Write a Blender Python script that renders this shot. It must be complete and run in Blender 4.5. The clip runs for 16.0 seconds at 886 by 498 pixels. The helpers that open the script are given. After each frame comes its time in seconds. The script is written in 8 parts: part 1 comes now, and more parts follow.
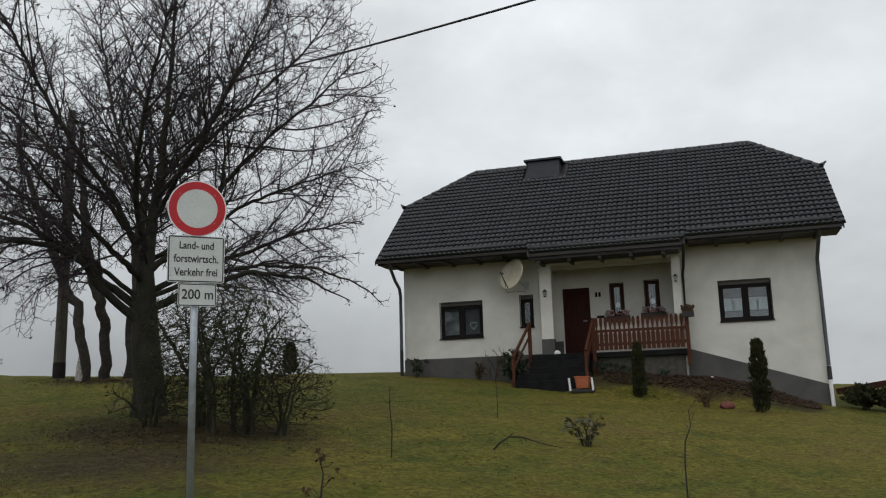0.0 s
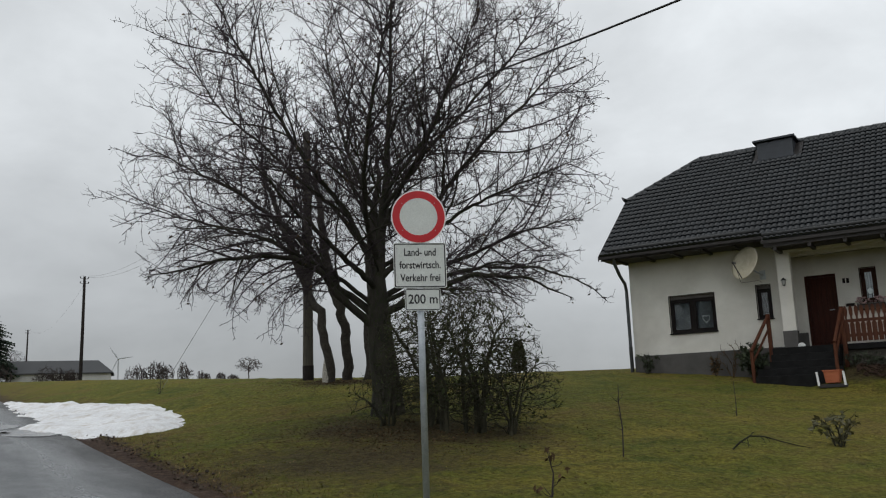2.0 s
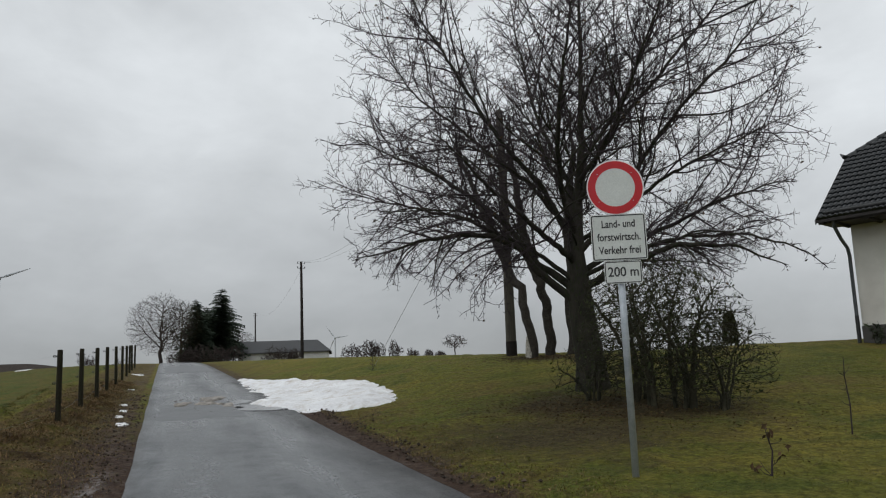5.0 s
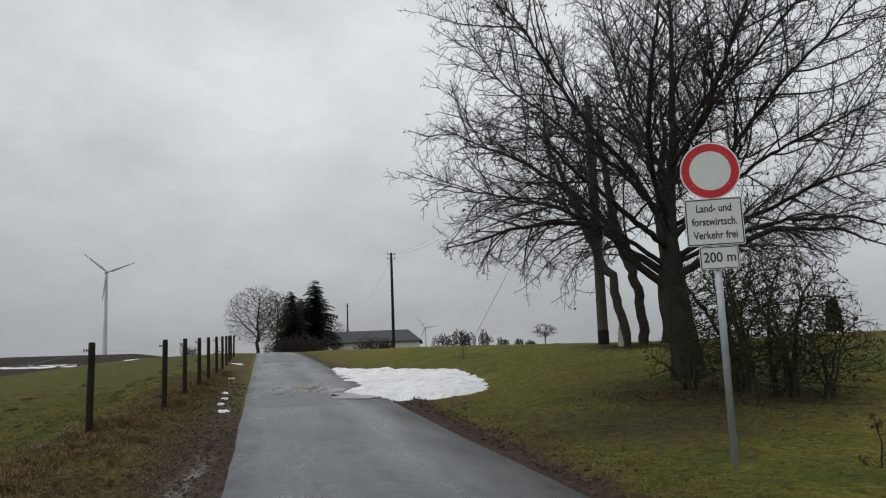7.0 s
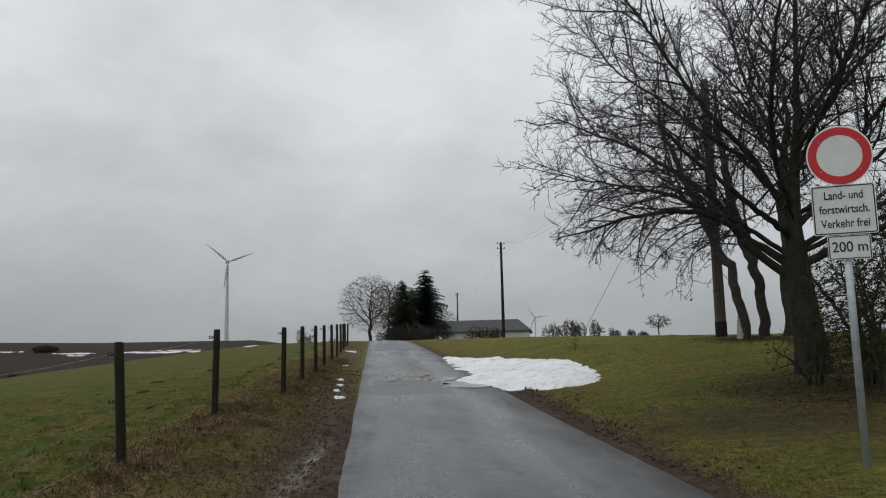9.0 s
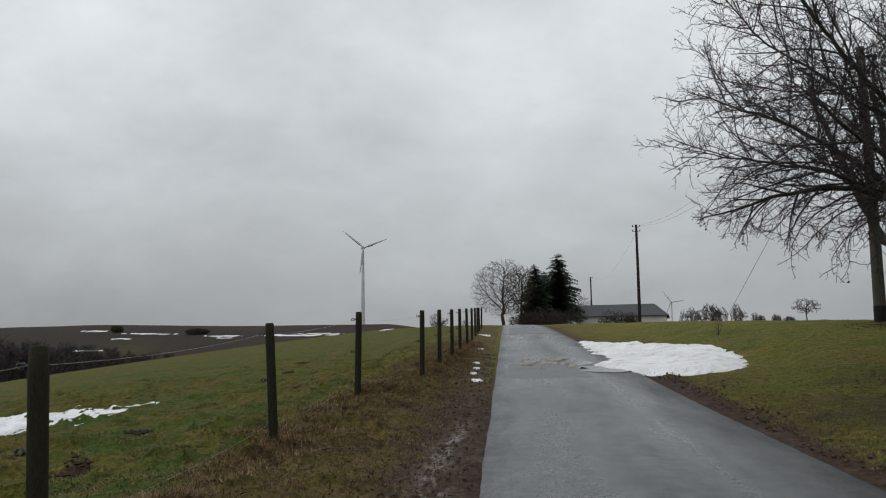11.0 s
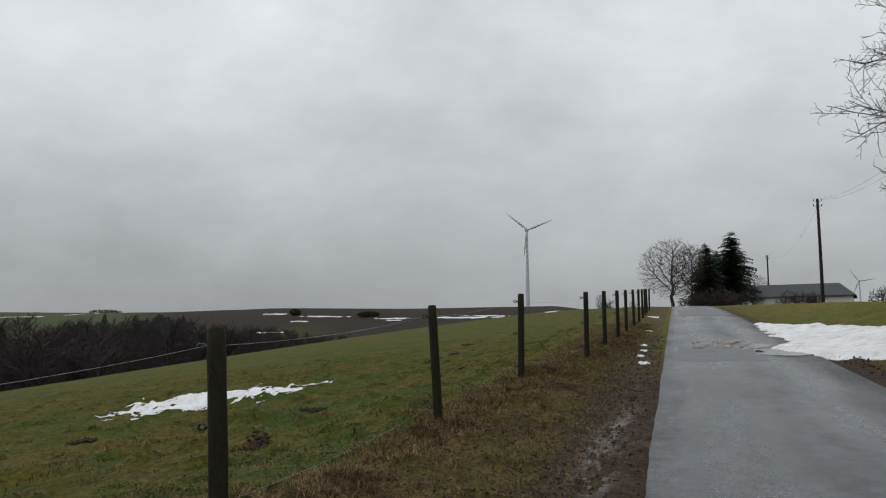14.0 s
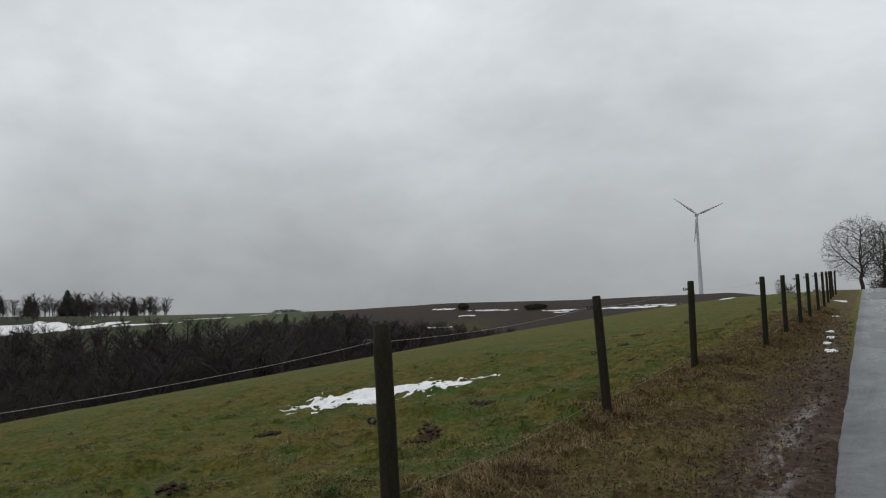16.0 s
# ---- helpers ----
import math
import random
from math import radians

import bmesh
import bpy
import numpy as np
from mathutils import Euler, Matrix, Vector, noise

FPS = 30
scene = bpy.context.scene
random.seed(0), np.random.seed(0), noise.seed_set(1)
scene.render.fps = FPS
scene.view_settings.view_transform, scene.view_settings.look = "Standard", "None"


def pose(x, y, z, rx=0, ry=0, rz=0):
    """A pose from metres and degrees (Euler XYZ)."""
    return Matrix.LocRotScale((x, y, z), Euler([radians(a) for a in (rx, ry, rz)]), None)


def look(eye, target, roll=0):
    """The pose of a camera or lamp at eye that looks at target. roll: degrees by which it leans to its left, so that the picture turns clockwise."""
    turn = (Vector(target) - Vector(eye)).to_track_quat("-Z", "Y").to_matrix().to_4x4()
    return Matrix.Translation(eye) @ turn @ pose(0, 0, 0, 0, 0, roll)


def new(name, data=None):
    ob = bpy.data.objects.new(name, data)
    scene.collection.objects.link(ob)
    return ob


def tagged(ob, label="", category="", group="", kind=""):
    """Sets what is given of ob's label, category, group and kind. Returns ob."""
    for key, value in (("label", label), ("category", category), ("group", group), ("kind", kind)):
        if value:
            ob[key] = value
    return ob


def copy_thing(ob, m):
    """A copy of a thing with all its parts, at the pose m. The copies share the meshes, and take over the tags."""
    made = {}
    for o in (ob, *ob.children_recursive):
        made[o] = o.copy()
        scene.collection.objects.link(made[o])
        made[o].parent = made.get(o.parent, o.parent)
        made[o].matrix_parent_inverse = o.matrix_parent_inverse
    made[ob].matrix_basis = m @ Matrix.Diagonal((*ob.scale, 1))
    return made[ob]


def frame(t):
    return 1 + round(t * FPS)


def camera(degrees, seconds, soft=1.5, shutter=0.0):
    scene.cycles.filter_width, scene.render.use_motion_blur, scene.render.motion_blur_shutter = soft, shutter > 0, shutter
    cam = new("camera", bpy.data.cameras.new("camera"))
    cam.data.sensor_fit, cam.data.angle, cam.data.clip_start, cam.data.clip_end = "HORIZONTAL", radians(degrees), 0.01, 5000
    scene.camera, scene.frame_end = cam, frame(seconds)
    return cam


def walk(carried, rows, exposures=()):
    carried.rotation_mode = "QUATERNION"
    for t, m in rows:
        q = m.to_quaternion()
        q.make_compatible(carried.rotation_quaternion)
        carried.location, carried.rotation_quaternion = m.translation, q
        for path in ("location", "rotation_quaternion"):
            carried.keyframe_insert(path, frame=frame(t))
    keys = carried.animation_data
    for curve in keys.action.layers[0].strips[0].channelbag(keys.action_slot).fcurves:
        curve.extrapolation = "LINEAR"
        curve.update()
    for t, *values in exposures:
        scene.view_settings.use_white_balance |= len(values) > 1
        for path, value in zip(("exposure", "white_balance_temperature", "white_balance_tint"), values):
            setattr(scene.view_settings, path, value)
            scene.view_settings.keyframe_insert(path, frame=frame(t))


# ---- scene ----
cam = camera(55.2, 16.0, soft=1.15)
PATH = [
    (0, (-0.15, 0.294, 1.649), (-0.731, 2.174, 2.008), -1.7),
    (0.5, (-0.077, 0.287, 1.651), (-0.771, 2.126, 2.023), -1.5),
    (1, (-0.075, 0.299, 1.66), (-0.888, 2.09, 2.024), -1.6),
    (1.5, (-0.1, 0.326, 1.671), (-1.049, 2.05, 2.031), -2.0),
    (2, (-0.088, 0.331, 1.669), (-1.144, 1.989, 2.039), -2.1),
    (2.5, (-0.087, 0.331, 1.669), (-1.225, 1.933, 2.041), -1.7),
    (3, (-0.091, 0.34, 1.671), (-1.299, 1.892, 2.034), -1.6),
    (3.5, (-0.107, 0.363, 1.676), (-1.374, 1.869, 2.033), -1.8),
    (4, (-0.102, 0.369, 1.675), (-1.419, 1.833, 2.026), -1.8),
    (4.5, (-0.1, 0.364, 1.671), (-1.47, 1.781, 2.011), -2.0),
    (5, (-0.098, 0.378, 1.672), (-1.52, 1.745, 2.003), -2.3),
    (7.5, (-0.1, 0.346, 1.656), (-1.692, 1.517, 1.964), -1.9),
    (8, (-0.12, 0.34, 1.66), (-1.747, 1.464, 1.96), -1.6),
    (8.5, (-0.122, 0.331, 1.667), (-1.788, 1.395, 1.967), -1.4),
    (9, (-0.115, 0.321, 1.666), (-1.822, 1.319, 1.964), -1.2),
    (9.5, (-0.133, 0.31, 1.656), (-1.886, 1.229, 1.943), -1.1),
    (10, (-0.189, 0.306, 1.653), (-1.999, 1.106, 1.941), -1.3),
    (12.5, (-0.244, 0.214, 1.636), (-2.116, 0.87, 1.889), 0.1),
    (13, (-0.262, 0.261, 1.64), (-2.16, 0.839, 1.889), 0.4),
    (13.5, (-0.277, 0.3, 1.649), (-2.205, 0.771, 1.891), 0.3),
    (14, (-0.276, 0.332, 1.644), (-2.231, 0.684, 1.872), -0.3),
    (14.5, (-0.295, 0.342, 1.64), (-2.263, 0.623, 1.854), -0.4),
    (15, (-0.313, 0.355, 1.636), (-2.292, 0.557, 1.836), -0.9),
    (15.5, (-0.309, 0.367, 1.641), (-2.296, 0.467, 1.84), -1.2),
    (16, (-0.309, 0.379, 1.646), (-2.296, 0.346, 1.863), -1.5),
]
walk(cam, [(t, look(eye, target, roll)) for t, eye, target, roll in PATH])

# ---- overcast winter sky and a wide, weak sun behind the clouds ----
SUN_AZ, SUN_EL = 200.0, 58.0
world = bpy.data.worlds.new("overcast_sky")
scene.world = world
world.use_nodes = True


def nd(nt, kind, **values):
    """A node, with its settings and the values or links of its inputs."""
    n = nt.nodes.new(kind)
    for key, v in values.items():
        if key.startswith("i_"):
            k = key[2:]
            socket = n.inputs[int(k)] if k.isdigit() else n.inputs[k.replace("_", " ")]
            if isinstance(v, bpy.types.NodeSocket):
                nt.links.new(v, socket)
            else:
                socket.default_value = v
        else:
            setattr(n, key, v)
    return n


def mth(nt, op, a, b=0.0, clamp=False):
    return nd(nt, "ShaderNodeMath", operation=op, use_clamp=clamp, i_0=a, i_1=b).outputs[0]


def mixc(nt, fac, a, b, mode="MIX"):
    n = nd(nt, "ShaderNodeMix", data_type="RGBA", blend_type=mode)
    for k, v in ((0, fac), (6, a), (7, b)):
        if isinstance(v, bpy.types.NodeSocket):
            nt.links.new(v, n.inputs[k])
        else:
            n.inputs[k].default_value = (*v, 1) if isinstance(v, tuple) and len(v) == 3 else v
    return n.outputs[2]


def ramp(nt, fac, *stops):
    n = nd(nt, "ShaderNodeValToRGB", i_0=fac)
    el = n.color_ramp.elements
    while len(el) < len(stops):
        el.new(0.5)
    for e, (p, c) in zip(el, stops):
        e.position = p
        e.color = (*c, 1) if isinstance(c, tuple) else (c, c, c, 1)
    return n.outputs[0]


def noise_of(nt, vec, scale, detail=4.0, rough=0.55, distort=0.0):
    return nd(nt, "ShaderNodeTexNoise", i_Vector=vec, i_Scale=scale, i_Detail=detail, i_Roughness=rough, i_Distortion=distort).outputs[0]


def sky_nodes():
    nt = world.node_tree
    nt.nodes.clear()
    way = nd(nt, "ShaderNodeTexCoord").outputs["Generated"]
    part_xyz = nd(nt, "ShaderNodeSeparateXYZ", i_0=way).outputs
    up = part_xyz[2]
    flat = nd(nt, "ShaderNodeMapping", i_Vector=way, i_Scale=(1.0, 1.0, 1.9)).outputs[0]
    big = noise_of(nt, flat, 1.7, 5, 0.55, 0.3)
    fine = noise_of(nt, flat, 5.5, 5, 0.6, 0.2)
    level = ramp(nt, up, (0.0, 0.33), (0.06, 0.36), (0.16, 0.50), (0.30, 0.70), (0.55, 0.84), (1.0, 0.92))
    # lighter over the lane's right and behind, where the cloud is thinner
    to_right = mth(nt, "MULTIPLY_ADD", part_xyz[0], 0.55)
    to_right.node.inputs[2].default_value = 0.62
    low = mth(nt, "SUBTRACT", 1.0, mth(nt, "MULTIPLY", up, 2.2, True), True)
    lift = mth(nt, "MULTIPLY", mth(nt, "MULTIPLY", to_right, low, True), 0.27)
    behind = mth(nt, "MULTIPLY", mth(nt, "SUBTRACT", mth(nt, "MULTIPLY", part_xyz[1], -1.0), 0.4, True), 0.9)
    cloud = mth(nt, "MULTIPLY_ADD", mth(nt, "SUBTRACT", big, 0.5), 0.95)
    cloud.node.inputs[2].default_value = 1.0
    wisp = mth(nt, "MULTIPLY_ADD", mth(nt, "SUBTRACT", fine, 0.5), 0.4)
    wisp.node.inputs[2].default_value = 1.0
    value = mth(nt, "ADD", mth(nt, "ADD", level, lift), behind)
    value = mth(nt, "MULTIPLY", mth(nt, "MULTIPLY", value, cloud), wisp)
    tint = nd(nt, "ShaderNodeMix", data_type="RGBA", blend_type="MULTIPLY")
    tint.inputs[0].default_value = 1.0
    nt.links.new(value, tint.inputs[6])
    tint.inputs[7].default_value = (0.95, 0.995, 1.03, 1)
    clouds = nd(nt, "ShaderNodeBackground", i_Color=tint.outputs[2], i_Strength=1.0)
    sky = nd(nt, "ShaderNodeTexSky", sky_type="NISHITA", sun_disc=False)
    sky.sun_elevation, sky.sun_rotation = radians(SUN_EL), radians(SUN_AZ)
    clear = nd(nt, "ShaderNodeBackground", i_Color=sky.outputs[0], i_Strength=0.05)
    both = nd(nt, "ShaderNodeMixShader", i_0=0.93, i_1=clear.outputs[0], i_2=clouds.outputs[0])
    nd(nt, "ShaderNodeOutputWorld", i_Surface=both.outputs[0])


sky_nodes()
sun = new("sun", bpy.data.lights.new("sun", "SUN"))
sun.data.energy, sun.data.angle, sun.data.color = 0.35, radians(35), (1.0, 0.97, 0.93)
sun_way = Vector((math.sin(radians(SUN_AZ)) * math.cos(radians(SUN_EL)), math.cos(radians(SUN_AZ)) * math.cos(radians(SUN_EL)), math.sin(radians(SUN_EL))))
sun.matrix_world = look(sun_way * 60, (0, 0, 0))
scene.view_settings.exposure = 0.0


# ---- materials ----
def material(name, c1, c2, scale=6.0, rough=0.7, bump=0.2, fine=60.0, c3=None, metal=0.0, vary=0.0, island=0.0, rough_vary=0.15, coat=0.0, stretch=(1, 1, 1)):
    """A surface with two colours mixed at a large and a fine scale, a bump and uneven gloss. vary, island: change from piece to piece."""
    m = bpy.data.materials.new(name)
    m.use_nodes = True
    nt = m.node_tree
    nt.nodes.clear()
    where = nd(nt, "ShaderNodeTexCoord").outputs["Object"]
    where = nd(nt, "ShaderNodeMapping", i_Vector=where, i_Scale=stretch).outputs[0]
    big = noise_of(nt, where, scale, 5, 0.6, 0.4)
    small = noise_of(nt, where, fine, 4, 0.6)
    f = ramp(nt, big, (0.36, 0.0), (0.66, 1.0))
    col = mixc(nt, f, c1, c2)
    if c3:
        g = ramp(nt, small, (0.48, 0.0), (0.64, 1.0))
        col = mixc(nt, g, col, c3)
    grain = ramp(nt, small, (0.25, 0.78), (0.75, 1.22))
    col = mixc(nt, 0.55, col, grain, "MULTIPLY")
    if vary or island:
        r = nd(nt, "ShaderNodeObjectInfo").outputs["Random"] if vary else nd(nt, "ShaderNodeNewGeometry").outputs["Random Per Island"]
        k = vary or island
        col = mixc(nt, 1.0, col, ramp(nt, r, (0.0, 1.0 - k), (1.0, 1.0 + k)), "MULTIPLY")
    gloss = mth(nt, "MULTIPLY_ADD", mth(nt, "SUBTRACT", big, 0.5), rough_vary * 2)
    gloss.node.inputs[2].default_value = rough
    p = nd(nt, "ShaderNodeBsdfPrincipled", i_Base_Color=col, i_Roughness=gloss, i_Metallic=metal)
    p.inputs["Specular IOR Level"].default_value = 0.12 if rough >= 0.7 else 0.45
    if coat:
        p.inputs["Coat Weight"].default_value = coat
    if bump:
        both = mth(nt, "ADD", mth(nt, "MULTIPLY", big, 0.6), mth(nt, "MULTIPLY", small, 0.4))
        nt.links.new(nd(nt, "ShaderNodeBump", i_Strength=bump, i_Distance=0.02, i_Height=both).outputs[0], p.inputs["Normal"])
    nd(nt, "ShaderNodeOutputMaterial", i_Surface=p.outputs[0])
    return m


def glass_material():
    m = bpy.data.materials.new("window_glass")
    m.use_nodes = True
    nt = m.node_tree
    nt.nodes.clear()
    fres = nd(nt, "ShaderNodeFresnel", i_IOR=1.5).outputs[0]
    fac = mth(nt, "MULTIPLY_ADD", fres, 1.0)
    fac.node.inputs[2].default_value = 0.02
    a = nd(nt, "ShaderNodeBsdfTransparent", i_Color=(0.82, 0.86, 0.86, 1))
    b = nd(nt, "ShaderNodeBsdfGlossy", i_Roughness=0.02)
    mix = nd(nt, "ShaderNodeMixShader", i_0=fac, i_1=a.outputs[0], i_2=b.outputs[0])
    nd(nt, "ShaderNodeOutputMaterial", i_Surface=mix.outputs[0])
    return m


M = {
    "bark": material("bark", (0.020, 0.018, 0.016), (0.050, 0.044, 0.036), 5, 0.9, 1.0, 30, (0.026, 0.032, 0.016), stretch=(1, 1, 0.35)),
    "twig": material("twig_bark", (0.028, 0.022, 0.025), (0.056, 0.045, 0.048), 2, 0.85, 0.0, 20),
    "shrub_twig": material("shrub_twig", (0.024, 0.024, 0.016), (0.054, 0.050, 0.032), 3, 0.85, 0.0, 20),
    "birch_bark": material("birch_bark", (0.034, 0.030, 0.025), (0.066, 0.060, 0.050), 3, 0.85, 0.6, 25, (0.024, 0.021, 0.018)),
    "birch_white": material("birch_root_bark", (0.30, 0.28, 0.24), (0.42, 0.40, 0.36), 5, 0.8, 0.6, 25, (0.12, 0.11, 0.09)),
    # far_bark: base colour raised a little to paint in distance haze
    "far_bark": material("far_bark", (0.034, 0.027, 0.026), (0.066, 0.053, 0.047), 0.2, 0.9, 0.0, 3, island=0.35),
    "wood_bark": material("valley_wood_bark", (0.032, 0.026, 0.025), (0.050, 0.042, 0.040), 0.03, 0.9, 0.0, 3, island=0.15),
    "wood_olive": material("valley_wood_olive", (0.034, 0.031, 0.023), (0.050, 0.044, 0.031), 0.03, 0.9, 0.0, 3, island=0.15),
    "far_olive": material("far_olive_bark", (0.038, 0.038, 0.024), (0.064, 0.058, 0.036), 0.2, 0.9, 0.0, 3, island=0.3),
    "spruce": material("spruce_needles", (0.030, 0.042, 0.032), (0.064, 0.082, 0.058), 0.8, 0.85, 0.0, 12, island=0.4),
    "cypress": material("cypress_leaves", (0.021, 0.023, 0.011), (0.045, 0.045, 0.018), 3, 0.8, 0.0, 30, island=0.4),
    "bush_leaf": material("evergreen_leaves", (0.020, 0.030, 0.014), (0.045, 0.058, 0.026), 3, 0.6, 0.0, 30, island=0.4),
    "under_leaf": material("small_shrub_leaves", (0.022, 0.028, 0.012), (0.050, 0.058, 0.022), 3, 0.7, 0.0, 30, island=0.5),
    "olive_leaf": material("olive_leaves", (0.060, 0.060, 0.022), (0.095, 0.085, 0.034), 3, 0.6, 0.0, 30, island=0.35),
    "dry_leaf": material("dry_leaves", (0.050, 0.031, 0.018), (0.105, 0.070, 0.038), 4, 0.8, 0.0, 30, island=0.5),
    "blade": material("grass_blades", (0.056, 0.072, 0.013), (0.165, 0.136, 0.034), 1.6, 0.7, 0.0, 6, (0.10, 0.085, 0.026), island=0.35),
    "meadow_blade": material("meadow_blades", (0.032, 0.058, 0.011), (0.150, 0.122, 0.030), 2.4, 0.7, 0.0, 6, (0.115, 0.092, 0.030), island=0.35),
    "dead_blade": material("dead_grass", (0.100, 0.060, 0.028), (0.22, 0.150, 0.080), 0.8, 0.85, 0.0, 9, (0.080, 0.062, 0.020), island=0.7),
    "plaster": material("white_render", (0.54, 0.52, 0.47), (0.66, 0.64, 0.585), 0.9, 0.9, 0.25, 90),
    "plinth": material("grey_plinth_paint", (0.075, 0.072, 0.068), (0.105, 0.10, 0.095), 1.5, 0.85, 0.25, 70),
    "tile": material("anthracite_roof_tile", (0.007, 0.0085, 0.010), (0.015, 0.0175, 0.020), 1.5, 0.36, 0.15, 60, vary=0.25),
    "tile_far": material("anthracite_roof_tile_joined", (0.007, 0.0085, 0.010), (0.015, 0.0175, 0.020), 1.5, 0.36, 0.15, 60, island=0.25),
    "fascia": material("dark_brown_timber", (0.014, 0.011, 0.010), (0.024, 0.019, 0.017), 4, 0.6, 0.2, 50),
    "gutter": material("grey_zinc", (0.07, 0.076, 0.082), (0.11, 0.117, 0.125), 3, 0.45, 0.05, 60, metal=0.5),
    "dark_gutter": material("dark_gutter", (0.010, 0.010, 0.010), (0.02, 0.02, 0.02), 3, 0.5, 0.05, 60),
    "slate": material("chimney_slate", (0.020, 0.024, 0.031), (0.034, 0.039, 0.047), 2.5, 0.5, 0.2, 40),
    "frame": material("dark_window_frame", (0.009, 0.007, 0.007), (0.016, 0.013, 0.012), 5, 0.7, 0.05, 60),
    "brown_frame": material("brown_window_frame", (0.030, 0.012, 0.008), (0.048, 0.020, 0.013), 5, 0.7, 0.05, 60),
    "red_wood": material("mahogany_stained_wood", (0.058, 0.021, 0.012), (0.100, 0.038, 0.020), 5, 0.7, 0.15, 60, stretch=(4, 4, 0.6)),
    "door_wood": material("dark_red_door_wood", (0.030, 0.010, 0.007), (0.052, 0.017, 0.011), 5, 0.7, 0.15, 60, stretch=(4, 4, 0.6)),
    "black_stone": material("black_step_stone", (0.006, 0.006, 0.006), (0.014, 0.014, 0.014), 4, 0.75, 0.1, 60),
    "room": material("dark_room_paint", (0.10, 0.095, 0.09), (0.14, 0.13, 0.12), 2, 0.9, 0.0, 20),
    "shutter": material("roller_shutter", (0.045, 0.038, 0.034), (0.065, 0.056, 0.05), 4, 0.6, 0.1, 50),
    "curtain": material("white_lace_curtain", (0.55, 0.57, 0.60), (0.70, 0.72, 0.75), 12, 0.9, 0.1, 90),
    "blind": material("grey_roller_blind", (0.16, 0.16, 0.175), (0.20, 0.20, 0.215), 2, 0.9, 0.05, 60),
    "white_paint": material("white_paint", (0.70, 0.70, 0.69), (0.80, 0.80, 0.79), 4, 0.5, 0.05, 60),
    "dish": material("cream_dish_paint", (0.36, 0.33, 0.24), (0.46, 0.42, 0.32), 5, 0.5, 0.05, 60),
    "dark_metal": material("dark_metal", (0.03, 0.03, 0.032), (0.05, 0.05, 0.052), 6, 0.5, 0.05, 60, metal=0.4),
    "terracotta": material("terracotta", (0.32, 0.095, 0.045), (0.42, 0.14, 0.07), 6, 0.7, 0.1, 60),
    "zinc": material("galvanised_steel", (0.33, 0.36, 0.39), (0.44, 0.47, 0.50), 9, 0.42, 0.05, 90, metal=0.55),
    "sign_white": material("sign_white_foil", (0.50, 0.52, 0.49), (0.56, 0.58, 0.55), 3, 0.45, 0.0, 60),
    "sign_rim": material("sign_rim_foil", (0.60, 0.58, 0.58), (0.68, 0.66, 0.66), 3, 0.45, 0.0, 60),
    "sign_red": material("sign_red_foil", (0.40, 0.009, 0.015), (0.48, 0.014, 0.020), 3, 0.62, 0.0, 60),
    "sign_black": material("sign_black_foil", (0.012, 0.012, 0.013), (0.02, 0.02, 0.021), 3, 0.5, 0.0, 60),
    "sign_back": material("sign_back_aluminium", (0.30, 0.31, 0.32), (0.36, 0.37, 0.38), 3, 0.5, 0.0, 60, metal=0.6),
    "post": material("wet_dark_fence_post", (0.010, 0.008, 0.006), (0.024, 0.020, 0.013), 5, 0.75, 0.35, 60, (0.022, 0.024, 0.008), stretch=(3, 3, 0.5)),
    "black_plastic": material("black_plastic", (0.010, 0.010, 0.010), (0.018, 0.018, 0.018), 6, 0.45, 0.0, 60),
    "rope": material("white_electric_rope", (0.34, 0.34, 0.33), (0.48, 0.48, 0.46), 30, 0.7, 0.0, 60),
    "thin_wire": material("grey_wire", (0.16, 0.16, 0.15), (0.24, 0.24, 0.22), 30, 0.6, 0.0, 60),
    "cable": material("black_cable", (0.012, 0.012, 0.013), (0.022, 0.022, 0.023), 6, 0.6, 0.0, 60),
    "pole": material("weathered_pole_timber", (0.052, 0.048, 0.038), (0.090, 0.083, 0.064), 4, 0.85, 0.4, 60, (0.06, 0.052, 0.042), stretch=(4, 4, 0.4)),
    "dark_pole": material("dark_pole_timber", (0.016, 0.013, 0.012), (0.028, 0.024, 0.021), 4, 0.85, 0.2, 60),
    "turbine": material("turbine_grey_paint", (0.36, 0.38, 0.40), (0.44, 0.46, 0.48), 0.05, 0.5, 0.0, 3),
    "barn_wall": material("pale_barn_wall", (0.42, 0.42, 0.40), (0.52, 0.52, 0.50), 0.4, 0.9, 0.1, 9),
    "barn_roof": material("grey_barn_roof", (0.020, 0.021, 0.023), (0.034, 0.036, 0.038), 0.4, 0.6, 0.1, 9),
    "soil": material("dark_bed_soil", (0.030, 0.019, 0.014), (0.058, 0.036, 0.025), 3, 0.9, 1.0, 40),
    "stone": material("red_stone", (0.14, 0.045, 0.04), (0.20, 0.08, 0.07), 8, 0.8, 0.4, 60),
    "rock": material("garden_rock", (0.06, 0.054, 0.046), (0.10, 0.092, 0.08), 8, 0.85, 0.5, 60),
    "grit": material("mud_clods", (0.034, 0.025, 0.019), (0.075, 0.058, 0.045), 8, 0.85, 0.3, 60, island=0.4),
    "lamp_glass": material("milky_lantern_glass", (0.25, 0.25, 0.24), (0.32, 0.32, 0.31), 8, 0.3, 0.0, 60),
    "pink": material("pale_flower", (0.35, 0.22, 0.22), (0.5, 0.36, 0.34), 20, 0.8, 0.0, 60, island=0.4),
    "glass": glass_material(),
}


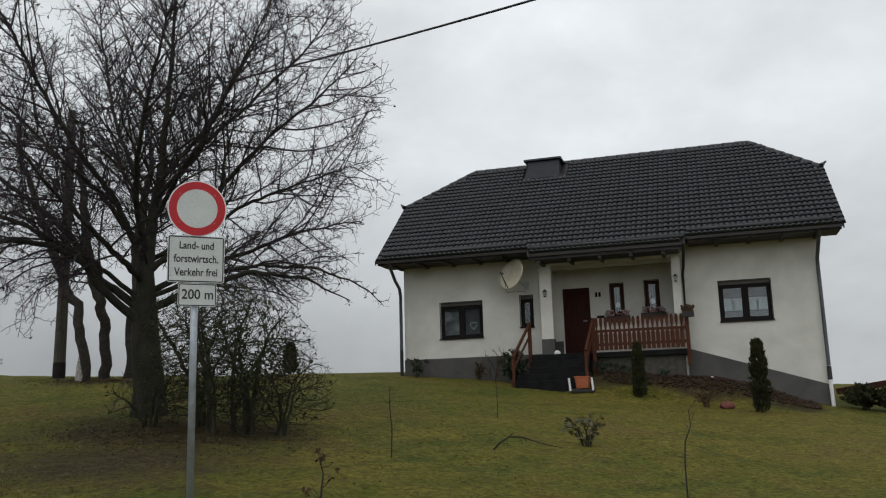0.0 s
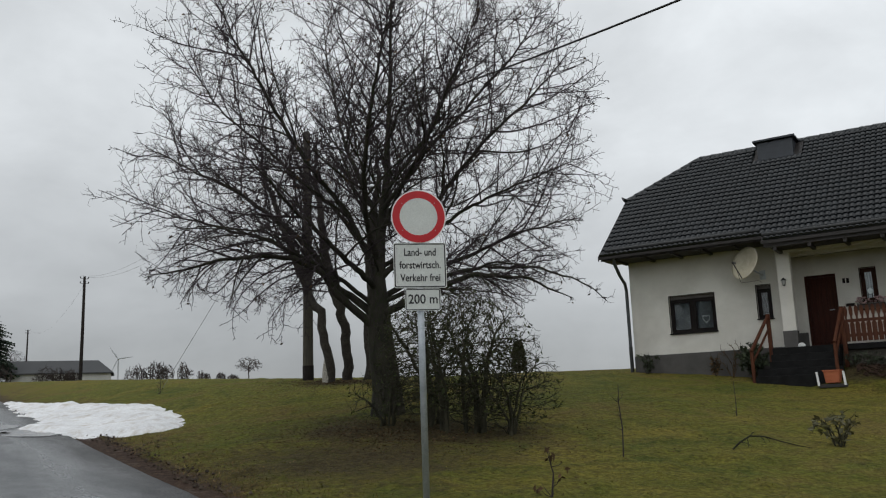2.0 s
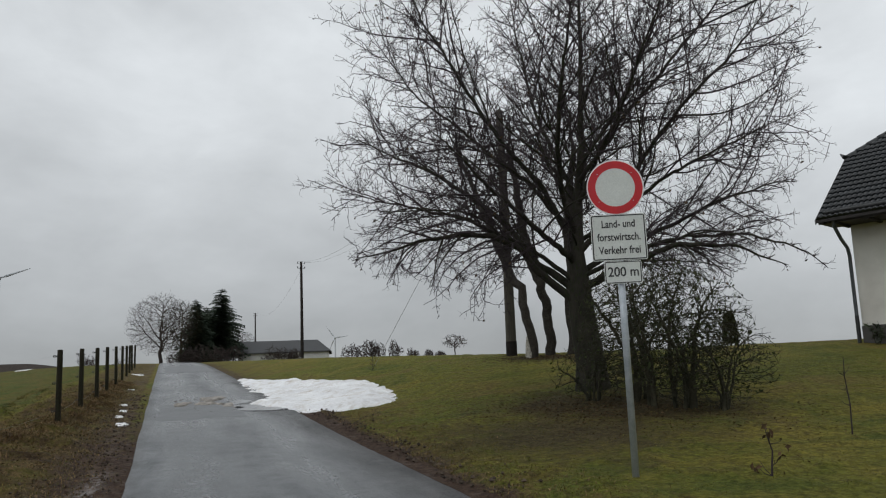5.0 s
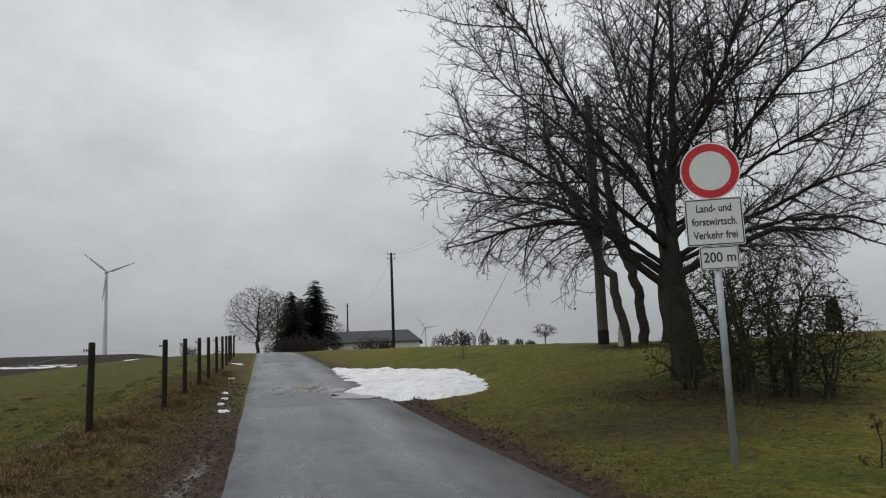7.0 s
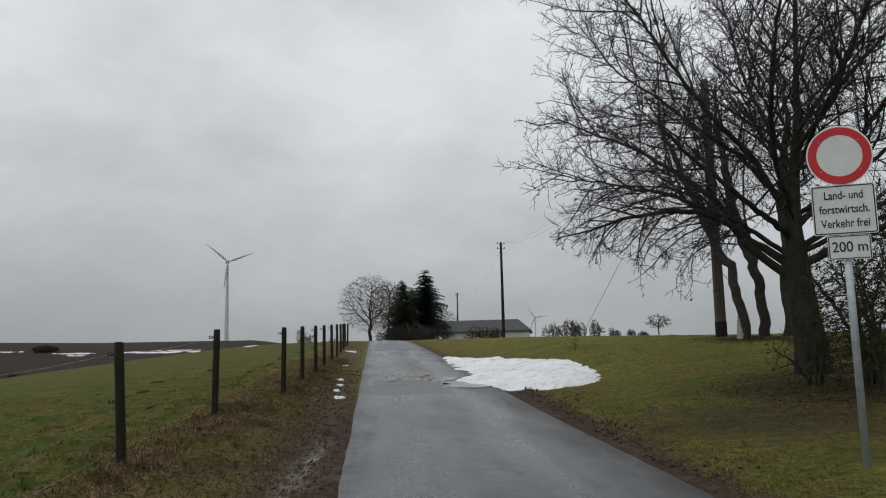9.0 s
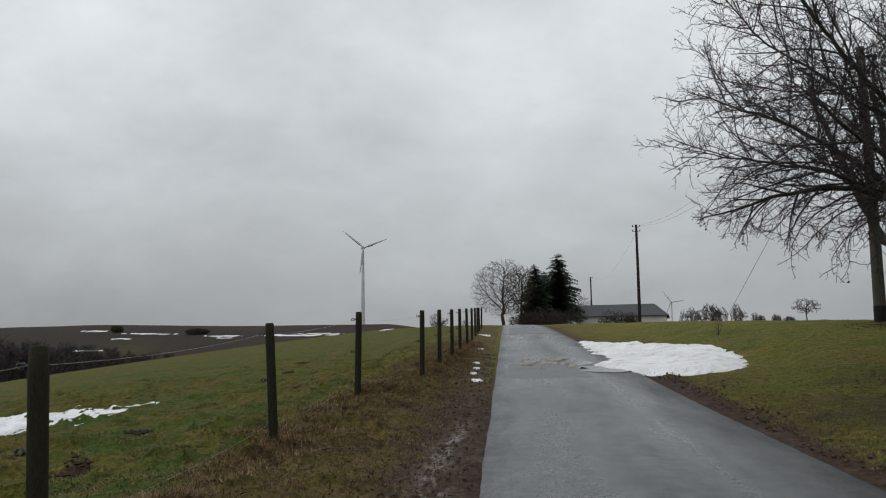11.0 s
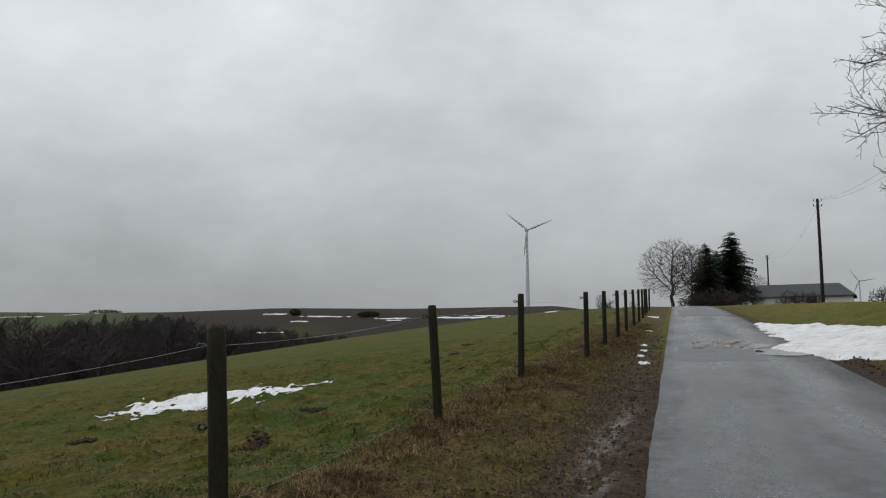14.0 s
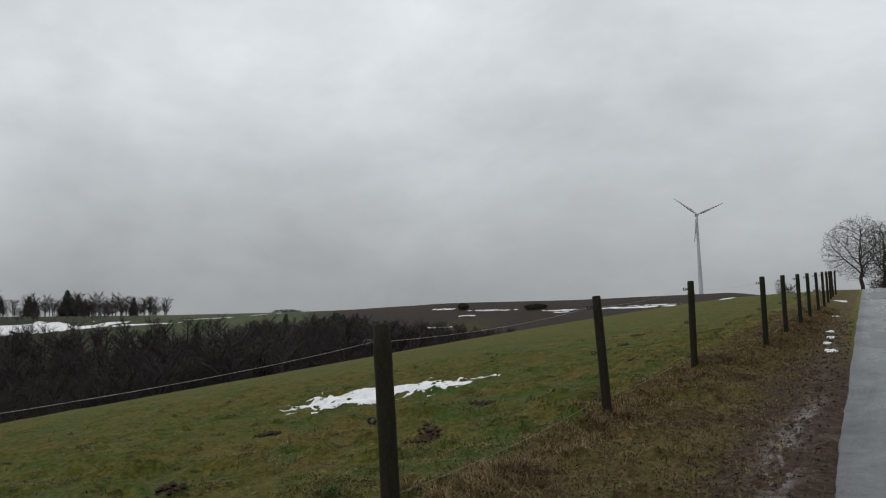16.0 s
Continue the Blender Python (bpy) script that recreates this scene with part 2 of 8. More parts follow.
def snow_material():
    m = material("old_snow", (0.64, 0.64, 0.65), (0.77, 0.775, 0.78), 1.2, 0.7, 0.5, 18)
    nt = m.node_tree
    p = next(n for n in nt.nodes if n.type == "BSDF_PRINCIPLED")
    old = p.inputs["Base Color"].links[0].from_socket
    where = nd(nt, "ShaderNodeTexCoord").outputs["Object"]
    dirt = ramp(nt, noise_of(nt, where, 2.6, 7, 0.7, 0.5), (0.50, 0.0), (0.70, 1.0))
    nt.links.new(mixc(nt, mth(nt, "MULTIPLY", dirt, 0.72), old, (0.38, 0.32, 0.25)), p.inputs["Base Color"])
    return m


M["snow"] = snow_material()


# ---- building helpers ----
def link_mesh(name, verts, faces, mat, parent=None, label="", smooth=False):
    me = bpy.data.meshes.new(name)
    me.from_pydata(verts if isinstance(verts, list) else verts.tolist(), [], faces if isinstance(faces, list) else faces.tolist())
    if isinstance(mat, str):
        mat = M[mat]
    me.materials.append(mat)
    if smooth:
        me.polygons.foreach_set("use_smooth", [True] * len(me.polygons))
    me.update()
    ob = new(name, me)
    if parent:
        ob.parent = parent
    if label:
        ob["label"] = label
    return ob


def part(name, bm, mat, parent=None, label="", smooth=False):
    me = bpy.data.meshes.new(name)
    bmesh.ops.recalc_face_normals(bm, faces=bm.faces)
    bm.to_mesh(me)
    bm.free()
    me.materials.append(M[mat] if isinstance(mat, str) else mat)
    if smooth:
        me.polygons.foreach_set("use_smooth", [True] * len(me.polygons))
    ob = new(name, me)
    if parent:
        ob.parent = parent
    if label:
        ob["label"] = label
    return ob


def thing(name, m=None, **tags):
    ob = new(name)
    ob.empty_display_size = 0.2
    if m is not None:
        ob.matrix_world = m
    return tagged(ob, **tags)


def box(x0, x1, y0, y1, z0, z1, bevel=0.0, bm=None, m=None):
    bm = bm or bmesh.new()
    mat = Matrix.Translation(((x0 + x1) / 2, (y0 + y1) / 2, (z0 + z1) / 2)) @ Matrix.Diagonal((x1 - x0, y1 - y0, z1 - z0, 1))
    made = bmesh.ops.create_cube(bm, size=1, matrix=(m @ mat) if m else mat)["verts"]
    if bevel:
        edges = list({e for v in made for e in v.link_edges})
        bmesh.ops.bevel(bm, geom=edges, offset=bevel, segments=2, affect="EDGES", profile=0.6)
    return bm


def rod(p, q, r0, r1=None, sides=10, bm=None):
    bm = bm or bmesh.new()
    p, q = Vector(p), Vector(q)
    m = Matrix.Translation((p + q) / 2) @ (q - p).to_track_quat("Z", "Y").to_matrix().to_4x4()
    bmesh.ops.create_cone(bm, cap_ends=True, segments=sides, radius1=r0, radius2=r0 if r1 is None else r1, depth=(q - p).length, matrix=m)
    return bm


def ball(c, r, bm=None, seg=10, squash=(1, 1, 1)):
    bm = bm or bmesh.new()
    bmesh.ops.create_uvsphere(bm, u_segments=seg, v_segments=max(5, seg // 2), radius=1, matrix=Matrix.Translation(c) @ Matrix.Diagonal((r * squash[0], r * squash[1], r * squash[2], 1)))
    return bm


class Tubes:
    """Many tapered tubes in one mesh."""

    def __init__(self):
        self.v, self.f, self.n = [], [], 0

    def add(self, pts, radii, sides=4):
        pts = np.asarray(pts, float)
        if len(pts) < 2:
            return
        radii = np.asarray(radii, float)
        tan = np.gradient(pts, axis=0)
        tan /= np.linalg.norm(tan, axis=1, keepdims=True) + 1e-9
        ref = np.array([0.0, 0, 1]) if abs(tan[0, 2]) < 0.9 else np.array([1.0, 0, 0])
        u = np.cross(tan, ref)
        u /= np.linalg.norm(u, axis=1, keepdims=True) + 1e-9
        w = np.cross(tan, u)
        ang = np.arange(sides) * 2 * math.pi / sides
        ring = pts[:, None] + radii[:, None, None] * (np.cos(ang)[None, :, None] * u[:, None] + np.sin(ang)[None, :, None] * w[:, None])
        self.v.append(ring.reshape(-1, 3))
        k = np.arange(len(pts) - 1)[:, None] * sides + self.n
        s = np.arange(sides)[None]
        t = (s + 1) % sides
        self.f.append(np.stack([k + s, k + t, k + sides + t, k + sides + s], -1).reshape(-1, 4))
        self.n += len(pts) * sides

    def add_many(self, a, b, c, r):
        """Many three-jointed twigs at once, r thick at the foot."""
        if not len(a):
            return
        pts = np.stack([a, b, c], 1)
        tan = c - a
        tan /= np.linalg.norm(tan, axis=1, keepdims=True) + 1e-9
        u = np.cross(tan, np.array([0.31, 0.57, 0.76]))
        u /= np.linalg.norm(u, axis=1, keepdims=True) + 1e-9
        w = np.cross(tan, u)
        ang = np.arange(3) * 2 * math.pi / 3
        rad = (np.asarray(r)[:, None] * np.array([1.0, 0.8, 0.5]))[:, :, None, None]
        ring = pts[:, :, None] + rad * (np.cos(ang)[None, None, :, None] * u[:, None, None] + np.sin(ang)[None, None, :, None] * w[:, None, None])
        n = len(a)
        self.v.append(ring.reshape(-1, 3))
        k = (np.arange(n) * 9)[:, None, None] + np.array([0, 3])[None, :, None] + self.n
        s = np.arange(3)[None, None]
        t = (s + 1) % 3
        self.f.append(np.stack([k + s, k + t, k + 3 + t, k + 3 + s], -1).reshape(-1, 4))
        self.n += n * 9

    def make(self, name, mat, parent=None, label="", smooth=True):
        if not self.v:
            return None
        return link_mesh(name, np.concatenate(self.v), np.concatenate(self.f), mat, parent, label, smooth)


# ---- the land: the lane runs along D, and N points to its right ----
D = (-0.9023, 0.4311)
N = (0.4311, 0.9023)


def ab(x, y):
    return x * D[0] + y * D[1], x * N[0] + y * N[1]


def xy(a, b):
    return a * D[0] + b * N[0], a * D[1] + b * N[1]


def step(lo, hi, v):
    t = np.clip((v - lo) / (hi - lo), 0, 1)
    return t * t * (3 - 2 * t)


def smin(p, q, k):
    h = np.clip(0.5 + 0.5 * (q - p) / k, 0, 1)
    return q + (p - q) * h - k * h * (1 - h)


def height(x, y):
    """The ground: a lane climbing to a crest, a lawn rising beside it, a meadow falling to a valley and hills beyond."""
    x, y = np.asarray(x, float), np.asarray(y, float)
    a, b = ab(x, y)
    r = np.hypot(x, y)
    turn = np.degrees(np.arctan2(-b, a))
    lane = 0.069 * a
    lawn = 0.69 - 0.107 * (x + 5.4) + 0.087 * (y - 8.2)
    z = lane + step(3.2, 11, b) * (lawn - lane)
    z = z + 0.10 * step(3.3, 4.6, b) * (1 - step(6, 10, b))
    z = z + 0.95 * step(22.7, 24.9, y) * step(27.5, 26.5, y) * step(-3.8, -3.2, x) * (1 - step(-0.9, 2.9, x))
    bank = step(-0.5, -1.9, b) * (1 - step(-2.6, -5.5, b))
    left = np.minimum(b + 2.5, 0)
    z = z + (0.06 + 0.10 * step(9, 12, a)) * bank + 0.09 * left - 0.00046 * left**2
    cap = 1.65 - 0.0444 * x + 0.0135 * y + 0.45 * np.exp(-((x + 7) ** 2 + (y - 27) ** 2) / 40)
    cap = cap - 3 * (1 - np.exp(-((np.maximum(r - 62, 0) / 170) ** 2)))
    z = smin(z, cap, 0.5)
    z = smin(z, 9 + 0 * z, 3)
    # the valley's far side
    rise = np.interp(turn, [-30, 0, 8, 18, 26, 34, 44, 55, 75, 120], [-0.02, 0.040, 0.0475, 0.046, 0.047, 0.0415, 0.040, 0.040, 0.043, 0.03])
    far_r = np.interp(turn, [0, 10, 25, 40, 60], [330, 330, 380, 520, 560])
    hill = 1.65 + far_r * rise + 0.012 * np.maximum(r - far_r, 0)
    low = np.interp(turn, [0, 12, 25, 40, 60], [4, 1, -6, -18, -26])
    beyond = low + (hill - low) * step(0.42, 1.0, r / far_r)
    w = step(110, 230, r) * step(-2, 8, turn) * (1 - step(110, 150, turn))
    z = z * (1 - w) + beyond * w
    z = z - 0.0033 * np.maximum(r - 30, 0) * step(-13, -6, turn) * step(150, 120, turn) * step(900, 650, r)
    return np.clip(z, -45, 60)


def lattice(x, y, seed):
    """Smooth noise between 0 and 1 over whole arrays."""
    i, j = np.floor(x), np.floor(y)
    fx, fy = x - i, y - j
    fx, fy = fx * fx * (3 - 2 * fx), fy * fy * (3 - 2 * fy)

    def dice(p, q):
        s = np.sin(p * 127.1 + q * 311.7 + seed * 74.7) * 43758.5453
        return s - np.floor(s)

    lo = dice(i, j) * (1 - fx) + dice(i + 1, j) * fx
    hi = dice(i, j + 1) * (1 - fx) + dice(i + 1, j + 1) * fx
    return lo * (1 - fy) + hi * fy


def relief(x, y):
    """Tussocks and hollows of the turf: deep on the meadow and the bank, shallow on the lawn."""
    x, y = np.asarray(x, float), np.asarray(y, float)
    a, b = ab(x, y)
    wx, wy = x + 0.25 * lattice(x * 2, y * 2, 4), y + 0.25 * lattice(x * 2, y * 2, 5)
    big = lattice(wx * 1.1, wy * 1.1, 1)
    tuft = np.clip(lattice(wx * 3.3, wy * 3.3, 2) - 0.35, 0, 1) / 0.65
    small = lattice(wx * 7.7, wy * 7.7, 3)
    deep = 0.35 + 0.65 * step(-2.0, -3.0, b)
    deep = np.maximum(deep, 0.9 * step(-0.5, -1.3, b))
    off_lane = np.maximum(step(3.2, 3.7, b), step(-0.10, -0.30, b))
    z = deep * (0.05 * (big - 0.5) + 0.185 * tuft**1.5 * (0.4 + big) + 0.045 * (small - 0.5))
    return z * off_lane * np.exp(-np.hypot(x, y) / 60)


def on_ground(x, y, up=0.0):
    return Vector((x, y, float(height(x, y)) + up))


LAND = Matrix(((D[0], -N[0], 0, 0), (D[1], -N[1], 0, 0), (0, 0, 1, 0), (0, 0, 0, 1)))


def spread(lo, hi, fine, grow, far_lo, far_hi):
    """Grid lines: even from lo to hi, then ever wider to the far ends."""
    mid = list(np.arange(lo, hi, fine))
    out, s = [hi], fine
    while out[-1] < far_hi:
        s *= grow
        out.append(out[-1] + s)
    back, s = [lo], fine
    while back[-1] > far_lo:
        s *= grow
        back.append(back[-1] - s)
    return np.array(back[:0:-1] + mid + out)


def ground_material():
    m = bpy.data.materials.new("winter_land")
    m.use_nodes = True
    nt = m.node_tree
    nt.nodes.clear()
    where = nd(nt, "ShaderNodeTexCoord").outputs["Object"]
    n_big = noise_of(nt, where, 0.10, 5, 0.6, 0.6)
    n_mid = noise_of(nt, where, 0.9, 6, 0.65, 0.4)
    n_small = noise_of(nt, where, 6.0, 6, 0.7, 0.3)
    n_fine = noise_of(nt, where, 45.0, 5, 0.7)
    n_tuft = noise_of(nt, nd(nt, "ShaderNodeMapping", i_Vector=where, i_Location=(7.3, 2.1, 0)).outputs[0], 2.6, 7, 0.72, 0.6)

    n_clod = noise_of(nt, nd(nt, "ShaderNodeMapping", i_Vector=where, i_Location=(1.9, 5.7, 0)).outputs[0], 4.2, 6, 0.7, 0.5)

    def zone(name, soft=0.16):
        f = nd(nt, "ShaderNodeAttribute", attribute_name=name).outputs["Fac"]
        jitter = mth(nt, "ADD", mth(nt, "MULTIPLY", mth(nt, "SUBTRACT", n_mid, 0.5), 0.9), mth(nt, "MULTIPLY", mth(nt, "SUBTRACT", n_small, 0.5), 0.9))
        return ramp(nt, mth(nt, "ADD", f, jitter), (0.5 - soft, 0.0), (0.5 + soft, 1.0))

    green = mixc(nt, ramp(nt, n_mid, (0.35, 0.0), (0.68, 1.0)), (0.092, 0.094, 0.016), (0.168, 0.134, 0.026))
    green = mixc(nt, ramp(nt, n_big, (0.45, 0.0), (0.62, 0.7)), green, (0.082, 0.098, 0.015))
    green = mixc(nt, ramp(nt, n_small, (0.50, 0.0), (0.70, 0.85)), green, (0.036, 0.029, 0.010))
    meadow = mixc(nt, ramp(nt, n_mid, (0.35, 0.0), (0.68, 1.0)), (0.052, 0.064, 0.010), (0.090, 0.080, 0.014))
    meadow = mixc(nt, ramp(nt, n_big, (0.42, 0.0), (0.62, 0.75)), meadow, (0.088, 0.068, 0.015))
    meadow = mixc(nt, ramp(nt, n_small, (0.52, 0.0), (0.66, 0.85)), meadow, (0.028, 0.022, 0.011))
    meadow = mixc(nt, ramp(nt, n_tuft, (0.50, 0.0), (0.66, 0.85)), meadow, (0.118, 0.096, 0.026))
    meadow = mixc(nt, ramp(nt, n_tuft, (0.32, 0.8), (0.45, 0.0)), meadow, (0.036, 0.050, 0.010))
    n_field = noise_of(nt, nd(nt, "ShaderNodeMapping", i_Vector=where, i_Location=(3.3, 8.1, 0)).outputs[0], 0.42, 7, 0.68, 0.8)
    meadow = mixc(nt, ramp(nt, n_field, (0.53, 0.0), (0.66, 0.55)), meadow, (0.120, 0.084, 0.026))
    meadow = mixc(nt, ramp(nt, n_field, (0.38, 0.85), (0.50, 0.0)), meadow, (0.042, 0.070, 0.013))
    green = mixc(nt, ramp(nt, n_field, (0.50, 0.0), (0.62, 0.7)), green, (0.125, 0.090, 0.030))
    green = mixc(nt, ramp(nt, n_field, (0.36, 0.7), (0.47, 0.0)), green, (0.050, 0.068, 0.013))
    green = mixc(nt, ramp(nt, n_tuft, (0.52, 0.0), (0.68, 0.6)), green, (0.140, 0.120, 0.026))
    col = mixc(nt, zone("meadow"), green, meadow)
    dead = mixc(nt, ramp(nt, n_small, (0.35, 0.0), (0.65, 1.0)), (0.038, 0.024, 0.012), (0.096, 0.064, 0.028))
    dead = mixc(nt, ramp(nt, n_tuft, (0.42, 0.0), (0.54, 0.85)), dead, (0.088, 0.078, 0.018))
    dead = mixc(nt, ramp(nt, n_mid, (0.50, 0.0), (0.62, 0.85)), dead, (0.036, 0.021, 0.013))
    dead = mixc(nt, ramp(nt, n_clod, (0.52, 0.0), (0.60, 0.8)), dead, (0.118, 0.080, 0.034))
    col = mixc(nt, zone("dead"), col, dead)
    # dark brown of leaf litter and bed soil, also used as painted shade near the tree
    litter = mixc(nt, ramp(nt, n_small, (0.35, 0.0), (0.65, 1.0)), (0.032, 0.025, 0.013), (0.068, 0.054, 0.023))
    col = mixc(nt, zone("litter", 0.2), col, litter)
    mud = mixc(nt, ramp(nt, n_small, (0.3, 0.0), (0.7, 1.0)), (0.034, 0.021, 0.015), (0.074, 0.049, 0.035))
    mud_zone = zone("mud", 0.2)
    col = mixc(nt, mud_zone, col, mud)
    ploughed = mixc(nt, n_big, (0.0260, 0.0192, 0.0155), (0.0360, 0.0267, 0.0211))
    col = mixc(nt, nd(nt, "ShaderNodeAttribute", attribute_name="ploughed").outputs["Fac"], col, ploughed)
    pale = mixc(nt, n_big, (0.0465, 0.0620, 0.0279), (0.0620, 0.0682, 0.0341))
    col = mixc(nt, nd(nt, "ShaderNodeAttribute", attribute_name="pasture").outputs["Fac"], col, pale)
    wood = mixc(nt, n_mid, (0.0186, 0.0136, 0.0112), (0.0298, 0.0223, 0.0186))
    col = mixc(nt, nd(nt, "ShaderNodeAttribute", attribute_name="wood").outputs["Fac"], col, wood)
    col = mixc(nt, 0.6, col, ramp(nt, n_fine, (0.25, 0.62), (0.75, 1.38)), "MULTIPLY")
    n_clump = noise_of(nt, where, 13.0, 6, 0.75, 0.4)
    col = mixc(nt, 0.85, col, ramp(nt, n_clump, (0.33, 0.32), (0.67, 1.75)), "MULTIPLY")
    n_rut = noise_of(nt, nd(nt, "ShaderNodeMapping", i_Vector=where, i_Scale=(0.7, 2.6, 1.0)).outputs[0], 2.2, 6, 0.7, 0.5)
    rut = mth(nt, "MULTIPLY", nd(nt, "ShaderNodeAttribute", attribute_name="rut").outputs["Fac"], mth(nt, "MULTIPLY", ramp(nt, n_rut, (0.46, 0.0), (0.54, 1.0)), ramp(nt, n_small, (0.40, 0.35), (0.56, 1.0))))
    wet = mth(nt, "MULTIPLY", mud_zone, ramp(nt, mth(nt, "ADD", mth(nt, "MULTIPLY", n_mid, 0.6), mth(nt, "MULTIPLY", n_small, 0.4)), (0.535, 0.0), (0.60, 1.0)))
    wet = mth(nt, "MAXIMUM", mth(nt, "MULTIPLY", wet, 0.25), rut)
    gloss = mth(nt, "MULTIPLY_ADD", wet, -0.72)
    gloss.node.inputs[2].default_value = 0.92
    relief = mth(nt, "ADD", mth(nt, "MULTIPLY", n_tuft, 0.8), mth(nt, "ADD", mth(nt, "MULTIPLY", n_small, 0.6), mth(nt, "MULTIPLY", n_fine, 0.3)))
    flat = mth(nt, "MULTIPLY_ADD", wet, -0.8)
    flat.node.inputs[2].default_value = 1.0
    b = nd(nt, "ShaderNodeBump", i_Strength=flat, i_Distance=0.07, i_Height=relief)
    p = nd(nt, "ShaderNodeBsdfPrincipled", i_Base_Color=col, i_Roughness=gloss, i_Normal=b.outputs[0])
    p.inputs["Specular IOR Level"].default_value = 0.12
    nt.links.new(mth(nt, "MULTIPLY_ADD", wet, 0.5), p.inputs["Specular IOR Level"])
    p.inputs["Specular IOR Level"].links[0].from_node.inputs[2].default_value = 0.1
    nd(nt, "ShaderNodeOutputMaterial", i_Surface=p.outputs[0])
    return m


TREE = (-10.35, 14.15)


def zones(x, y):
    """How much of each kind of soil or growth lies at a place. Litter also holds the big tree's shade."""
    a, b = ab(x, y)
    r = np.hypot(x, y)
    turn = np.degrees(np.arctan2(-b, a))
    near = 1 - step(60, 90, r)
    mud = np.maximum(step(4.1, 3.3, b) * step(2.8, 3.0, b), 0.9 * step(-1.55, -0.65, b) * step(0.3, 0.0, b) * (1 - 0.4 * step(12, 20, a))) * (1 - 0.35 * step(14, 28, a))
    mud = mud * near * 0.95
    dead = np.maximum(step(-3.1, -2.2, b) * step(-0.1, -0.5, b), 0.50 * step(7.0, 3.6, b) * step(2.8, 3.2, b)) * near
    # fallen leaves below the crown, strengthened to paint in the crown's shade
    litter = np.exp(-(((x - TREE[0] - 1.6) / 3.4) ** 2 + ((y - TREE[1] + 1.6) / 2.0) ** 2)) * 0.86
    litter = np.maximum(litter, 0.8 * np.exp(-(((x + 15.0) / 1.9) ** 2 + ((y - 18.6) / 1.1) ** 2)))
    # sparse leaves towards the lane; mainly darkens the lawn as painted tree shade
    litter = np.maximum(litter, 0.74 * np.exp(-(((x + 7.9) / 3.0) ** 2 + ((y - 10.2) / 2.9) ** 2)))
    bed = step(-3.6, -3.0, x) * step(3.0, 2.0, x) * step(22.9, 23.5, y + 0.10 * (x - 0)) * step(26, 25.6, y)
    litter = np.maximum(litter, bed)
    meadow = step(-2.4, -3.2, b)
    ploughed = step(120, 150, r) * step(3, 9, turn) * step(40, 34, turn) * step(0, 6, turn - 2)
    ploughed = np.maximum(ploughed, step(215, 260, r) * step(0, 4, turn) * step(41, 35, turn))
    pasture = step(330, 380, r) * step(33, 37, turn)
    wood = step(120, 150, r) * step(22, 27, turn) * (1 - step(330, 370, r) * step(60, 40, turn))
    ploughed = ploughed * (1 - wood * step(300, 260, r))
    return {"mud": mud, "dead": dead, "litter": litter, "meadow": meadow, "rut": np.exp(-(((b + 0.50 + 0.06 * np.sin(a * 0.9)) / 0.17) ** 2)) * step(3, 5, a) * (1 - 0.75 * step(10, 13, a)) * near, "ploughed": ploughed, "pasture": pasture, "wood": wood * (1 - ploughed)}


def build_ground():
    la = spread(2.5, 23, 0.10, 1.05, -2600, 3400)
    lb = spread(-13, 4.2, 0.10, 1.05, -2600, 2600)
    A, B = np.meshgrid(la, lb, indexing="ij")
    X, Y = xy(A, B)
    Z = height(X, Y)
    Z = Z + relief(X, Y) - 0.03 * step(3.15, 3.0, B) * step(-0.15, 0.0, B)
    verts = np.stack([A, -B, Z], -1).reshape(-1, 3)
    na, nb = len(la), len(lb)
    i = np.arange(na - 1)[:, None] * nb + np.arange(nb - 1)[None]
    faces = np.stack([i, i + 1, i + nb + 1, i + nb], -1).reshape(-1, 4)
    ob = link_mesh("ground", verts, faces, ground_material(), smooth=True)
    ob.matrix_world = LAND
    for name, value in zones(X, Y).items():
        ob.data.attributes.new(name, "FLOAT", "POINT").data.foreach_set("value", value.ravel().astype(np.float32))
    return tagged(ob, "winter lawn, meadow and ploughed fields on rolling hills", "ground", kind="structure")


ground_ob = build_ground()


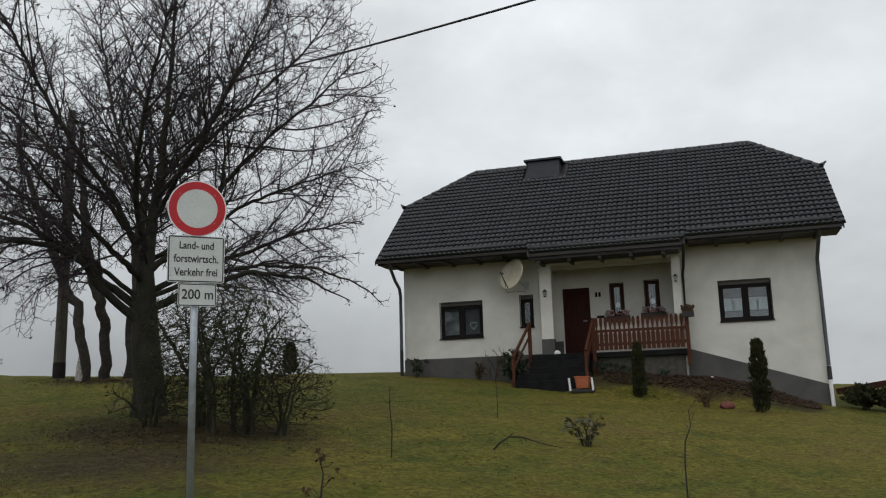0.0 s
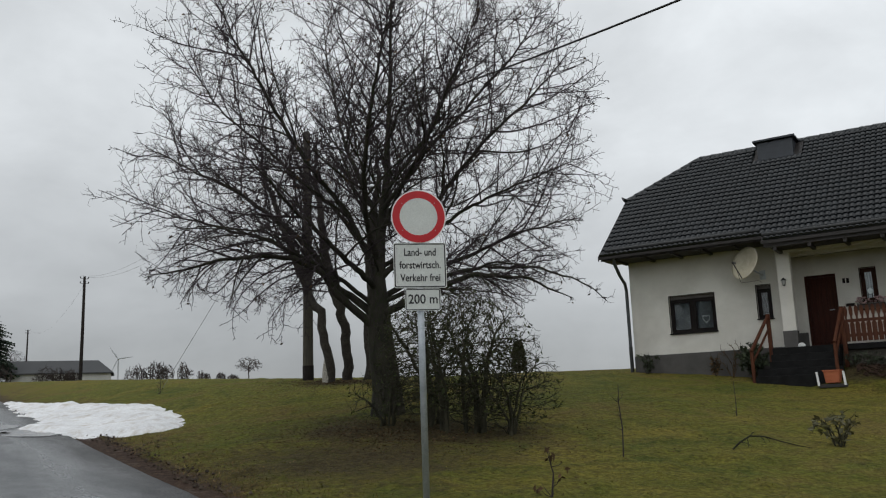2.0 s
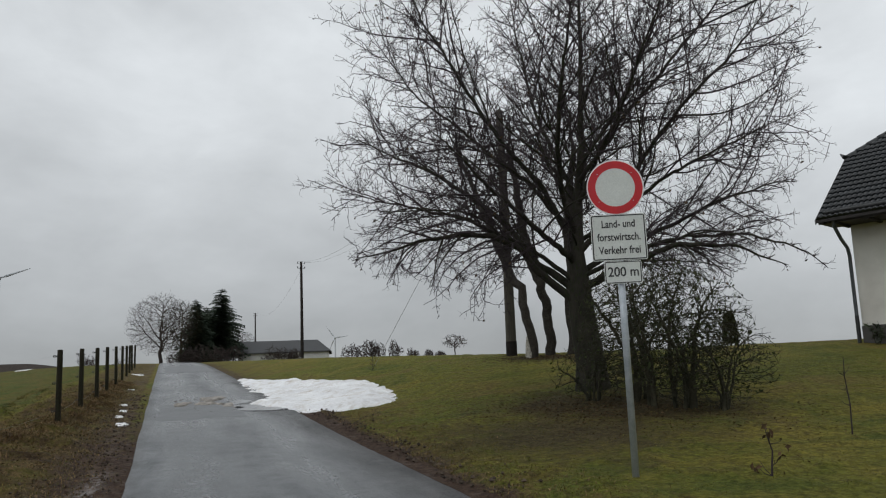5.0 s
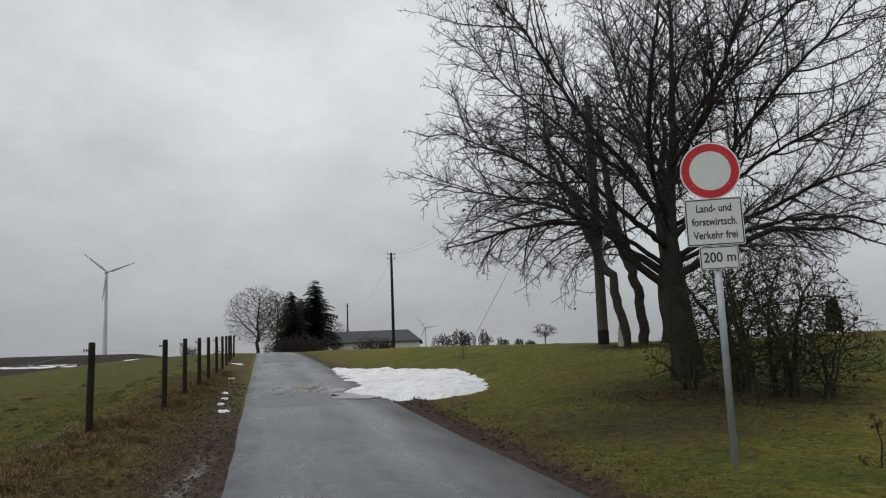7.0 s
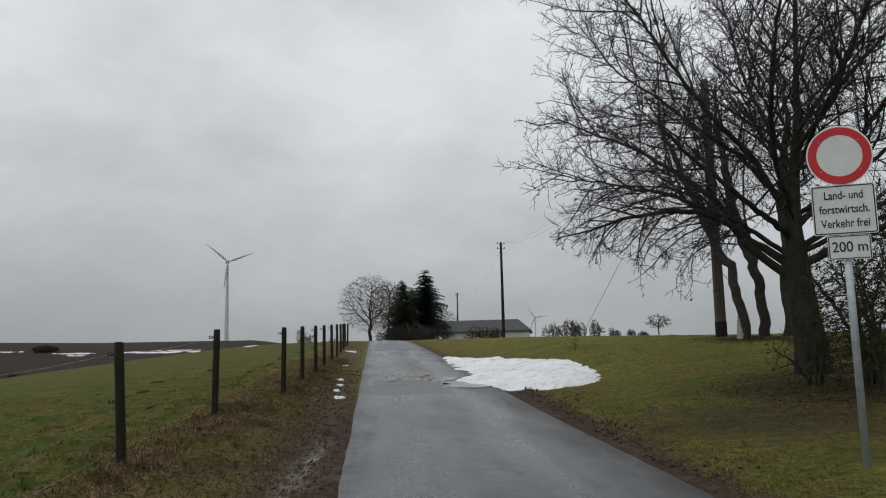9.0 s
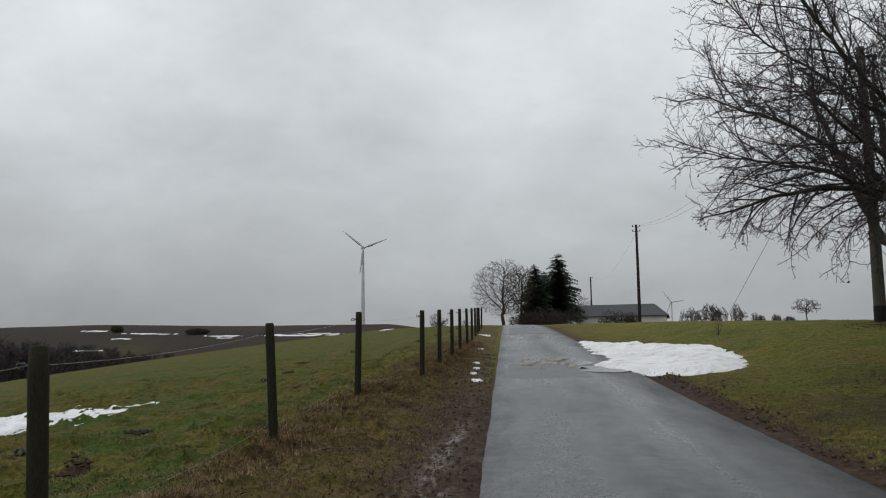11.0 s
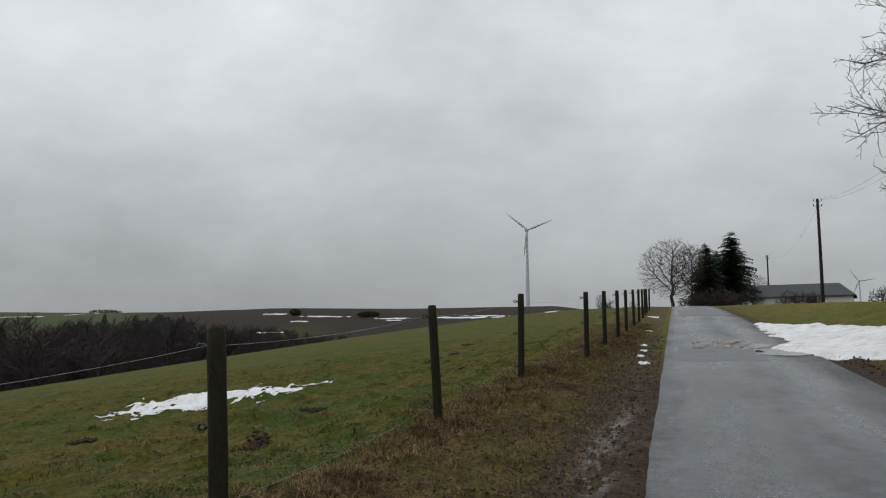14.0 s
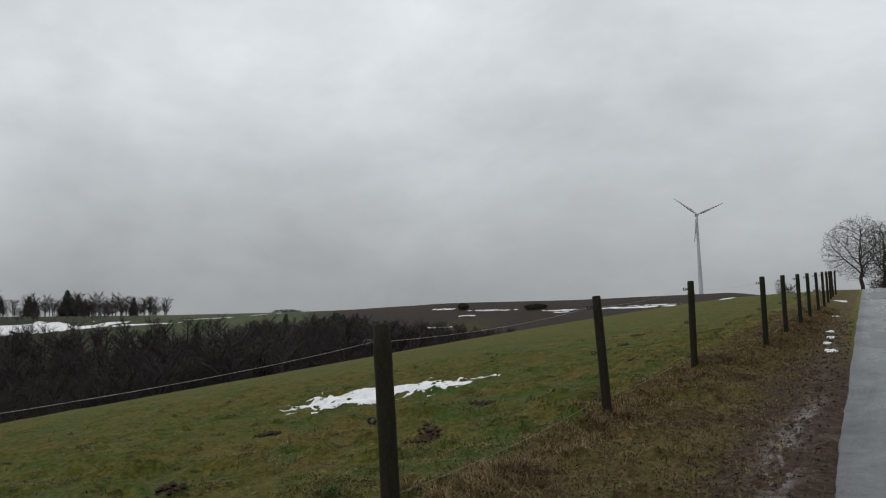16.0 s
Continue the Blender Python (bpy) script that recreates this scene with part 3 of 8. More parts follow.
def road_material():
    """Wet asphalt: smooth shining wheel tracks, a duller middle and earth-stained edges. Its own axes: x along the lane, -y across it."""
    m = bpy.data.materials.new("wet_asphalt")
    m.use_nodes = True
    nt = m.node_tree
    nt.nodes.clear()
    where = nd(nt, "ShaderNodeTexCoord").outputs["Object"]
    across = mth(nt, "MULTIPLY", nd(nt, "ShaderNodeSeparateXYZ", i_0=where).outputs[1], -1.0)
    along = nd(nt, "ShaderNodeMapping", i_Vector=where, i_Scale=(0.12, 1.1, 1.0)).outputs[0]
    streak = noise_of(nt, along, 1.5, 5, 0.6, 0.25)
    blot = noise_of(nt, nd(nt, "ShaderNodeMapping", i_Vector=where, i_Scale=(0.22, 0.8, 1.0)).outputs[0], 1.2, 3, 0.55, 0.1)
    worn = noise_of(nt, where, 4.0, 4, 0.6, 0.1)
    speck = noise_of(nt, where, 26.0, 5, 0.75, 0.2)
    stone = nd(nt, "ShaderNodeTexVoronoi", i_Vector=where, i_Scale=85.0).outputs[0]
    off = mth(nt, "ADD", across, mth(nt, "MULTIPLY", mth(nt, "SUBTRACT", streak, 0.5), 1.0))
    track = ramp(nt, mth(nt, "MULTIPLY", off, 0.3), (0.0, 0.35), (0.08, 0.75), (0.24, 1.0), (0.40, 0.55), (0.50, 0.45), (0.62, 0.95), (0.78, 0.45), (0.92, 0.0))
    wet = mth(nt, "ADD", mth(nt, "MULTIPLY", track, 0.55), mth(nt, "ADD", mth(nt, "MULTIPLY", blot, 0.55), mth(nt, "MULTIPLY", worn, 0.25)))
    col = mixc(nt, ramp(nt, blot, (0.35, 0.0), (0.65, 1.0)), (0.048, 0.053, 0.057), (0.080, 0.085, 0.090))
    col = mixc(nt, ramp(nt, streak, (0.52, 0.0), (0.66, 0.6)), col, (0.034, 0.036, 0.038))
    right = mth(nt, "MULTIPLY", mth(nt, "SUBTRACT", mth(nt, "ADD", across, mth(nt, "MULTIPLY", worn, 1.0)), 2.75), 1.6, True)
    left = mth(nt, "SUBTRACT", 1.0, mth(nt, "MULTIPLY", mth(nt, "ADD", across, mth(nt, "MULTIPLY", worn, 0.5)), 2.8, True), True)
    col = mixc(nt, mth(nt, "MULTIPLY", mth(nt, "MAXIMUM", right, left), 0.6), col, (0.030, 0.027, 0.025))
    col = mixc(nt, 0.8, col, ramp(nt, worn, (0.3, 0.72), (0.7, 1.3)), "MULTIPLY")
    col = mixc(nt, 0.9, col, ramp(nt, speck, (0.32, 0.4), (0.68, 1.7)), "MULTIPLY")
    gloss = ramp(nt, wet, (0.42, 0.46), (0.95, 0.26))
    gloss = mth(nt, "ADD", gloss, mth(nt, "MULTIPLY", mth(nt, "SUBTRACT", speck, 0.5), 0.22))
    high = mth(nt, "ADD", mth(nt, "ADD", stone, mth(nt, "MULTIPLY", speck, 1.6)), mth(nt, "MULTIPLY", worn, 1.2))
    b = nd(nt, "ShaderNodeBump", i_Strength=0.85, i_Distance=0.006, i_Height=high)
    p = nd(nt, "ShaderNodeBsdfPrincipled", i_Base_Color=col, i_Roughness=gloss, i_Normal=b.outputs[0])
    film = mth(nt, "ADD", wet, mth(nt, "MULTIPLY", mth(nt, "SUBTRACT", speck, 0.5), 0.9))
    nt.links.new(ramp(nt, film, (0.30, 0.08), (1.05, 0.72)), p.inputs["Specular IOR Level"])
    nd(nt, "ShaderNodeOutputMaterial", i_Surface=p.outputs[0])
    return m


M["asphalt"] = road_material()
M["asphalt_patch"] = material("patched_asphalt", (0.040, 0.044, 0.048), (0.076, 0.080, 0.084), 1.6, 0.42, 0.3, 60)


def lane_edges(a):
    wob = 0.008 * np.sin(a * 1.1) + 0.012 * (lattice(a * 1.9, 0 * a, 8) - 0.5) + 0.016 * (lattice(a * 7.1, 0 * a, 9) - 0.5)
    left = -0.10 + wob
    right = 3.10 - 0.8 * wob + 0.25 * np.exp(-((a - 4) / 7) ** 2)
    return left, right


def build_lane():
    la = np.concatenate([np.arange(-14, 40, 0.10), np.arange(40, 96, 1.0)])
    cols = np.linspace(0, 1, 15)
    left, right = lane_edges(la)
    B = left[:, None] + (right - left)[:, None] * cols[None]
    A = np.repeat(la[:, None], len(cols), 1)
    X, Y = xy(A, B)
    crown = 0.035 * (1 - (2 * cols - 1) ** 2)[None]
    ruts = -0.012 * (np.exp(-(((cols - 0.25) / 0.1) ** 2)) + np.exp(-(((cols - 0.72) / 0.1) ** 2)))[None]
    sunk = 0.006 * np.sin(A * 0.9) * np.sin(B * 1.3)
    Z = height(X, Y) + 0.012 + crown + ruts + sunk
    edge_l = np.stack([A[:, 0], -(B[:, 0] - 0.05), Z[:, 0] - 0.10], -1)
    edge_r = np.stack([A[:, -1], -(B[:, -1] + 0.05), Z[:, -1] - 0.10], -1)
    body = np.stack([A, -B, Z], -1)
    body = np.concatenate([edge_l[:, None], body, edge_r[:, None]], 1)
    nb = body.shape[1]
    i = np.arange(len(la) - 1)[:, None] * nb + np.arange(nb - 1)[None]
    faces = np.stack([i, i + nb, i + nb + 1, i + 1], -1).reshape(-1, 4)[:, ::-1]
    ob = link_mesh("road", body.reshape(-1, 3), faces, "asphalt", smooth=True)
    ob.matrix_world = LAND
    return tagged(ob, "narrow wet grey asphalt farm lane with worn edges", "road", kind="structure")


road_ob = build_lane()


def lane_patch(a0, a1, b0, b1, seed):
    """A repaired strip of asphalt, a few millimetres proud."""
    rng = random.Random(seed)
    la, lb = np.linspace(a0, a1, 14), np.linspace(b0, b1, 12)
    A, B = np.meshgrid(la, lb, indexing="ij")
    A = A + 0.10 * np.sin(B * 5 + seed) + 0.05 * np.sin(B * 13)
    cols = (B - lane_edges(A)[0]) / (lane_edges(A)[1] - lane_edges(A)[0])
    X, Y = xy(A, B)
    Z = height(X, Y) + 0.012 + 0.035 * (1 - (2 * cols - 1) ** 2) - 0.012 * (np.exp(-(((cols - 0.25) / 0.1) ** 2)) + np.exp(-(((cols - 0.72) / 0.1) ** 2))) + 0.006 * np.sin(A * 0.9) * np.sin(B * 1.3) + 0.006
    Z[0] -= 0.010
    Z[-1] -= 0.010
    Z[:, 0] -= 0.03
    Z[:, -1] -= 0.03
    n = len(lb)
    i = np.arange(len(la) - 1)[:, None] * n + np.arange(n - 1)[None]
    ob = link_mesh("asphalt_patch", np.stack([A, -B, Z], -1).reshape(-1, 3), np.stack([i, i + n, i + n + 1, i + 1], -1).reshape(-1, 4)[:, ::-1], "asphalt_patch", road_ob, "smoother repaired strip of asphalt", True)
    return ob


lane_patch(18.4, 23.1, 0.05, 2.1, 1)
lane_patch(45.5, 60.0, 0.1, 3.0, 2)


def lane_seam(a, b0, b1, wide, seed):
    """A tarred joint across the lane, with a small step."""
    B = np.linspace(b0, b1, 40)
    wob = 0.03 * np.sin(B * 2.6 + seed) + 0.012 * np.sin(B * 11 + seed)
    rows = []
    for off, up in ((-0.5, -0.010), (-0.3, 0.002), (0.3, 0.003), (0.5, -0.010)):
        A = a + wob + wide * off * (1 + 0.5 * np.sin(B * 7 + seed))
        left, right = lane_edges(A)
        cols = (B - left) / (right - left)
        X, Y = xy(A, B)
        Z = height(X, Y) + 0.012 + 0.035 * (1 - (2 * cols - 1) ** 2) - 0.012 * (np.exp(-(((cols - 0.25) / 0.1) ** 2)) + np.exp(-(((cols - 0.72) / 0.1) ** 2))) + 0.006 * np.sin(A * 0.9) * np.sin(B * 1.3) + up + 0.012
        rows.append(np.stack([A, -B, Z], -1))
    n = len(B)
    i = np.arange(3)[:, None] * n + np.arange(n - 1)[None]
    ob = link_mesh("tar_joint", np.concatenate(rows), np.stack([i, i + n, i + n + 1, i + 1], -1).reshape(-1, 4)[:, ::-1], "tar", road_ob, "dark tarred joint across the lane", True)
    return ob


M["puddle"] = material("shallow_puddle", (0.020, 0.021, 0.022), (0.034, 0.034, 0.034), 2, 0.16, 0.0, 30, rough_vary=0.06)
M["tar"] = material("joint_tar", (0.042, 0.044, 0.047), (0.066, 0.069, 0.073), 6, 0.5, 0.3, 60)
lane_seam(45.3, 0.0, 3.0, 0.09, 3)


def snow_patch(label, ellipses, ragged, thick, seed, cell=0.12, pace=1.0, name="snow_patch", outline=None):
    """Old snow lying on the ground: a bumpy sheet, thin at its melted edge. Ellipses: a, b, half length, half width, turn."""
    a0 = min(e[0] - max(e[2:4]) for e in ellipses) - cell * 3
    a1 = max(e[0] + max(e[2:4]) for e in ellipses) + cell * 3
    b0 = min(e[1] - max(e[2:4]) for e in ellipses) - cell * 3
    b1 = max(e[1] + max(e[2:4]) for e in ellipses) + cell * 3
    la, lb = np.arange(a0, a1, cell), np.arange(b0, b1, cell)
    A, B = np.meshgrid(la, lb, indexing="ij")
    f = np.full(A.shape, -9.0)
    for ea, eb, ra, rb, turn in ellipses:
        c, s = math.cos(radians(turn)), math.sin(radians(turn))
        u, v = (A - ea) * c + (B - eb) * s, -(A - ea) * s + (B - eb) * c
        f = np.maximum(f, 1 - np.sqrt((u / ra) ** 2 + (v / rb) ** 2))
    if outline:
        inside, near = np.zeros(A.shape, bool), np.full(A.shape, 1e9)
        for (pa, pb), (qa, qb) in zip(outline, outline[1:] + outline[:1]):
            along = np.clip(((A - pa) * (qa - pa) + (B - pb) * (qb - pb)) / ((qa - pa) ** 2 + (qb - pb) ** 2), 0, 1)
            near = np.minimum(near, np.hypot(A - pa - along * (qa - pa), B - pb - along * (qb - pb)))
            inside ^= ((pb > B) != (qb > B)) & (A < pa + (B - pb) * (qa - pa) / (qb - pb + 1e-9))
        f = np.minimum(np.where(inside, near, -near), 1.0)
    k = 0.35 / cell * 0.12 * pace
    nz = np.array([noise.fractal(Vector((p * k * 1.6, q * k * 2.6, seed)), 0.7, 2.1, 4) for p, q in zip(A.ravel(), B.ravel())]).reshape(A.shape)
    f = f + ragged * nz
    X, Y = xy(A, B)
    lump = np.array([noise.noise(Vector((p * 2.2 * k, q * 2.2 * k, seed + 5))) for p, q in zip(A.ravel(), B.ravel())]).reshape(A.shape)
    lift = thick * np.clip(f * 2.2, 0, 1) ** 0.9 * (0.75 + 0.45 * lump)
    on_lane = step(3.55, 3.3, B) * step(-0.3, -0.1, B) * 0.035
    Z = height(X, Y) + np.where(np.hypot(X, Y) < 60, relief(X, Y), 0) + on_lane + np.where(f > 0, np.minimum(0.012, f * 0.3) + lift, np.maximum(f * 0.6, -0.07))
    on = f > -0.12
    keep = on[:-1, :-1] & on[1:, :-1] & on[:-1, 1:] & on[1:, 1:]
    n = len(lb)
    i = (np.arange(len(la) - 1)[:, None] * n + np.arange(n - 1)[None])[keep]
    faces = np.stack([i, i + n, i + n + 1, i + 1], -1)[:, ::-1]
    used = np.unique(faces)
    back = np.zeros(A.size, int)
    back[used] = np.arange(len(used))
    verts = np.stack([A, -B, Z], -1).reshape(-1, 3)[used]
    ob = link_mesh(name, verts, back[faces], "snow", smooth=True)
    ob.matrix_world = LAND
    return tagged(ob, label, "snow", kind="stuff")


melt = snow_patch("dark meltwater puddle running from the snow across the lane", [(20.3, 2.55, 0.55, 0.75, 0), (21.2, 2.1, 0.55, 0.5, 0), (22.6, 2.0, 1.0, 0.3, 15)], 0.35, 0.001, 13, 0.06, 0.8, "puddle")
melt.data.materials.clear()
melt.data.materials.append(M["puddle"])
tagged(melt, "dark meltwater puddle running from the snow across the lane", "puddle", kind="stuff")

# ---- the house ----
FRONT, BACK, WEST, EAST = 25.2, 32.5, -9.17, 2.9
RIDGE_Y, RIDGE_Z, HIP_Y, HIP_Z = 28.78, 9.754, 26.84, 8.202
VERGE_W, VERGE_E, RIDGE_W, RIDGE_E = -9.64, 3.42, -7.62, 1.56
EAVE_Y, EAVE_Z, SLOPE = 24.2, 6.09, 0.80


def roof_z(y):
    return EAVE_Z + SLOPE * (y - EAVE_Y)


def pierced(x0, x1, z0, z1, y0, y1, holes):
    """A wall across y with openings that go through it."""
    xs = sorted({x0, x1, *[v for h in holes for v in h[:2]]})
    zs = sorted({z0, z1, *[v for h in holes for v in h[2:]]})
    solid = {}
    for i in range(len(xs) - 1):
        for k in range(len(zs) - 1):
            cx, cz = (xs[i] + xs[i + 1]) / 2, (zs[k] + zs[k + 1]) / 2
            solid[i, k] = not any(h[0] < cx < h[1] and h[2] < cz < h[3] for h in holes)
    bm = bmesh.new()
    seen = {}

    def v(x, y, z):
        key = (round(x, 4), round(y, 4), round(z, 4))
        if key not in seen:
            seen[key] = bm.verts.new(key)
        return seen[key]

    for (i, k), full in solid.items():
        if not full:
            continue
        a, b, c, d = xs[i], xs[i + 1], zs[k], zs[k + 1]
        bm.faces.new([v(a, y0, c), v(b, y0, c), v(b, y0, d), v(a, y0, d)])
        bm.faces.new([v(a, y1, d), v(b, y1, d), v(b, y1, c), v(a, y1, c)])
        for (di, dk), quad in {(-1, 0): (a, c, a, d), (1, 0): (b, d, b, c), (0, -1): (b, c, a, c), (0, 1): (a, d, b, d)}.items():
            if not solid.get((i + di, k + dk), False):
                p, q, r, s = quad
                bm.faces.new([v(p, y0, q), v(p, y1, q), v(r, y1, s), v(r, y0, s)])
    return bm


house = thing("house", label="white rendered house with anthracite half-hipped tiled roof", category="house")
W1, W2, W3 = (-7.99, -6.66, 3.60, 4.70), (0.23, 1.59, 3.68, 4.80), (-5.47, -5.09, 3.83, 4.77)
DOOR, PW1, PW2 = (-4.36, -3.53, 2.96, 5.03), (-2.90, -2.51, 4.15, 5.09), (-1.87, -1.46, 4.20, 5.12)
PORCH = (-4.75, -0.75)
part("wall", pierced(WEST, EAST, 0.6, 5.95, FRONT, FRONT + 0.35, [W1, W2, W3, (PORCH[0], PORCH[1], 2.95, 5.5)]), "plaster", house)
part("porch_wall", pierced(PORCH[0] - 0.2, PORCH[1] + 0.2, 2.7, 5.7, 26.3, 26.55, [DOOR, PW1, PW2]), "plaster", house)
for x in PORCH:
    s = 1 if x == PORCH[0] else -1
    part("porch_cheek", box(min(x, x - 0.2 * s), max(x, x - 0.2 * s), FRONT + 0.353, 26.297, 2.7, 5.7), "plaster", house)
part("porch_ceiling", box(PORCH[0], PORCH[1], 23.905, 26.297, 5.603, 5.64), "fascia", house, "dark boarded porch ceiling")


def gable(x0, x1):
    bm = bmesh.new()
    prof = [(FRONT + 0.353, 0.6), (BACK, 0.6), (BACK, 6.2), (30.4, 8.0), (27.3, 8.0), (FRONT + 0.353, 6.3)]
    rings = [[bm.verts.new((x, y, z)) for y, z in prof] for x in (x0, x1)]
    bm.faces.new(rings[0])
    bm.faces.new(rings[1][::-1])
    for i in range(len(prof)):
        j = (i + 1) % len(prof)
        bm.faces.new([rings[0][i], rings[0][j], rings[1][j], rings[1][i]])
    return bm


part("gable_wall", gable(WEST, WEST + 0.35), "plaster", house)
part("gable_wall", gable(EAST - 0.35, EAST), "plaster", house)
part("back_wall", box(WEST, EAST, BACK + 0.003, BACK + 0.35, 0.6, 6.1), "plaster", house)
part("floor_slab", box(WEST + 0.36, EAST - 0.36, 26.56, BACK, 2.6, 2.9), "room", house)
part("attic_floor", box(WEST + 0.36, EAST - 0.36, 25.56, BACK, 5.60, 5.75), "room", house)
part("inner_wall", box(WEST + 0.36, EAST - 0.36, 28.6, 28.8, 2.903, 5.597), "room", house)


def plinth(x0, x1, zl, zr, y0=25.175):
    """The painted foot of the wall; its top follows the ground."""
    bm = bmesh.new()
    n = 12
    rows = []
    for i in range(n + 1):
        x = x0 + (x1 - x0) * i / n
        top = zl + (zr - zl) * i / n
        rows.append([bm.verts.new((x, y, z)) for y, z in ((y0, 0.6), (y0, top), (25.198, top + 0.006), (25.198, 0.6))])
    for p, q in zip(rows, rows[1:]):
        for i in range(4):
            bm.faces.new([p[i], p[(i + 1) % 4], q[(i + 1) % 4], q[i]])
    bm.faces.new(rows[0])
    bm.faces.new(rows[-1][::-1])
    return bm


part("plinth", plinth(WEST - 0.01, -4.76, 3.0, 3.0), "plinth", house, "grey painted plinth")
part("plinth", plinth(-0.74, EAST + 0.01, 2.98, 1.83), "plinth", house, "grey painted plinth with a sloping top")
part("porch_plinth", box(PORCH[0] + 0.003, -4.40, 26.27, 26.297, 2.953, 3.42), "plinth", house)

# porch floor and its foot wall
part("porch_floor", box(-5.05, PORCH[1] + 0.04, 24.7, 26.297, 2.80, 2.95, 0.01), "black_stone", house)
part("porch_foot", box(-4.9, -0.80, 24.85, FRONT - 0.03, 0.9, 2.797), "rock", house)
for x0, x1, foot in ((-4.77, -4.42, True), (-1.0, -0.76, False)):
    part("column", box(x0, x1, 24.72, 24.98, 2.953, 5.55, 0.012), "plaster", house)
    if foot:
        part("column_foot", box(x0 - 0.008, x1 + 0.008, 24.712, 24.988, 2.953, 3.40, 0.004), "plinth", house)
part("porch_beam", box(-4.85, -0.62, 24.70, 25.0, 5.555, 5.66), "plaster", house)


def window(hole, y, mat, mullion=True, sill=True, shutter=True, pane_back=0.10):
    x0, x1, z0, z1 = hole
    f = 0.065
    bm = box(x0, x1, y + 0.06, y + 0.14, z0, z0 + f, 0.004)
    top = z1 - (0.10 if shutter else 0)
    box(x0, x1, y + 0.06, y + 0.14, top - f, top, 0.004, bm)
    box(x0, x0 + f, y + 0.063, y + 0.137, z0 + f, top - f, 0.004, bm)
    box(x1 - f, x1, y + 0.063, y + 0.137, z0 + f, top - f, 0.004, bm)
    xm = (x0 + x1) / 2
    if mullion:
        box(xm - 0.055, xm + 0.055, y + 0.055, y + 0.137, z0 + f, top - f, 0.004, bm)
    win = part("window", bm, mat, house)
    cells = [(x0 + f, xm - 0.055), (xm + 0.055, x1 - f)] if mullion else [(x0 + f, x1 - f)]
    for a, b in cells:
        sash = bmesh.new()
        for q in ((a, b, z0 + f, z0 + f + 0.04), (a, b, top - f - 0.04, top - f), (a, a + 0.04, z0 + f + 0.04, top - f - 0.04), (b - 0.04, b, z0 + f + 0.04, top - f - 0.04)):
            box(q[0], q[1], y + 0.075, y + 0.125, q[2], q[3], 0.003, sash)
        part("sash", sash, mat, win)
        glass = part("pane", box(a + 0.035, b - 0.035, y + pane_back, y + pane_back + 0.006, z0 + f + 0.035, top - f - 0.035), "glass", win)
        glass.visible_shadow = False
    if shutter:
        part("shutter_box", box(x0, x1, y + 0.05, y + 0.15, top + 0.002, z1, 0.004), "shutter", win, "grey-brown roller shutter box")
    if sill:
        part("sill", box(x0 - 0.04, x1 + 0.04, y - 0.06, y + 0.05, z0 - 0.035, z0 - 0.002, 0.006), mat, win)
    # trim round the opening, a touch proud of the wall
    trim = bmesh.new()
    t = 0.02
    box(x0 - t, x0, y - 0.012, y - 0.002, z0 - 0.002, z1 + t, 0.002, trim)
    box(x1, x1 + t, y - 0.012, y - 0.002, z0 - 0.002, z1 + t, 0.002, trim)
    box(x0, x1, y - 0.012, y - 0.002, z1, z1 + t, 0.002, trim)
    part("trim", trim, mat, win)
    return win


def wavy(x0, x1, y, z0, z1, folds, depth, scallop=0.0):
    n = folds * 6
    verts, faces = [], []
    for i in range(n + 1):
        x = x0 + (x1 - x0) * i / n
        yy = y + depth * math.sin(i / n * folds * 2 * math.pi)
        zb = z0 + scallop * abs(math.sin(i / n * folds * math.pi))
        verts += [(x, yy, zb), (x, yy, z1), (x, yy + 0.004, z1), (x, yy + 0.004, zb)]
    for i in range(n):
        k = 4 * i
        for j in range(4):
            faces.append((k + j, k + (j + 1) % 4, k + 4 + (j + 1) % 4, k + 4 + j))
    return verts, faces


win1 = window(W1, FRONT, "frame")
win2 = window(W2, FRONT, "frame")
win3 = window(W3, FRONT, "frame", mullion=False)
pw1 = window(PW1, 26.3, "brown_frame", mullion=False, shutter=False)
pw2 = window(PW2, 26.3, "brown_frame", mullion=False, shutter=False)
part("blind", box(W1[0] + 0.05, W1[1] - 0.05, FRONT + 0.22, FRONT + 0.225, W1[2] + 0.02, W1[3] - 0.02), "blind", win1, "grey drawn roller blind")
for a, b in ((W2[0] + 0.06, 0.89), (0.93, W2[1] - 0.06)):
    link_mesh("net_curtain", *wavy(a, b, FRONT + 0.24, W2[2] + 0.30, W2[2] + 0.62, 5, 0.012, 0.0), "curtain", win2, "white half-height lace curtain")
    part("curtain_cross", box((a + b) / 2 - 0.03, (a + b) / 2 + 0.03, FRONT + 0.215, FRONT + 0.222, W2[2] + 0.31, W2[2] + 0.58, 0.002), "blind", win2)
    part("curtain_rail", rod((a, FRONT + 0.215, W2[2] + 0.63), (b, FRONT + 0.215, W2[2] + 0.63), 0.012, sides=8), "white_paint", win2)
part("shelf_back", box(W2[0] + 0.05, W2[1] - 0.05, FRONT + 0.28, FRONT + 0.30, W2[2] + 0.05, W2[2] + 0.28), "blind", win2)
for hole, w in ((PW1, pw1), (PW2, pw2)):
    link_mesh("net_curtain", *wavy(hole[0] + 0.06, hole[1] - 0.06, 26.3 + 0.18, hole[2] + 0.05, hole[3] - 0.05, 4, 0.012), "blind", w, "grey net curtain")


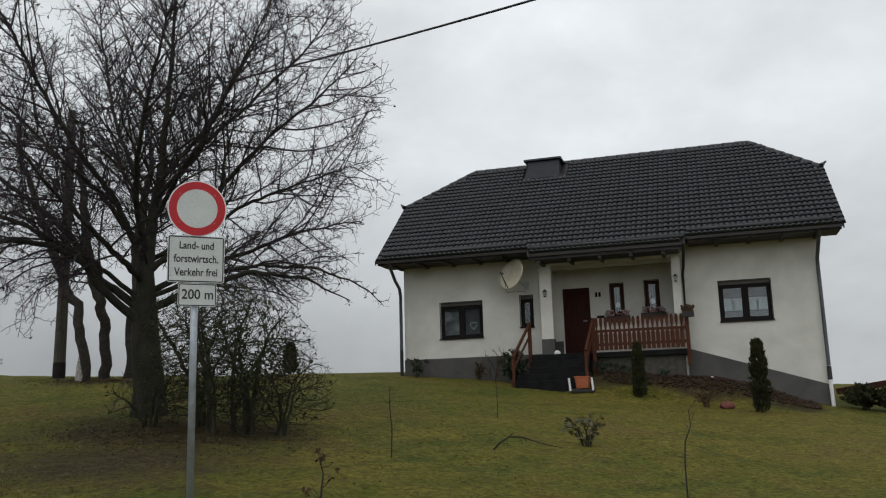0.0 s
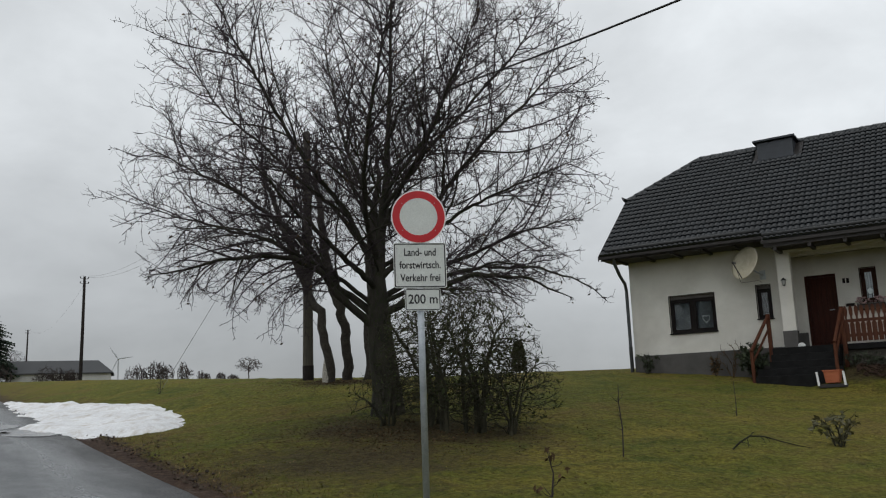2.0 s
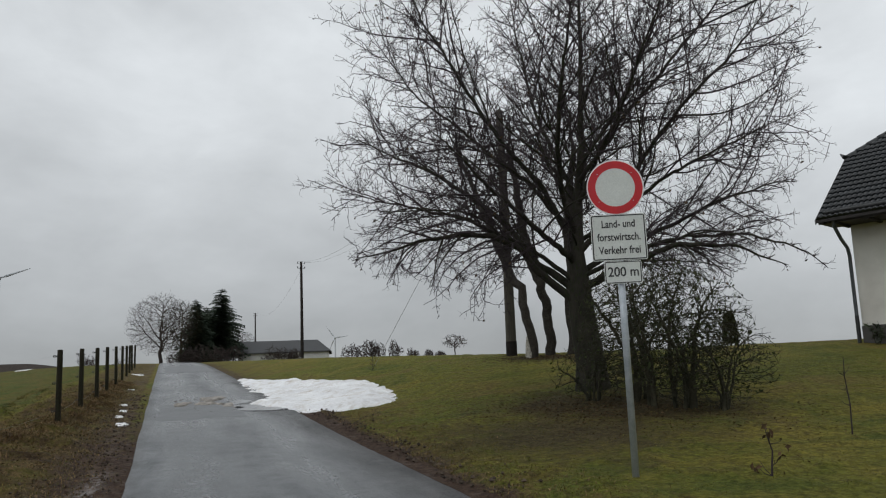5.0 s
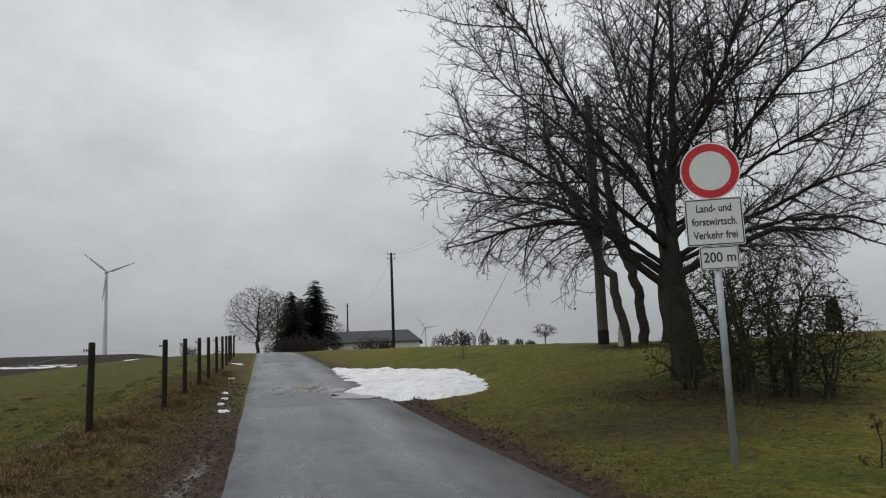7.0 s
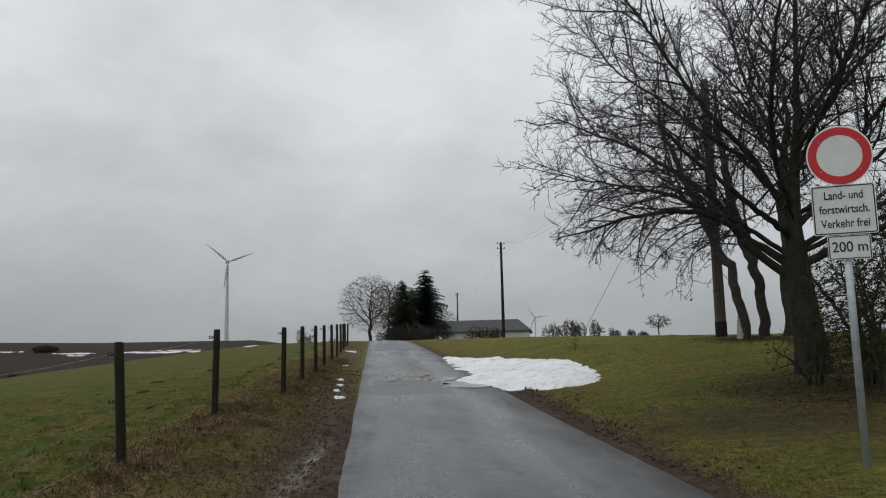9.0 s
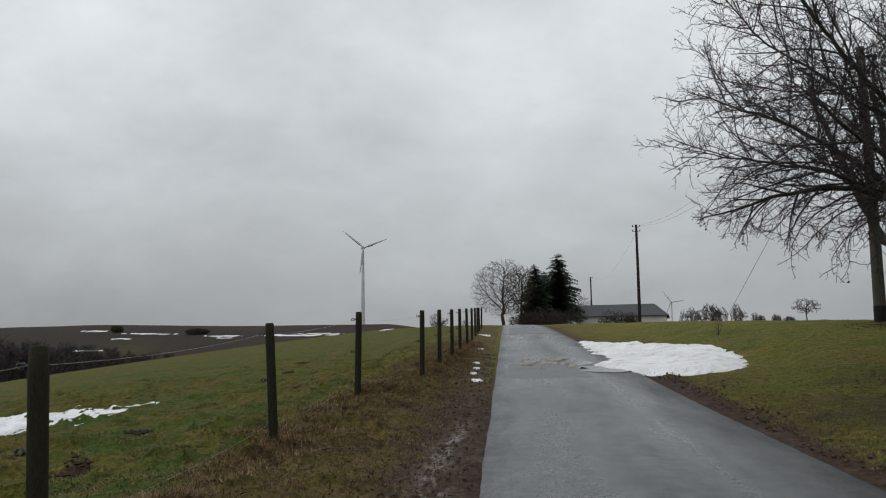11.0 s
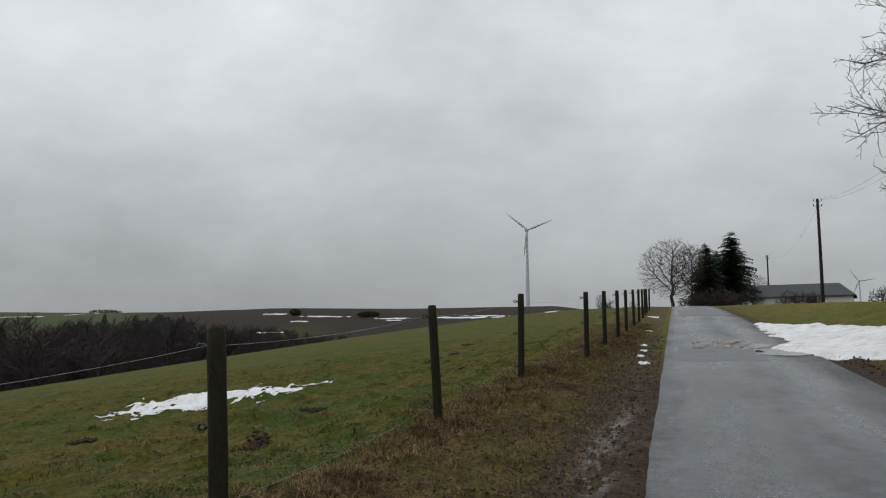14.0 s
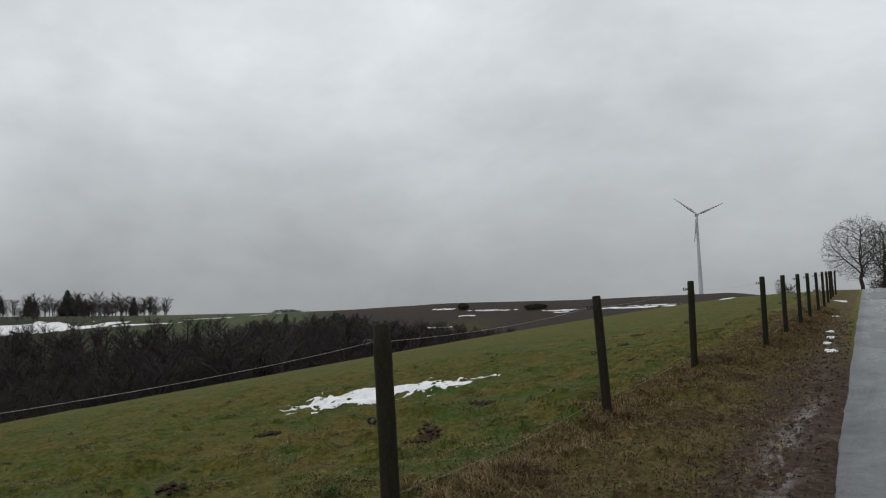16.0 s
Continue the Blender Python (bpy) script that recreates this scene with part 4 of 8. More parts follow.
def heart(cx, cz, y, size, parent):
    t = Tubes()
    ang = np.linspace(0.35, 2 * math.pi - 0.25, 26)
    px = cx + size * 0.8 * np.sin(ang) ** 3
    pz = cz + size / 16 * (13 * np.cos(ang) - 5 * np.cos(2 * ang) - 2 * np.cos(3 * ang) - np.cos(4 * ang))
    t.add(np.stack([px, px * 0 + y, pz], -1), np.full(26, 0.012), 6)
    return t.make("heart_ornament", "white_paint", parent, "white wire heart hung in the window")


heart(-6.98, 3.98, FRONT + 0.16, 0.13, win1)
for hole, w in ((PW1, pw1), (PW2, pw2)):
    part("window_ornament", ball(((hole[0] + hole[1]) / 2, 26.3 + 0.155, hole[2] + 0.30), 0.07, squash=(1, 0.25, 1.2)), "white_paint", w)

# front door
dx0, dx1, dz0, dz1 = DOOR
bm = box(dx0, dx0 + 0.07, 26.33, 26.45, dz0, dz1, 0.006)
box(dx1 - 0.07, dx1, 26.33, 26.45, dz0, dz1, 0.006, bm)
box(dx0 + 0.07, dx1 - 0.07, 26.33, 26.45, dz1 - 0.07, dz1, 0.006, bm)
door = part("door", bm, "door_wood", house, "dark red-brown panelled wooden front door, shut")
leaf = part("door_leaf", box(dx0 + 0.072, dx1 - 0.072, 26.37, 26.42, dz0 + 0.01, dz1 - 0.072, 0.004), "door_wood", door)
for i in range(4):
    w = (dx1 - dx0 - 0.30) / 4
    x = dx0 + 0.13 + i * (w + 0.013)
    part("door_panel", box(x, x + w, 26.352, 26.368, dz0 + 0.14, dz1 - 0.22, 0.006), "door_wood", door)
part("door_handle", rod((dx1 - 0.13, 26.33, dz0 + 1.05), (dx1 - 0.24, 26.33, dz0 + 1.05), 0.011, bm=rod((dx1 - 0.13, 26.37, dz0 + 1.05), (dx1 - 0.13, 26.325, dz0 + 1.05), 0.011)), "zinc", door)

# roof: a solid deck under the tiles
def deck():
    bm = bmesh.new()
    top = [(VERGE_W, 24.03, roof_z(24.03)), (VERGE_E, 24.03, roof_z(24.03)), (VERGE_E, HIP_Y, HIP_Z), (RIDGE_E, RIDGE_Y, RIDGE_Z), (RIDGE_W, RIDGE_Y, RIDGE_Z), (VERGE_W, HIP_Y, HIP_Z)]
    back = [(x, 2 * RIDGE_Y - y, z) for x, y, z in top]
    dn = Vector((0, 0, -0.075))
    for poly in (top, back[::-1], [top[5], top[4], back[5]], [top[2], back[2], top[3]]):
        up = [bm.verts.new(p) for p in poly]
        lo = [bm.verts.new(Vector(p) + dn) for p in poly]
        bm.faces.new(up)
        bm.faces.new(lo[::-1])
        for i in range(len(up)):
            j = (i + 1) % len(up)
            bm.faces.new([up[i], lo[i], lo[j], up[j]])
    # the strip that runs down over the porch
    px0, px1, py = -4.92, -0.55, 23.80
    strip = [(px0, py, roof_z(py)), (px1, py, roof_z(py)), (px1, 24.028, roof_z(24.028)), (px0, 24.028, roof_z(24.028))]
    up = [bm.verts.new(p) for p in strip]
    lo = [bm.verts.new(Vector(p) + dn) for p in strip]
    bm.faces.new(up)
    bm.faces.new(lo[::-1])
    for i in range(4):
        bm.faces.new([up[i], lo[i], lo[(i + 1) % 4], up[(i + 1) % 4]])
    return bm


roof = part("roof", deck(), "fascia", house, "anthracite concrete-tiled half-hipped roof")
# the gutters hang on brackets above the lowest course, whose tile ends show below them
gutters = [(-9.46, -4.98, 24.12, 6.135), (-0.50, 3.20, 24.12, 6.135), (-4.90, -0.56, 23.88, 5.945)]
for gx0, gx1, gy, gz in gutters:
    t = Tubes()
    t.add([(gx0, gy, gz), (gx0 + 0.01, gy, gz), (gx1 - 0.01, gy, gz), (gx1, gy, gz)], [0.001, 0.058, 0.058, 0.001], 12)
    gut = t.make("gutter", "dark_gutter", roof, "dark half-round gutter")
    for x in np.arange(gx0 + 0.25, gx1, 0.72):
        part("gutter_bracket", box(x - 0.015, x + 0.015, gy - 0.02, gy + 0.10, gz - 0.10, gz - 0.05, 0.002), "dark_metal", gut)
for gx0, gx1 in ((VERGE_W + 0.02, -4.95), (-0.5, VERGE_E - 0.02)):
    part("fascia_board", box(gx0, gx1, 24.12, 24.142, 5.835, 5.985, 0.004), "fascia", roof)
    part("soffit", box(gx0, gx1, 24.144, FRONT - 0.004, 5.86, 5.885), "fascia", roof)
part("fascia_board", box(-4.88, -0.59, 23.88, 23.902, 5.60, 5.76, 0.004), "fascia", roof)
for x in np.arange(-9.2, 3.4, 0.86):
    if PORCH[0] - 0.2 < x < PORCH[1] + 0.2:
        continue
    part("rafter", box(x - 0.045, x + 0.045, 24.16, FRONT - 0.004, 5.80, 5.858, 0.004), "fascia", roof)
for x in np.arange(-4.6, -0.6, 0.86):
    part("rafter", box(x - 0.045, x + 0.045, 23.91, 24.69, 5.51, 5.60, 0.004), "fascia", roof)
for x in (VERGE_W, VERGE_E):
    s = 1 if x > 0 else -1
    bm = bmesh.new()
    prof = [(24.02, 5.84), (24.02, 5.97), (HIP_Y, HIP_Z + 0.05), (HIP_Y + 0.1, HIP_Z - 0.12)]
    rings = [[bm.verts.new((x + d * s, y, z)) for y, z in prof] for d in (0.003, 0.03)]
    bm.faces.new(rings[0])
    bm.faces.new(rings[1][::-1])
    for i in range(4):
        bm.faces.new([rings[0][i], rings[0][(i + 1) % 4], rings[1][(i + 1) % 4], rings[1][i]])
    part("verge_board", bm, "fascia", roof)
    part("hip_tip", rod((x, HIP_Y - 0.16, HIP_Z + 0.02), (x + 0.16 * s, HIP_Y - 0.02, HIP_Z + 0.17), 0.07, 0.02, 8), "dark_gutter", roof)

# chimney, clad in slate
ch = part("chimney", box(-5.58, -4.52, 28.0, 28.9, 8.7, 9.70, 0.01), "slate", roof, "low wide slate-clad chimney with a flat cap")
part("chimney_cap", box(-5.70, -4.42, 27.88, 29.02, 9.703, 9.77, 0.012), "slate", ch)
part("chimney_flashing", box(-5.63, -4.47, 27.93, 28.0 - 0.002, 8.95, 9.15, 0.006), "slate", ch)
for i, z in enumerate((9.30, 9.49, 9.68)):
    part("cladding_board", box(-5.586, -4.514, 27.988, 27.998, z - 0.19, z, 0.003), "slate", ch)


# rain pipes
def pipe(pts, r, mat, parent=house, name="rain_pipe"):
    t = Tubes()
    t.add(pts, [r] * len(pts), 10)
    return t.make(name, mat, parent, "grey zinc rain pipe" if mat == "gutter" else "")


pipe([(-9.22, 24.12, 6.0), (-9.22, 24.16, 5.74), (-9.24, 24.6, 5.42), (-9.25, 25.0, 5.22), (-9.25, 25.09, 5.0), (-9.25, 25.09, 3.3)], 0.05, "gutter")
pipe([(-9.25, 25.09, 3.3), (-9.25, 25.09, 2.50)], 0.055, "dark_gutter")
pipe([(2.84, 24.12, 6.0), (2.84, 24.2, 5.74), (2.84, 24.7, 5.45), (2.84, 25.05, 5.25), (2.84, 25.09, 5.0), (2.84, 25.09, 2.35)], 0.05, "gutter")
pipe([(2.84, 25.09, 2.34), (2.84, 25.09, 1.98)], 0.06, "dark_gutter")
pipe([(2.84, 25.09, 1.975), (2.85, 25.05, 1.16)], 0.052, "white_paint")
pipe([(-0.62, 23.78, 5.74), (-0.62, 23.9, 5.5), (-0.66, 24.4, 5.2), (-0.70, 24.64, 5.0), (-0.70, 24.64, 2.5)], 0.04, "dark_gutter")


# tiles: double-roll pans
def tile_mesh():
    n = 17
    xs = np.linspace(-0.152, 0.152, n)
    wave = 0.038 * (0.5 - 0.5 * np.cos(xs / 0.152 * 2 * math.pi + 0.9 * np.sin(xs / 0.152 * 2 * math.pi))) ** 1.3 + 0.002
    verts = [(x, -0.172, w + 0.050) for x, w in zip(xs, wave)] + [(x, 0.165, w + 0.002) for x, w in zip(xs, wave)] + [(x, -0.168, 0.0) for x in xs]
    faces = [(i, i + 1, n + i + 1, n + i) for i in range(n - 1)] + [(2 * n + i, 2 * n + i + 1, i + 1, i) for i in range(n - 1)]
    return verts, faces


tv, tf = tile_mesh()
tile_data = bpy.data.meshes.new("roof_tile")
tile_data.from_pydata(tv, [], tf)
tile_data.materials.append(M["tile"])
tile_data.polygons.foreach_set("use_smooth", [True] * 16 + [False] * 16)
PITCH = math.atan(SLOPE)
tile_spots, near_count = [], 0
row_dy = 0.272 * math.cos(PITCH)
for r in range(-1, 26):
    y = EAVE_Y - 0.03 + r * row_dy
    if y > RIDGE_Y - 0.05:
        break
    in_hip = max(0.0, (y - HIP_Y) / (RIDGE_Y - HIP_Y))
    xa, xb = VERGE_W + in_hip * (RIDGE_W - VERGE_W), VERGE_E + in_hip * (RIDGE_E - VERGE_E)
    if r < 0:
        xa, xb = -4.92, -0.55
    for c in range(46):
        x = VERGE_W + 0.15 + c * 0.2985
        if xa + 0.05 <= x <= xb - 0.05 and not (-5.62 < x < -4.38 and 27.95 < y < 28.9):
            tile_spots.append((r, x, y, Matrix.Translation((x, y, roof_z(y) + 0.004)) @ Matrix.Rotation(PITCH, 4, "X")))
rest_v, rest_f, count = [], [], 0
tvn = np.array(tv)
for r, x, y, m in tile_spots:
    if r < 10 and -5.6 < x and near_count < 290:
        ob = new("roof_tile", tile_data)
        ob.matrix_world = m
        ob.parent = roof
        near_count += 1
    else:
        rest_v.append(tvn @ np.array(m.to_3x3()).T + np.array(m.translation))
        rest_f.append(np.array(tf) + count)
        count += len(tv)
rest = link_mesh("roof_tiles", np.concatenate(rest_v), np.concatenate(rest_f), "tile_far", roof, "", False)
rest.data.polygons.foreach_set("use_smooth", ([True] * 16 + [False] * 16) * (count // len(tv)))
rest["kind"] = "stuff"


def cap_mesh():
    t = Tubes()
    t.add([(-0.21, 0, 0), (-0.20, 0, 0), (0.20, 0, 0), (0.21, 0, 0)], [0.06, 0.115, 0.10, 0.06], 10)
    ob = t.make("ridge_tile", "tile")
    me = ob.data
    bpy.data.objects.remove(ob)
    return me


cap_data = cap_mesh()


def cap_row(p, q):
    p, q = Vector(p), Vector(q)
    n = max(1, round((q - p).length / 0.38))
    turn = (q - p).to_track_quat("X", "Z").to_matrix().to_4x4()
    for i in range(n):
        ob = new("ridge_tile", cap_data)
        ob.matrix_world = Matrix.Translation(p + (q - p) * ((i + 0.5) / n)) @ turn
        ob.parent = roof


cap_row((RIDGE_W, RIDGE_Y, RIDGE_Z - 0.03), (RIDGE_E, RIDGE_Y, RIDGE_Z - 0.03))
cap_row((VERGE_W, HIP_Y, HIP_Z - 0.01), (RIDGE_W, RIDGE_Y, RIDGE_Z - 0.02))
cap_row((VERGE_E, HIP_Y, HIP_Z - 0.01), (RIDGE_E, RIDGE_Y, RIDGE_Z - 0.02))

# house number and letter slot
for x, w in ((-3.36, 0.07), (-3.26, 0.07)):
    part("number_bar", box(x, x + w, 26.285, 26.297, 4.72, 4.86, 0.002), "frame", house)
part("letter_flap", box(-3.34, -3.12, 26.25, 26.297, 4.06, 4.14, 0.006), "frame", house)


# ---- round the porch ----
def step_run():
    st = thing("front_steps", label="black stone steps up to the porch", category="steps")
    for i in range(5):
        z1 = 2.945 - 0.19 * i
        y1 = 24.70 - 0.25 * i
        grow = 0.28 if i >= 3 else 0.0
        part("step", box(-5.05 - grow, -3.38 + grow * 0.4, y1 - 0.255, y1 - 0.003, 1.6, z1, 0.012), "black_stone", st)
    return st


step_run()


def handrail(x, top, foot, lean):
    hr = thing("handrail", label="red-brown wooden handrail beside the black steps", category="handrail", group="step handrails")
    part("rail", rod((x, 24.66, top), (x + lean, 23.55, foot), 0.045, sides=8), "red_wood", hr)
    part("rail", rod((x, 24.62, top - 0.35), (x + lean, 23.62, foot - 0.30), 0.03, sides=8), "red_wood", hr)
    part("post", box(x - 0.05, x + 0.05, 24.61, 24.71, 2.0, top + 0.05, 0.01), "red_wood", hr)
    gz = float(height(x + lean, 23.6))
    part("post", box(x + lean - 0.04, x + lean + 0.04, 23.56, 23.64, gz - 0.1, foot, 0.01), "red_wood", hr)


handrail(-5.12, 3.84, 2.85, -0.28)
handrail(-3.27, 3.88, 2.95, -0.10)


def picket_shape():
    half = [(0.0, 0.052), (0.44, 0.056), (0.50, 0.030), (0.56, 0.020), (0.66, 0.026), (0.70, 0.040), (0.80, 0.046), (0.86, 0.042), (0.91, 0.028), (0.93, 0.010)]
    bm = bmesh.new()
    out = [(w, z) for z, w in half] + [(-w, z) for z, w in half[::-1]]
    rings = [[bm.verts.new((x, y, z)) for x, z in out] for y in (-0.011, 0.011)]
    bm.faces.new(rings[0])
    bm.faces.new(rings[1][::-1])
    for i in range(len(out)):
        j = (i + 1) % len(out)
        bm.faces.new([rings[0][i], rings[0][j], rings[1][j], rings[1][i]])
    return bm


railing = thing("porch_railing", label="red-brown wooden picket railing round the porch", category="railing")
first = part("picket", picket_shape(), "red_wood", railing)
for i in range(19):
    ob = first if i == 0 else new("picket", first.data)
    ob.parent = railing
    ob.location = (-3.18 + i * 0.130, 24.66, 3.0)
for z in (3.12, 3.50):
    part("rail", box(-3.24, -0.72, 24.672, 24.70, z, z + 0.08, 0.006), "red_wood", railing)
part("post", box(-0.74, -0.64, 24.62, 24.72, 2.5, 3.98, 0.01), "red_wood", railing)


def flower_box(x0, x1, y, z, seed):
    fb = thing("flower_box", label="dark brown flower box with withered plants", category="flower box", group="porch flower boxes")
    part("trough", box(x0, x1, y - 0.16, y, z, z + 0.16, 0.012), "fascia", fb)
    rng = random.Random(seed)
    t = Tubes()
    bm = bmesh.new()
    for _ in range(60):
        x, yy = rng.uniform(x0 + 0.02, x1 - 0.02), y - rng.uniform(0.02, 0.14)
        h, dx = rng.uniform(0.05, 0.22), rng.uniform(-0.06, 0.06)
        t.add([(x, yy, z + 0.13), (x + dx * 0.4, yy, z + 0.13 + h * 0.6), (x + dx, yy - 0.02, z + 0.13 + h)], [0.004, 0.003, 0.002], 3)
        for _ in range(2):
            ball((x + dx + rng.uniform(-0.03, 0.03), yy - 0.02, z + 0.12 + h), rng.uniform(0.012, 0.03), bm, 5)
    t.make("stems", "shrub_twig", fb)
    part("flowers", bm, "pink" if seed % 2 else "dry_leaf", fb)["kind"] = "stuff"
    return fb


flower_box(-3.05, -2.35, 26.29, 3.93, 1)
flower_box(-2.02, -1.30, 26.29, 3.98, 3)
flower_box(-0.80, -0.48, 24.60, 3.80, 2)


def lantern(x, y, z):
    ln = thing("wall_lantern", label="small black wall lantern with milky glass", category="lamp", group="porch lanterns")
    part("bracket", rod((x, y, z + 0.02), (x, y - 0.12, z + 0.05), 0.012, bm=box(x - 0.035, x + 0.035, y - 0.015, y, z - 0.06, z + 0.08, 0.004)), "dark_metal", ln)
    part("lamp_glass", rod((x, y - 0.12, z - 0.10), (x, y - 0.12, z + 0.02), 0.045, 0.06, 6), "lamp_glass", ln)
    part("cap", rod((x, y - 0.12, z + 0.02), (x, y - 0.12, z + 0.10), 0.085, 0.01, 6), "dark_metal", ln)
    part("foot", rod((x, y - 0.12, z - 0.13), (x, y - 0.12, z - 0.10), 0.02, 0.05, 6), "dark_metal", ln)


lantern(-4.60, 24.715, 4.74)
lantern(-0.90, 24.715, 4.93)


def satellite_dish():
    sd = thing("satellite_dish", label="cream satellite dish on a bracket on the house wall", category="satellite dish")
    c = Vector((-5.48, 24.45, 5.30))
    facing = Vector((-0.46, -0.82, 0.32)).normalized()
    m = Matrix.Translation(c) @ facing.to_track_quat("Z", "Y").to_matrix().to_4x4()
    rings, seg = 7, 36
    verts, faces = [], []
    for side in (0, 1):
        for i in range(rings + 1):
            r = 0.48 * i / rings
            for k in range(seg):
                a = 2 * math.pi * k / seg
                verts.append(m @ Vector((r * 0.94 * math.cos(a), r * 1.02 * math.sin(a), 0.10 * (r / 0.48) ** 2 - 0.012 * side)))
    n = (rings + 1) * seg
    for side in (0, 1):
        for i in range(rings):
            for k in range(seg):
                q = [side * n + i * seg + k, side * n + i * seg + (k + 1) % seg, side * n + (i + 1) * seg + (k + 1) % seg, side * n + (i + 1) * seg + k]
                faces.append(q if side == 0 else q[::-1])
    for k in range(seg):
        faces.append([rings * seg + k, rings * seg + (k + 1) % seg, n + rings * seg + (k + 1) % seg, n + rings * seg + k])
    link_mesh("reflector", [tuple(v) for v in verts], faces, "dish", sd, "cream dish reflector", True)
    feed = m @ Vector((0.0, -0.16, 0.52))
    foot = m @ Vector((0, -0.46, 0.10))
    part("feed_arm", rod(foot, feed, 0.014), "dark_metal", sd)
    part("feed_head", rod(feed, feed + facing * -0.10 + Vector((0, 0, 0.02)), 0.035, 0.03), "dark_metal", sd)
    back = m @ Vector((0, -0.05, -0.02))
    part("bracket", rod(back, (-5.25, 24.75, 5.05), 0.022, bm=rod((-5.25, 24.75, 5.05), (-5.25, FRONT - 0.003, 5.05), 0.022)), "zinc", sd)
    part("wall_plate", box(-5.33, -5.17, FRONT - 0.02, FRONT - 0.003, 4.92, 5.18, 0.004), "zinc", sd)
    t = Tubes()
    t.add([feed, feed + Vector((0.05, 0.1, -0.12)), foot + Vector((-0.05, 0.05, -0.12)), (-5.28, 24.8, 4.86), (-5.28, 25.18, 4.84)], [0.006] * 5, 5)
    t.make("cable", "cable", sd)


satellite_dish()


def planter():
    pl = thing("planter", label="rectangular terracotta planter on the lawn by the steps", category="planter")
    x, y = -3.45, 23.25
    z = float(height(x, y))
    bm = bmesh.new()
    bmesh.ops.create_cone(bm, cap_ends=True, segments=4, radius1=0.22, radius2=0.265, depth=0.30, matrix=Matrix.Translation((x, y, z + 0.21)) @ Matrix.Rotation(radians(45), 4, "Z"))
    bmesh.ops.bevel(bm, geom=list(bm.edges), offset=0.012, segments=2, affect="EDGES")
    part("trough", bm, "terracotta", pl)
    part("rim", box(x - 0.205, x + 0.205, y - 0.205, y + 0.205, z + 0.34, z + 0.375, 0.01), "terracotta", pl)
    part("board", box(x - 0.30, x + 0.34, y - 0.26, y + 0.24, z - 0.05, z + 0.035, 0.006), "fascia", pl)
    for dx in (-0.30, 0.30):
        part("stake", rod((x + dx, y - 0.25, z), (x + dx - 0.03, y - 0.25, z + 0.34), 0.028, sides=8), "white_paint", pl, "white stake")


planter()
door_ball = part("decor_stone", ball((-4.35, 24.75, 2.99), 0.085, squash=(1.2, 1, 0.9)), "white_paint")
tagged(door_ball, "white round stone on the top step", "stone")


# ---- the sign ----
def text_mesh(body, size):
    cu = bpy.data.curves.new("lettering", "FONT")
    cu.body, cu.size, cu.align_x, cu.align_y, cu.extrude, cu.offset = body, size, "LEFT", "CENTER", 0.0008, 0.0020
    tmp = new("lettering_curve", cu)
    me = bpy.data.meshes.new_from_object(tmp)
    bpy.data.objects.remove(tmp)
    me.materials.clear()
    me.materials.append(M["sign_black"])
    return me


def words(body, size, x, z, y, parent, sx=0.82):
    """A line of writing, centred on x, with one part a word."""
    def reach(me):
        return max(v.co.x for v in me.vertices)

    wide, done = reach(text_mesh(body, size)), ""
    for word in body.split():
        done = (done + " " + word).strip()
        me = text_mesh(word, size)
        ob = new("lettering", me)
        at = x + sx * (reach(text_mesh(done, size)) - reach(me) - wide / 2)
        ob.matrix_world = Matrix.Translation((at, y, z)) @ Matrix.Rotation(radians(90), 4, "X") @ Matrix.Diagonal((sx, 1, 1, 1))
        ob.parent = parent
        ob["label"] = word


def rounded(w, h, r, y0, y1, hole=0.0):
    """A plate with rounded corners, or a frame of it."""
    bm = bmesh.new()

    def loop(w, h, r, y):
        out = []
        for cx, cz, a0 in ((w / 2 - r, h / 2 - r, 0), (-w / 2 + r, h / 2 - r, 90), (-w / 2 + r, -h / 2 + r, 180), (w / 2 - r, -h / 2 + r, 270)):
            for k in range(7):
                a = radians(a0 + 15 * k)
                out.append(bm.verts.new((cx + r * math.cos(a), y, cz + r * math.sin(a))))
        return out

    f, b = loop(w, h, r, y0), loop(w, h, r, y1)
    n = len(f)
    for i in range(n):
        bm.faces.new([f[i], f[(i + 1) % n], b[(i + 1) % n], b[i]])
    if hole:
        g, c = loop(w - 2 * hole, h - 2 * hole, max(r - hole, 0.003), y0), loop(w - 2 * hole, h - 2 * hole, max(r - hole, 0.003), y1)
        for i in range(n):
            j = (i + 1) % n
            bm.faces.new([g[i], g[j], f[j], f[i]])
            bm.faces.new([c[j], c[i], b[i], b[j]])
            bm.faces.new([g[j], g[i], c[i], c[j]])
    else:
        bm.faces.new(f)
        bm.faces.new(b[::-1])
    return bm


def disc(r0, r1, y0, y1, seg=64):
    bm = bmesh.new()
    rings = []
    for y in (y0, y1):
        for r in (r0, r1):
            rings.append([bm.verts.new((r * math.cos(2 * math.pi * k / seg), y, r * math.sin(2 * math.pi * k / seg))) for k in range(seg)] if r else None)
    a, b, c, d = rings
    for k in range(seg):
        j = (k + 1) % seg
        if a:
            bm.faces.new([a[k], a[j], b[j], b[k]])
            bm.faces.new([c[j], c[k], d[k], d[j]])
            bm.faces.new([a[j], a[k], c[k], c[j]])
        bm.faces.new([b[k], b[j], d[j], d[k]])
    if not a:
        bm.faces.new(b[::-1])
        bm.faces.new(d)
    return bm


